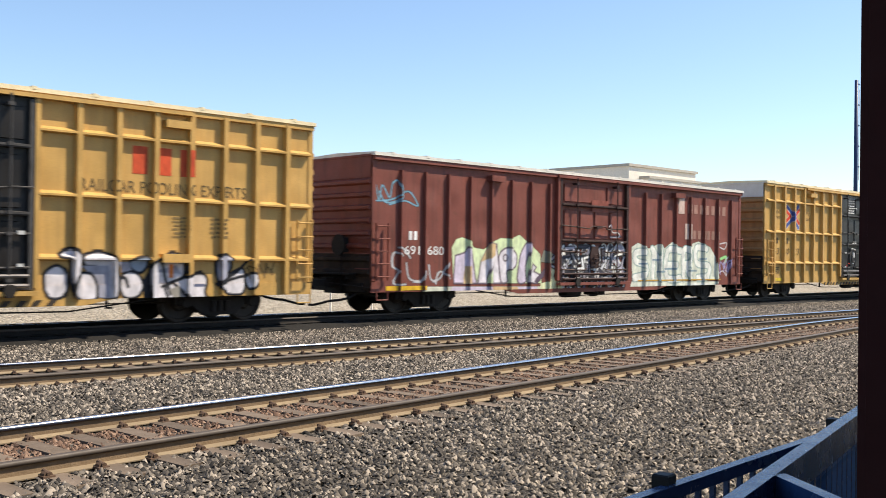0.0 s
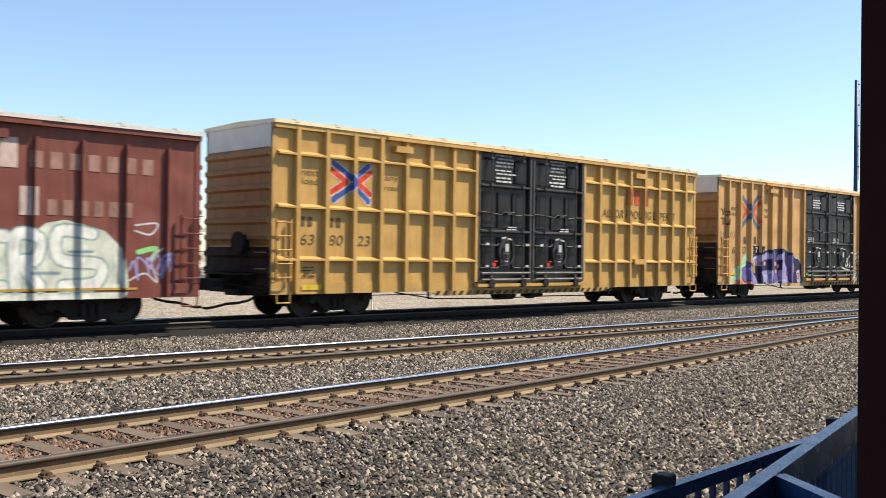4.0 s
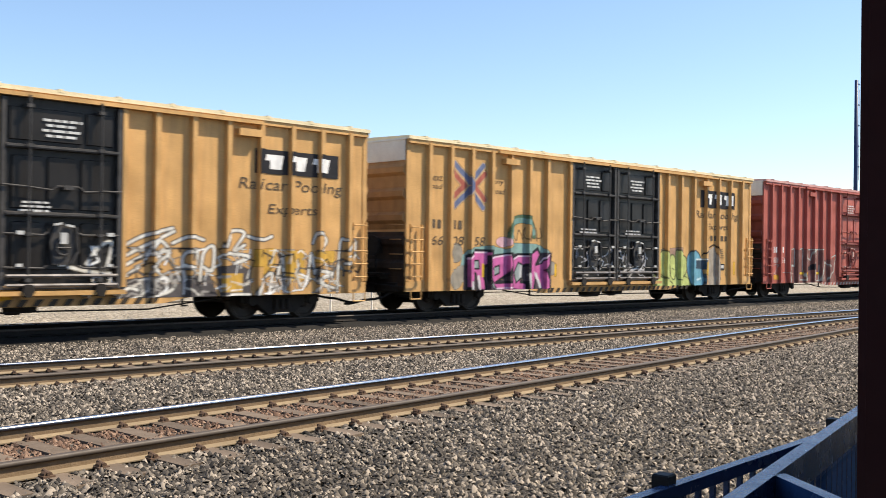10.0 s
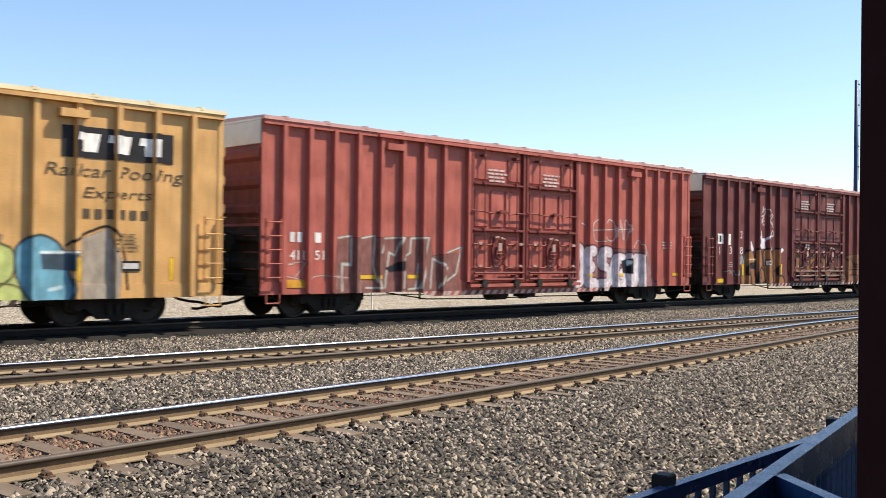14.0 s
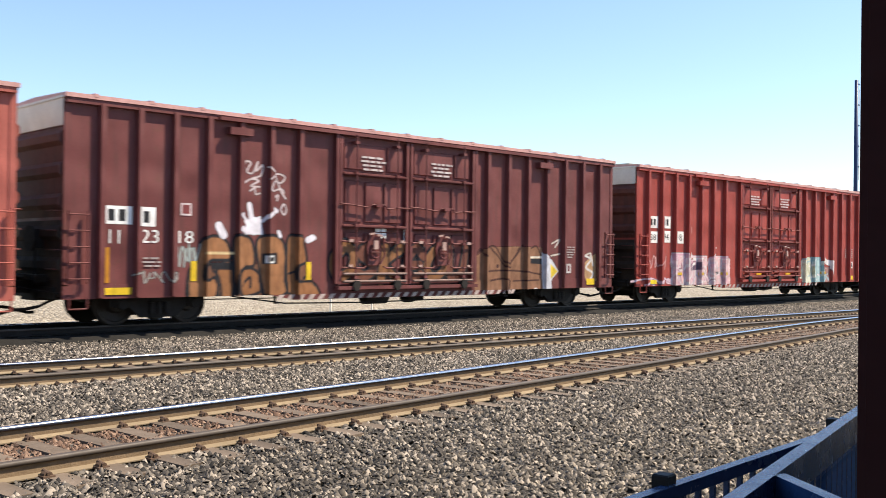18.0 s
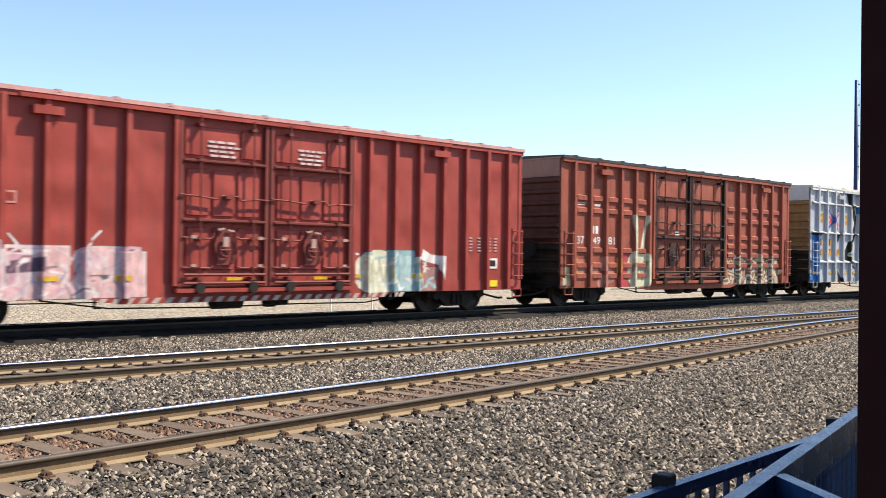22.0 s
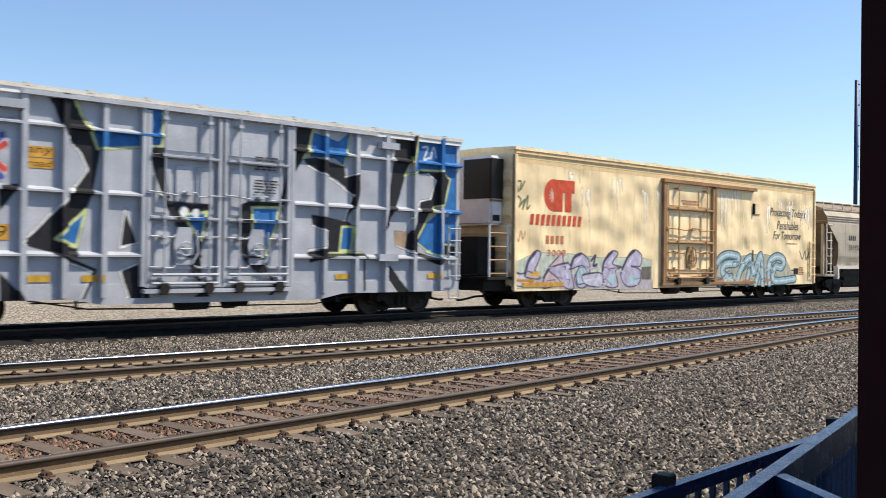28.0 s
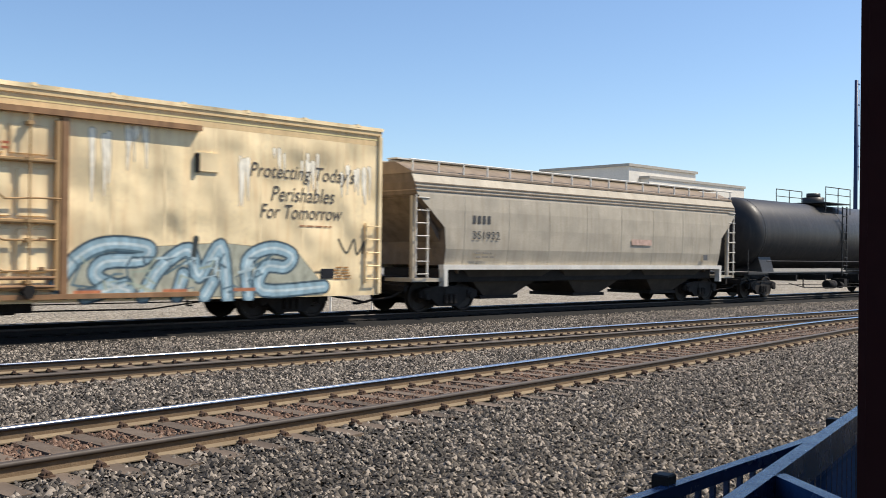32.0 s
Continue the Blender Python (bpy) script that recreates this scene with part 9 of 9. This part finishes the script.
# ---- covered hopper ----
HOPPERROOF = mat("dusty_brown_roof_sheet", (0.26, 0.2, 0.145), 0.75, var=0.2, streak=0.4)
# hopper ends: a darker paint stands for their shaded side
ENDSHADE = mat("shade_dark_end_sheet", (0.15, 0.115, 0.085), 0.75, var=0.3, streak=0.5, dirt=(0.05, 0.04, 0.03))
# bays nearly black: the shade under the body is put into their paint
BAYGREY = mat("shade_dark_bay_paint", (0.055, 0.046, 0.036), 0.75, var=0.3, streak=0.5, dirt=(0.05, 0.04, 0.03))
def hopper(label, s, L):
    car = tagged(new("hopper_car"), label, "hopper car", "cars of the freight train")
    bm = B()
    rings = []
    for z, x, y in ((1.34, 1.18, 1.48), (1.8, 1.16, 1.57), (2.4, 1.08, 1.60), (2.9, 0.5, 1.60), (3.3, 0.05, 1.575), (3.62, 0.0, 1.52), (3.9, 0.0, 1.36)):
        rings.append([bm.verts.new(p) for p in ((x, -y, z), (L - x, -y, z), (L - x, y, z), (x, y, z))])
    for a, b in zip(rings, rings[1:]):
        for k in range(4):
            bm.faces.new([a[k], a[(k + 1) % 4], b[(k + 1) % 4], b[k]])
    bm.faces.new(rings[0][::-1])
    bm.faces.new(rings[-1])
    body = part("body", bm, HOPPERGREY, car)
    body.data.materials.append(ENDSHADE)
    # sheets that face the ends get the darker, shaded colour
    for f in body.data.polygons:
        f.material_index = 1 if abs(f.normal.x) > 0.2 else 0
    for z, y in ((3.40, 1.585), (3.50, 1.57), (3.60, 1.55)):
        part("stripe_rib", one(0.02, L - 0.02, -y, y, z, z + 0.03), HOPPERROOF, car)
    part("roof", prism(B(), [(-1.40, 3.88), (-1.40, 3.93), (-0.72, 4.22), (0.72, 4.22), (1.40, 3.93), (1.40, 3.88)], "x", -0.02, L + 0.02), HOPPERROOF, car)
    seam = mesh_of("seam", prism(B(), [(-1.485, 1.34), (-1.575, 1.8), (-1.606, 2.4), (-1.606, 2.9), (-1.58, 3.3), (-1.5, 3.3), (-1.4, 1.34)], "x", -0.012, 0.012), HOPPERGREY)
    for k in range(1, 9):
        part("seam", seam, None, car, at=pose(L * k / 9, 0, 0))
    part("hatch_trough", one(0.6, L - 0.6, -0.3, 0.3, 4.22, 4.36), HOPPERGREY, car)
    walk_ = mesh_of("running_board", one(0.0, L, -0.2, 0.2, 4.30, 4.34), ROOF)
    post_ = mesh_of("rail_post", one(-0.02, 0.02, -0.02, 0.02, 3.86, 4.24), ROOF)
    for y in (-1.0, 1.0):
        part("running_board", walk_, None, car, at=pose(0, 0.55 * y, 0))
        bm = B()
        rod(bm, (-0.05, y * 1.36, 4.25), (L + 0.05, y * 1.36, 4.25), 0.026, 6)
        edge = part("edge_rail", bm, ROOF, car)
        for k in range(18):
            part("rail_post", post_, None, edge, at=pose(0.05 + (L - 0.1) * k / 17, y * 1.36, 0))
    part("underframe", one(1.3, L - 1.3, -1.25, 1.25, 0.86, 1.24), UNDER, car)
    for sg in (-1, 1):
        y0, y1 = sorted((sg * 1.60, sg * 1.40))
        part("side_sill", one(1.05, L - 1.05, y0, y1, 1.22, 1.36), ROOF, car)
        for x in (1.08, L - 1.22):
            part("sill_post", one(x, x + 0.14, y0, y1, 0.75, 1.24), ROOF, car)
    for x0, x1 in ((-0.05, 1.2), (L - 1.2, L + 0.05)):
        part("end_platform", one(x0, x1, -1.5, 1.5, 0.88, 0.98), HOPPERGREY, car)
        xm = x0 + 0.1 if x0 < 1 else x1 - 0.55
        ladder(car, xm, 1.1, 3.2 if x0 < 1 else 3.4, 7, ROOF, 0.44, -1.52)
        bm = B()
        xs = (0.12, 1.9) if x0 < 1 else (L - 0.12, L - 1.9)
        prism(bm, [(xs[0], 3.2), (xs[0] + (0.1 if x0 < 1 else -0.1), 3.3), (xs[1], 1.3), (xs[1], 1.1)], "y", -1.35, 1.35)
        part("slope_sheet", bm, ENDSHADE, car)
        for y in (-1.3, 1.3):
            xx = 0.15 if x0 < 1 else L - 0.15
            part("end_post", one(xx - 0.06, xx + 0.06, y - 0.06, y + 0.06, 0.95, 3.5), HOPPERGREY, car)
    for k in range(3):
        cx = L / 2 + (k - 1) * 4.45
        bm = B()
        a = [bm.verts.new(p) for p in ((cx - 2.2, -1.45, 1.34), (cx + 2.2, -1.45, 1.34), (cx + 2.2, 1.45, 1.34), (cx - 2.2, 1.45, 1.34))]
        b = [bm.verts.new(p) for p in ((cx - 0.65, -0.9, 0.42), (cx + 0.65, -0.9, 0.42), (cx + 0.65, 0.9, 0.42), (cx - 0.65, 0.9, 0.42))]
        for j in range(4):
            bm.faces.new([a[j], a[(j + 1) % 4], b[(j + 1) % 4], b[j]])
        bm.faces.new(b)
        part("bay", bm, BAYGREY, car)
        part("outlet_gate", one(cx - 0.85, cx + 0.85, -0.95, 0.95, 0.33, 0.43), UNDER, car)
    running_gear(car, L, 1.75, s)
    return car


car_l = hopper("dusty grey covered hopper car with three bays", 213.8, 17.0)
c = Canvas(flat=1.606)
c.soft = False
c.letter_bars(4, 2.2, 3.02, 2.55, 2.78, (0.08, 0.08, 0.08))
c.text("351932", 2.2, 3.35, 2.1, 2.33, (0.08, 0.08, 0.08))
c.small_print(2.2, 3.1, 1.5, 1.72, 2, (0.3, 0.27, 0.22), 5)
c.rect(14.6, 14.9, 1.55, 1.75, (0.12, 0.12, 0.12))
c.rect(10.0, 11.2, 2.05, 2.25, (0.55, 0.38, 0.3))
c.build("lettering", car_l, "black company marks and number")


# ---- tank car ----
def tank(label, s, L):
    car = tagged(new("tank_car"), label, "tank car", "cars of the freight train")
    R, cz = 1.5, 2.72
    bm = B()
    prof = []
    for k in range(7):
        a = k / 6 * math.pi / 2
        prof.append((0.55 + 0.75 * (1 - math.sin(a)), R * math.cos(a) if k < 6 else 0.02))
    prof = prof[::-1] + [(L - x, r) for x, r in prof]
    n = 40
    rings = [[bm.verts.new((x, r * math.cos(j * math.tau / n), cz + r * math.sin(j * math.tau / n))) for j in range(n)] for x, r in prof]
    for a, b in zip(rings, rings[1:]):
        for j in range(n):
            bm.faces.new([a[j], a[(j + 1) % n], b[(j + 1) % n], b[j]]).smooth = True
    bm.faces.new(rings[0])
    bm.faces.new(rings[-1])
    part("tank_shell", bm, TANKBLACK, car)
    for u in (1.4, L / 2, L - 1.4):
        bm = B()
        rod(bm, (u - 0.02, 0, cz), (u + 0.02, 0, cz), R + 0.008, 40)
        part("weld_band", bm, TANKBLACK, car)
    m = L / 2
    bm = B()
    rod(bm, (m, 0, cz + R - 0.1), (m, 0, cz + R + 0.35), 0.5, 20)
    rod(bm, (m, 0, cz + R + 0.35), (m, 0, cz + R + 0.55), 0.32, 16)
    part("manway", bm, TANKBLACK, car)
    part("platform", one(m - 1.3, m + 1.3, -1.25, 1.25, cz + R + 0.02, cz + R + 0.06), TANKBLACK, car)
    for x in (m - 1.3, m, m + 1.3):
        for y in (-1.2, 1.2):
            bm = B()
            rod(bm, (x, y, cz + R - 0.45), (x, y, cz + R + 0.75), 0.022, 6)
            part("rail_post", bm, TANKBLACK, car)
    for y in (-1.2, 1.2):
        bm = B()
        rod(bm, (m - 1.3, y, cz + R + 0.75), (m + 1.3, y, cz + R + 0.75), 0.022, 6)
        rod(bm, (m - 1.3, y, cz + R + 0.42), (m + 1.3, y, cz + R + 0.42), 0.018, 6)
        part("hand_rail", bm, TANKBLACK, car)
    ladder(car, m - 0.25, 1.0, cz + R - 0.2, 9, TANKBLACK, 0.45, -1.52)
    for u in (2.0, L - 2.0):
        part("saddle", prism(B(), [(-1.3, 1.1), (1.3, 1.1), (1.1, 1.75), (-1.1, 1.75)], "x", u - 0.5, u + 0.5), TANKBLACK, car)
    for x0, x1 in ((0.0, 1.6), (L - 1.6, L)):
        part("end_platform", one(x0, x1, -1.5, 1.5, 1.0, 1.08), TANKBLACK, car)
        xx = x0 + 0.06 if x0 < 1 else x1 - 0.06
        for y in (-1.45, 0, 1.45):
            bm = B()
            rod(bm, (xx, y, 1.05), (xx, y, 2.0), 0.022, 6)
            part("rail_post", bm, TANKBLACK, car)
    bm = B()
    rod(bm, (1.4, -1.54, 1.55), (L - 1.4, -1.54, 1.55), 0.02, 6)
    part("hand_rail", bm, TANKBLACK, car)
    brake_gear(car, L, 0.7)
    running_gear(car, L, 1.85, s)
    return car


car_m = tank("black tank car with top platform and railings", 232.0, 17.6)
tank("black tank car with a dull shell", 251.2, 17.6)

# ---- beyond the railway ----
BRICK = mat("dark_brick", (0.16, 0.10, 0.075), 0.85, var=0.2, scale=1)
STUCCO = mat("pale_stucco", (0.74, 0.69, 0.60), 0.85, var=0.08, scale=0.3)
GLASSDK = mat("dark_window", (0.02, 0.022, 0.025), 0.15)
CONC = mat("concrete", (0.42, 0.39, 0.34), 0.9)
GZ2 = GZ - 0.2

office = tagged(new("office_building"), "dark brick office building with pale fins and stucco upper block", "building")
part("wall", one(8, 64, 112, 136, GZ2, 10.2), BRICK, office)
part("upper_block", one(38, 70, 124, 150, 10.2, 15.6), STUCCO, office)
part("parapet", one(7.8, 64.2, 111.7, 112.2, 10.1, 10.5), BRICK, office)
part("ledge", one(7.6, 64.4, 110.8, 112.3, 8.2, 8.5), CONC, office)
part("ledge", one(7.6, 64.4, 109.6, 112.3, 4.2, 4.7), CONC, office)
fin = mesh_of("fin", one(-0.18, 0.18, -0.9, 0.3, 8.4, 10.1), WHITE)
for k in range(28):
    part("fin", fin, None, office, at=pose(9 + 2 * k, 111.9, 0))
for k in range(14):
    x = 10 + 3.9 * k
    w = part("window", one(x, x + 2.4, 111.9, 112.05, 4.9, 7.7), GLASSDK, office)
    part("frame", one(x + 1.15, x + 1.25, 111.85, 112.0, 4.9, 7.7), CONC, w)
    part("window", one(x, x + 2.6, 111.9, 112.05, 0.6, 3.8), GLASSDK, office)
    part("pier", one(x + 2.9, x + 3.5, 111.4, 112.0, GZ2, 8.2), STUCCO if k % 2 else CONC, office)

hall = tagged(new("warehouse"), "large pale stucco building with a stepped flat roof", "building")
part("main_block", one(125, 144, 88.5, 106, GZ2, 15.7), STUCCO, hall)
part("coping", one(124.7, 144.3, 88.2, 106.3, 15.7, 16.1), CONC, hall)
part("annex", one(128, 157, 86.8, 112, GZ2, 13.9), STUCCO, hall)
part("coping", one(127.8, 157.2, 86.6, 112.2, 13.9, 14.3), CONC, hall)
for k in range(6):
    part("window", one(131 + 4 * k, 133.2 + 4 * k, 86.7, 86.9, 9.5, 11.5), GLASSDK, hall)

part_lot = tagged(new("raised_kerb", mesh_of("raised_kerb", one(-40, 260, 76, 110, GZ2 - 0.2, 0.35), CONC)), "pale concrete kerb terrace of the car park", "kerb", kind="structure")


def parked_car(x, y, z, turn, paint, label):
    car = tagged(new("parked_car"), label, "car", "parked cars")
    bm = prism(B(), [(-2.2, 0.35), (-2.2, 0.8), (-1.3, 0.95), (-0.7, 1.42), (0.8, 1.45), (1.6, 1.0), (2.2, 0.9), (2.25, 0.35)], "y", -0.85, 0.85)
    bmesh.ops.bevel(bm, geom=bm.edges[:], offset=0.06, segments=2, affect="EDGES")
    part("body", bm, paint, car)
    part("window", prism(B(), [(-1.1, 0.98), (-0.62, 1.36), (0.75, 1.38), (1.35, 1.02)], "y", -0.865, 0.865), GLASSDK, car)
    for wx in (-1.4, 1.4):
        for wy in (-0.8, 0.8):
            bm = B()
            rod(bm, (wx, wy - 0.1, 0.33), (wx, wy + 0.1, 0.33), 0.33, 16)
            part("wheel", bm, UNDER, car)
    car.matrix_world = pose(x, y, z, 0, 0, turn)


CARWHITE = mat("white_car_paint", (0.8, 0.8, 0.8), 0.2, fine=0)
CARGREY = mat("grey_car_paint", (0.15, 0.16, 0.18), 0.25, fine=0)
for x, y, tn, m_, lb in ((33.5, 92, 10, CARWHITE, "white saloon car parked by the office building"), (38.2, 95, 60, CARWHITE, "white car parked at an angle"),
                         (43, 99, 90, CARGREY, "grey car parked by the office building"), (28, 93, 0, CARGREY, "grey car parked by the terrace")):
    parked_car(x, y, 0.35, tn, m_, lb)


def mast(name, x, y, h, r, material, label, category, arm=False):
    t = tagged(new(name), label, category)
    bm = B()
    rod(bm, (0, 0, GZ2), (0, 0, h), r, 10, r * 0.8)
    part("pole", bm, material, t)
    if arm:
        bm = B()
        rod(bm, (0, 0, h - 0.1), (0.9, -0.3, h + 0.15), 0.04, 6)
        part("arm", bm, material, t)
        part("lamp_head", one(0.6, 1.15, -0.45, -0.2, h + 0.1, h + 0.22), material, t)
    else:
        for k in range(5):
            z = 10.2 + 1.9 * k
            part("bracket", one(0, 0.65, -0.05, 0.05, z, z + 0.12), material, t)
        bm = B()
        rod(bm, (0.62, 0, 9), (0.62, 0, h - 0.8), 0.035, 6)
        part("aerial", bm, UNITWHITE, t)
    t.matrix_world = pose(x, y, 0)
    return t


DKBLUE = mat("dark_blue_pole_paint", (0.01, 0.03, 0.10), 0.5)
mast("radio_mast", 89.7, 38.4, 18.2, 0.2, DKBLUE, "tall dark blue steel radio mast", "mast")
mast("street_lamp", 22.3, 61.5, 8.3, 0.11, CLIP, "dark steel street lamp at the car park", "street lamp", True)

for x, y in ((20.1, 26.2), (21.75, 26.03)):
    bm = B()
    rod(bm, (0, 0, GZ2 - 0.1), (0, 0, 0.75), 0.033, 8)
    m_ = tagged(new("marker_post", mesh_of("marker_post", bm, WHITE)), "thin white marker post in pale gravel", "post", "white marker posts")
    m_.matrix_world = pose(x, y, 0)


# ---- what moves ----
def run(t):
    """Metres that the train has gone after t seconds: it gathers a little speed."""
    return 6.0076 * t + 0.00133 * t * t + 0.000068 * t ** 3


def motions():
    for car, s, wheels in rolling:
        walk(car, [(float(t), pose(s - run(t), T3Y + GAUGE / 2, 0)) for t in range(0, 33)])
        # the wheels turn while the car is near
        for w in wheels:
            u = w.parent.matrix_basis.translation.x + w.matrix_basis.translation.x
            at = w.matrix_basis.translation.copy()
            near = [k / 10 for k in range(0, 321) if -1 < s + u - run(k / 10) < 48]
            times = sorted({0.0, 32.0, *near})
            first = near[0] if near else 0.0
            last = near[-1] if near else 0.0
            rows = []
            for t in times:
                a = -math.degrees((run(min(max(t, first), last)) - run(first)) / WR)
                rows.append((t, pose(at.x, at.y, at.z, 0, a, 0)))
            walk(w, rows)


motions()
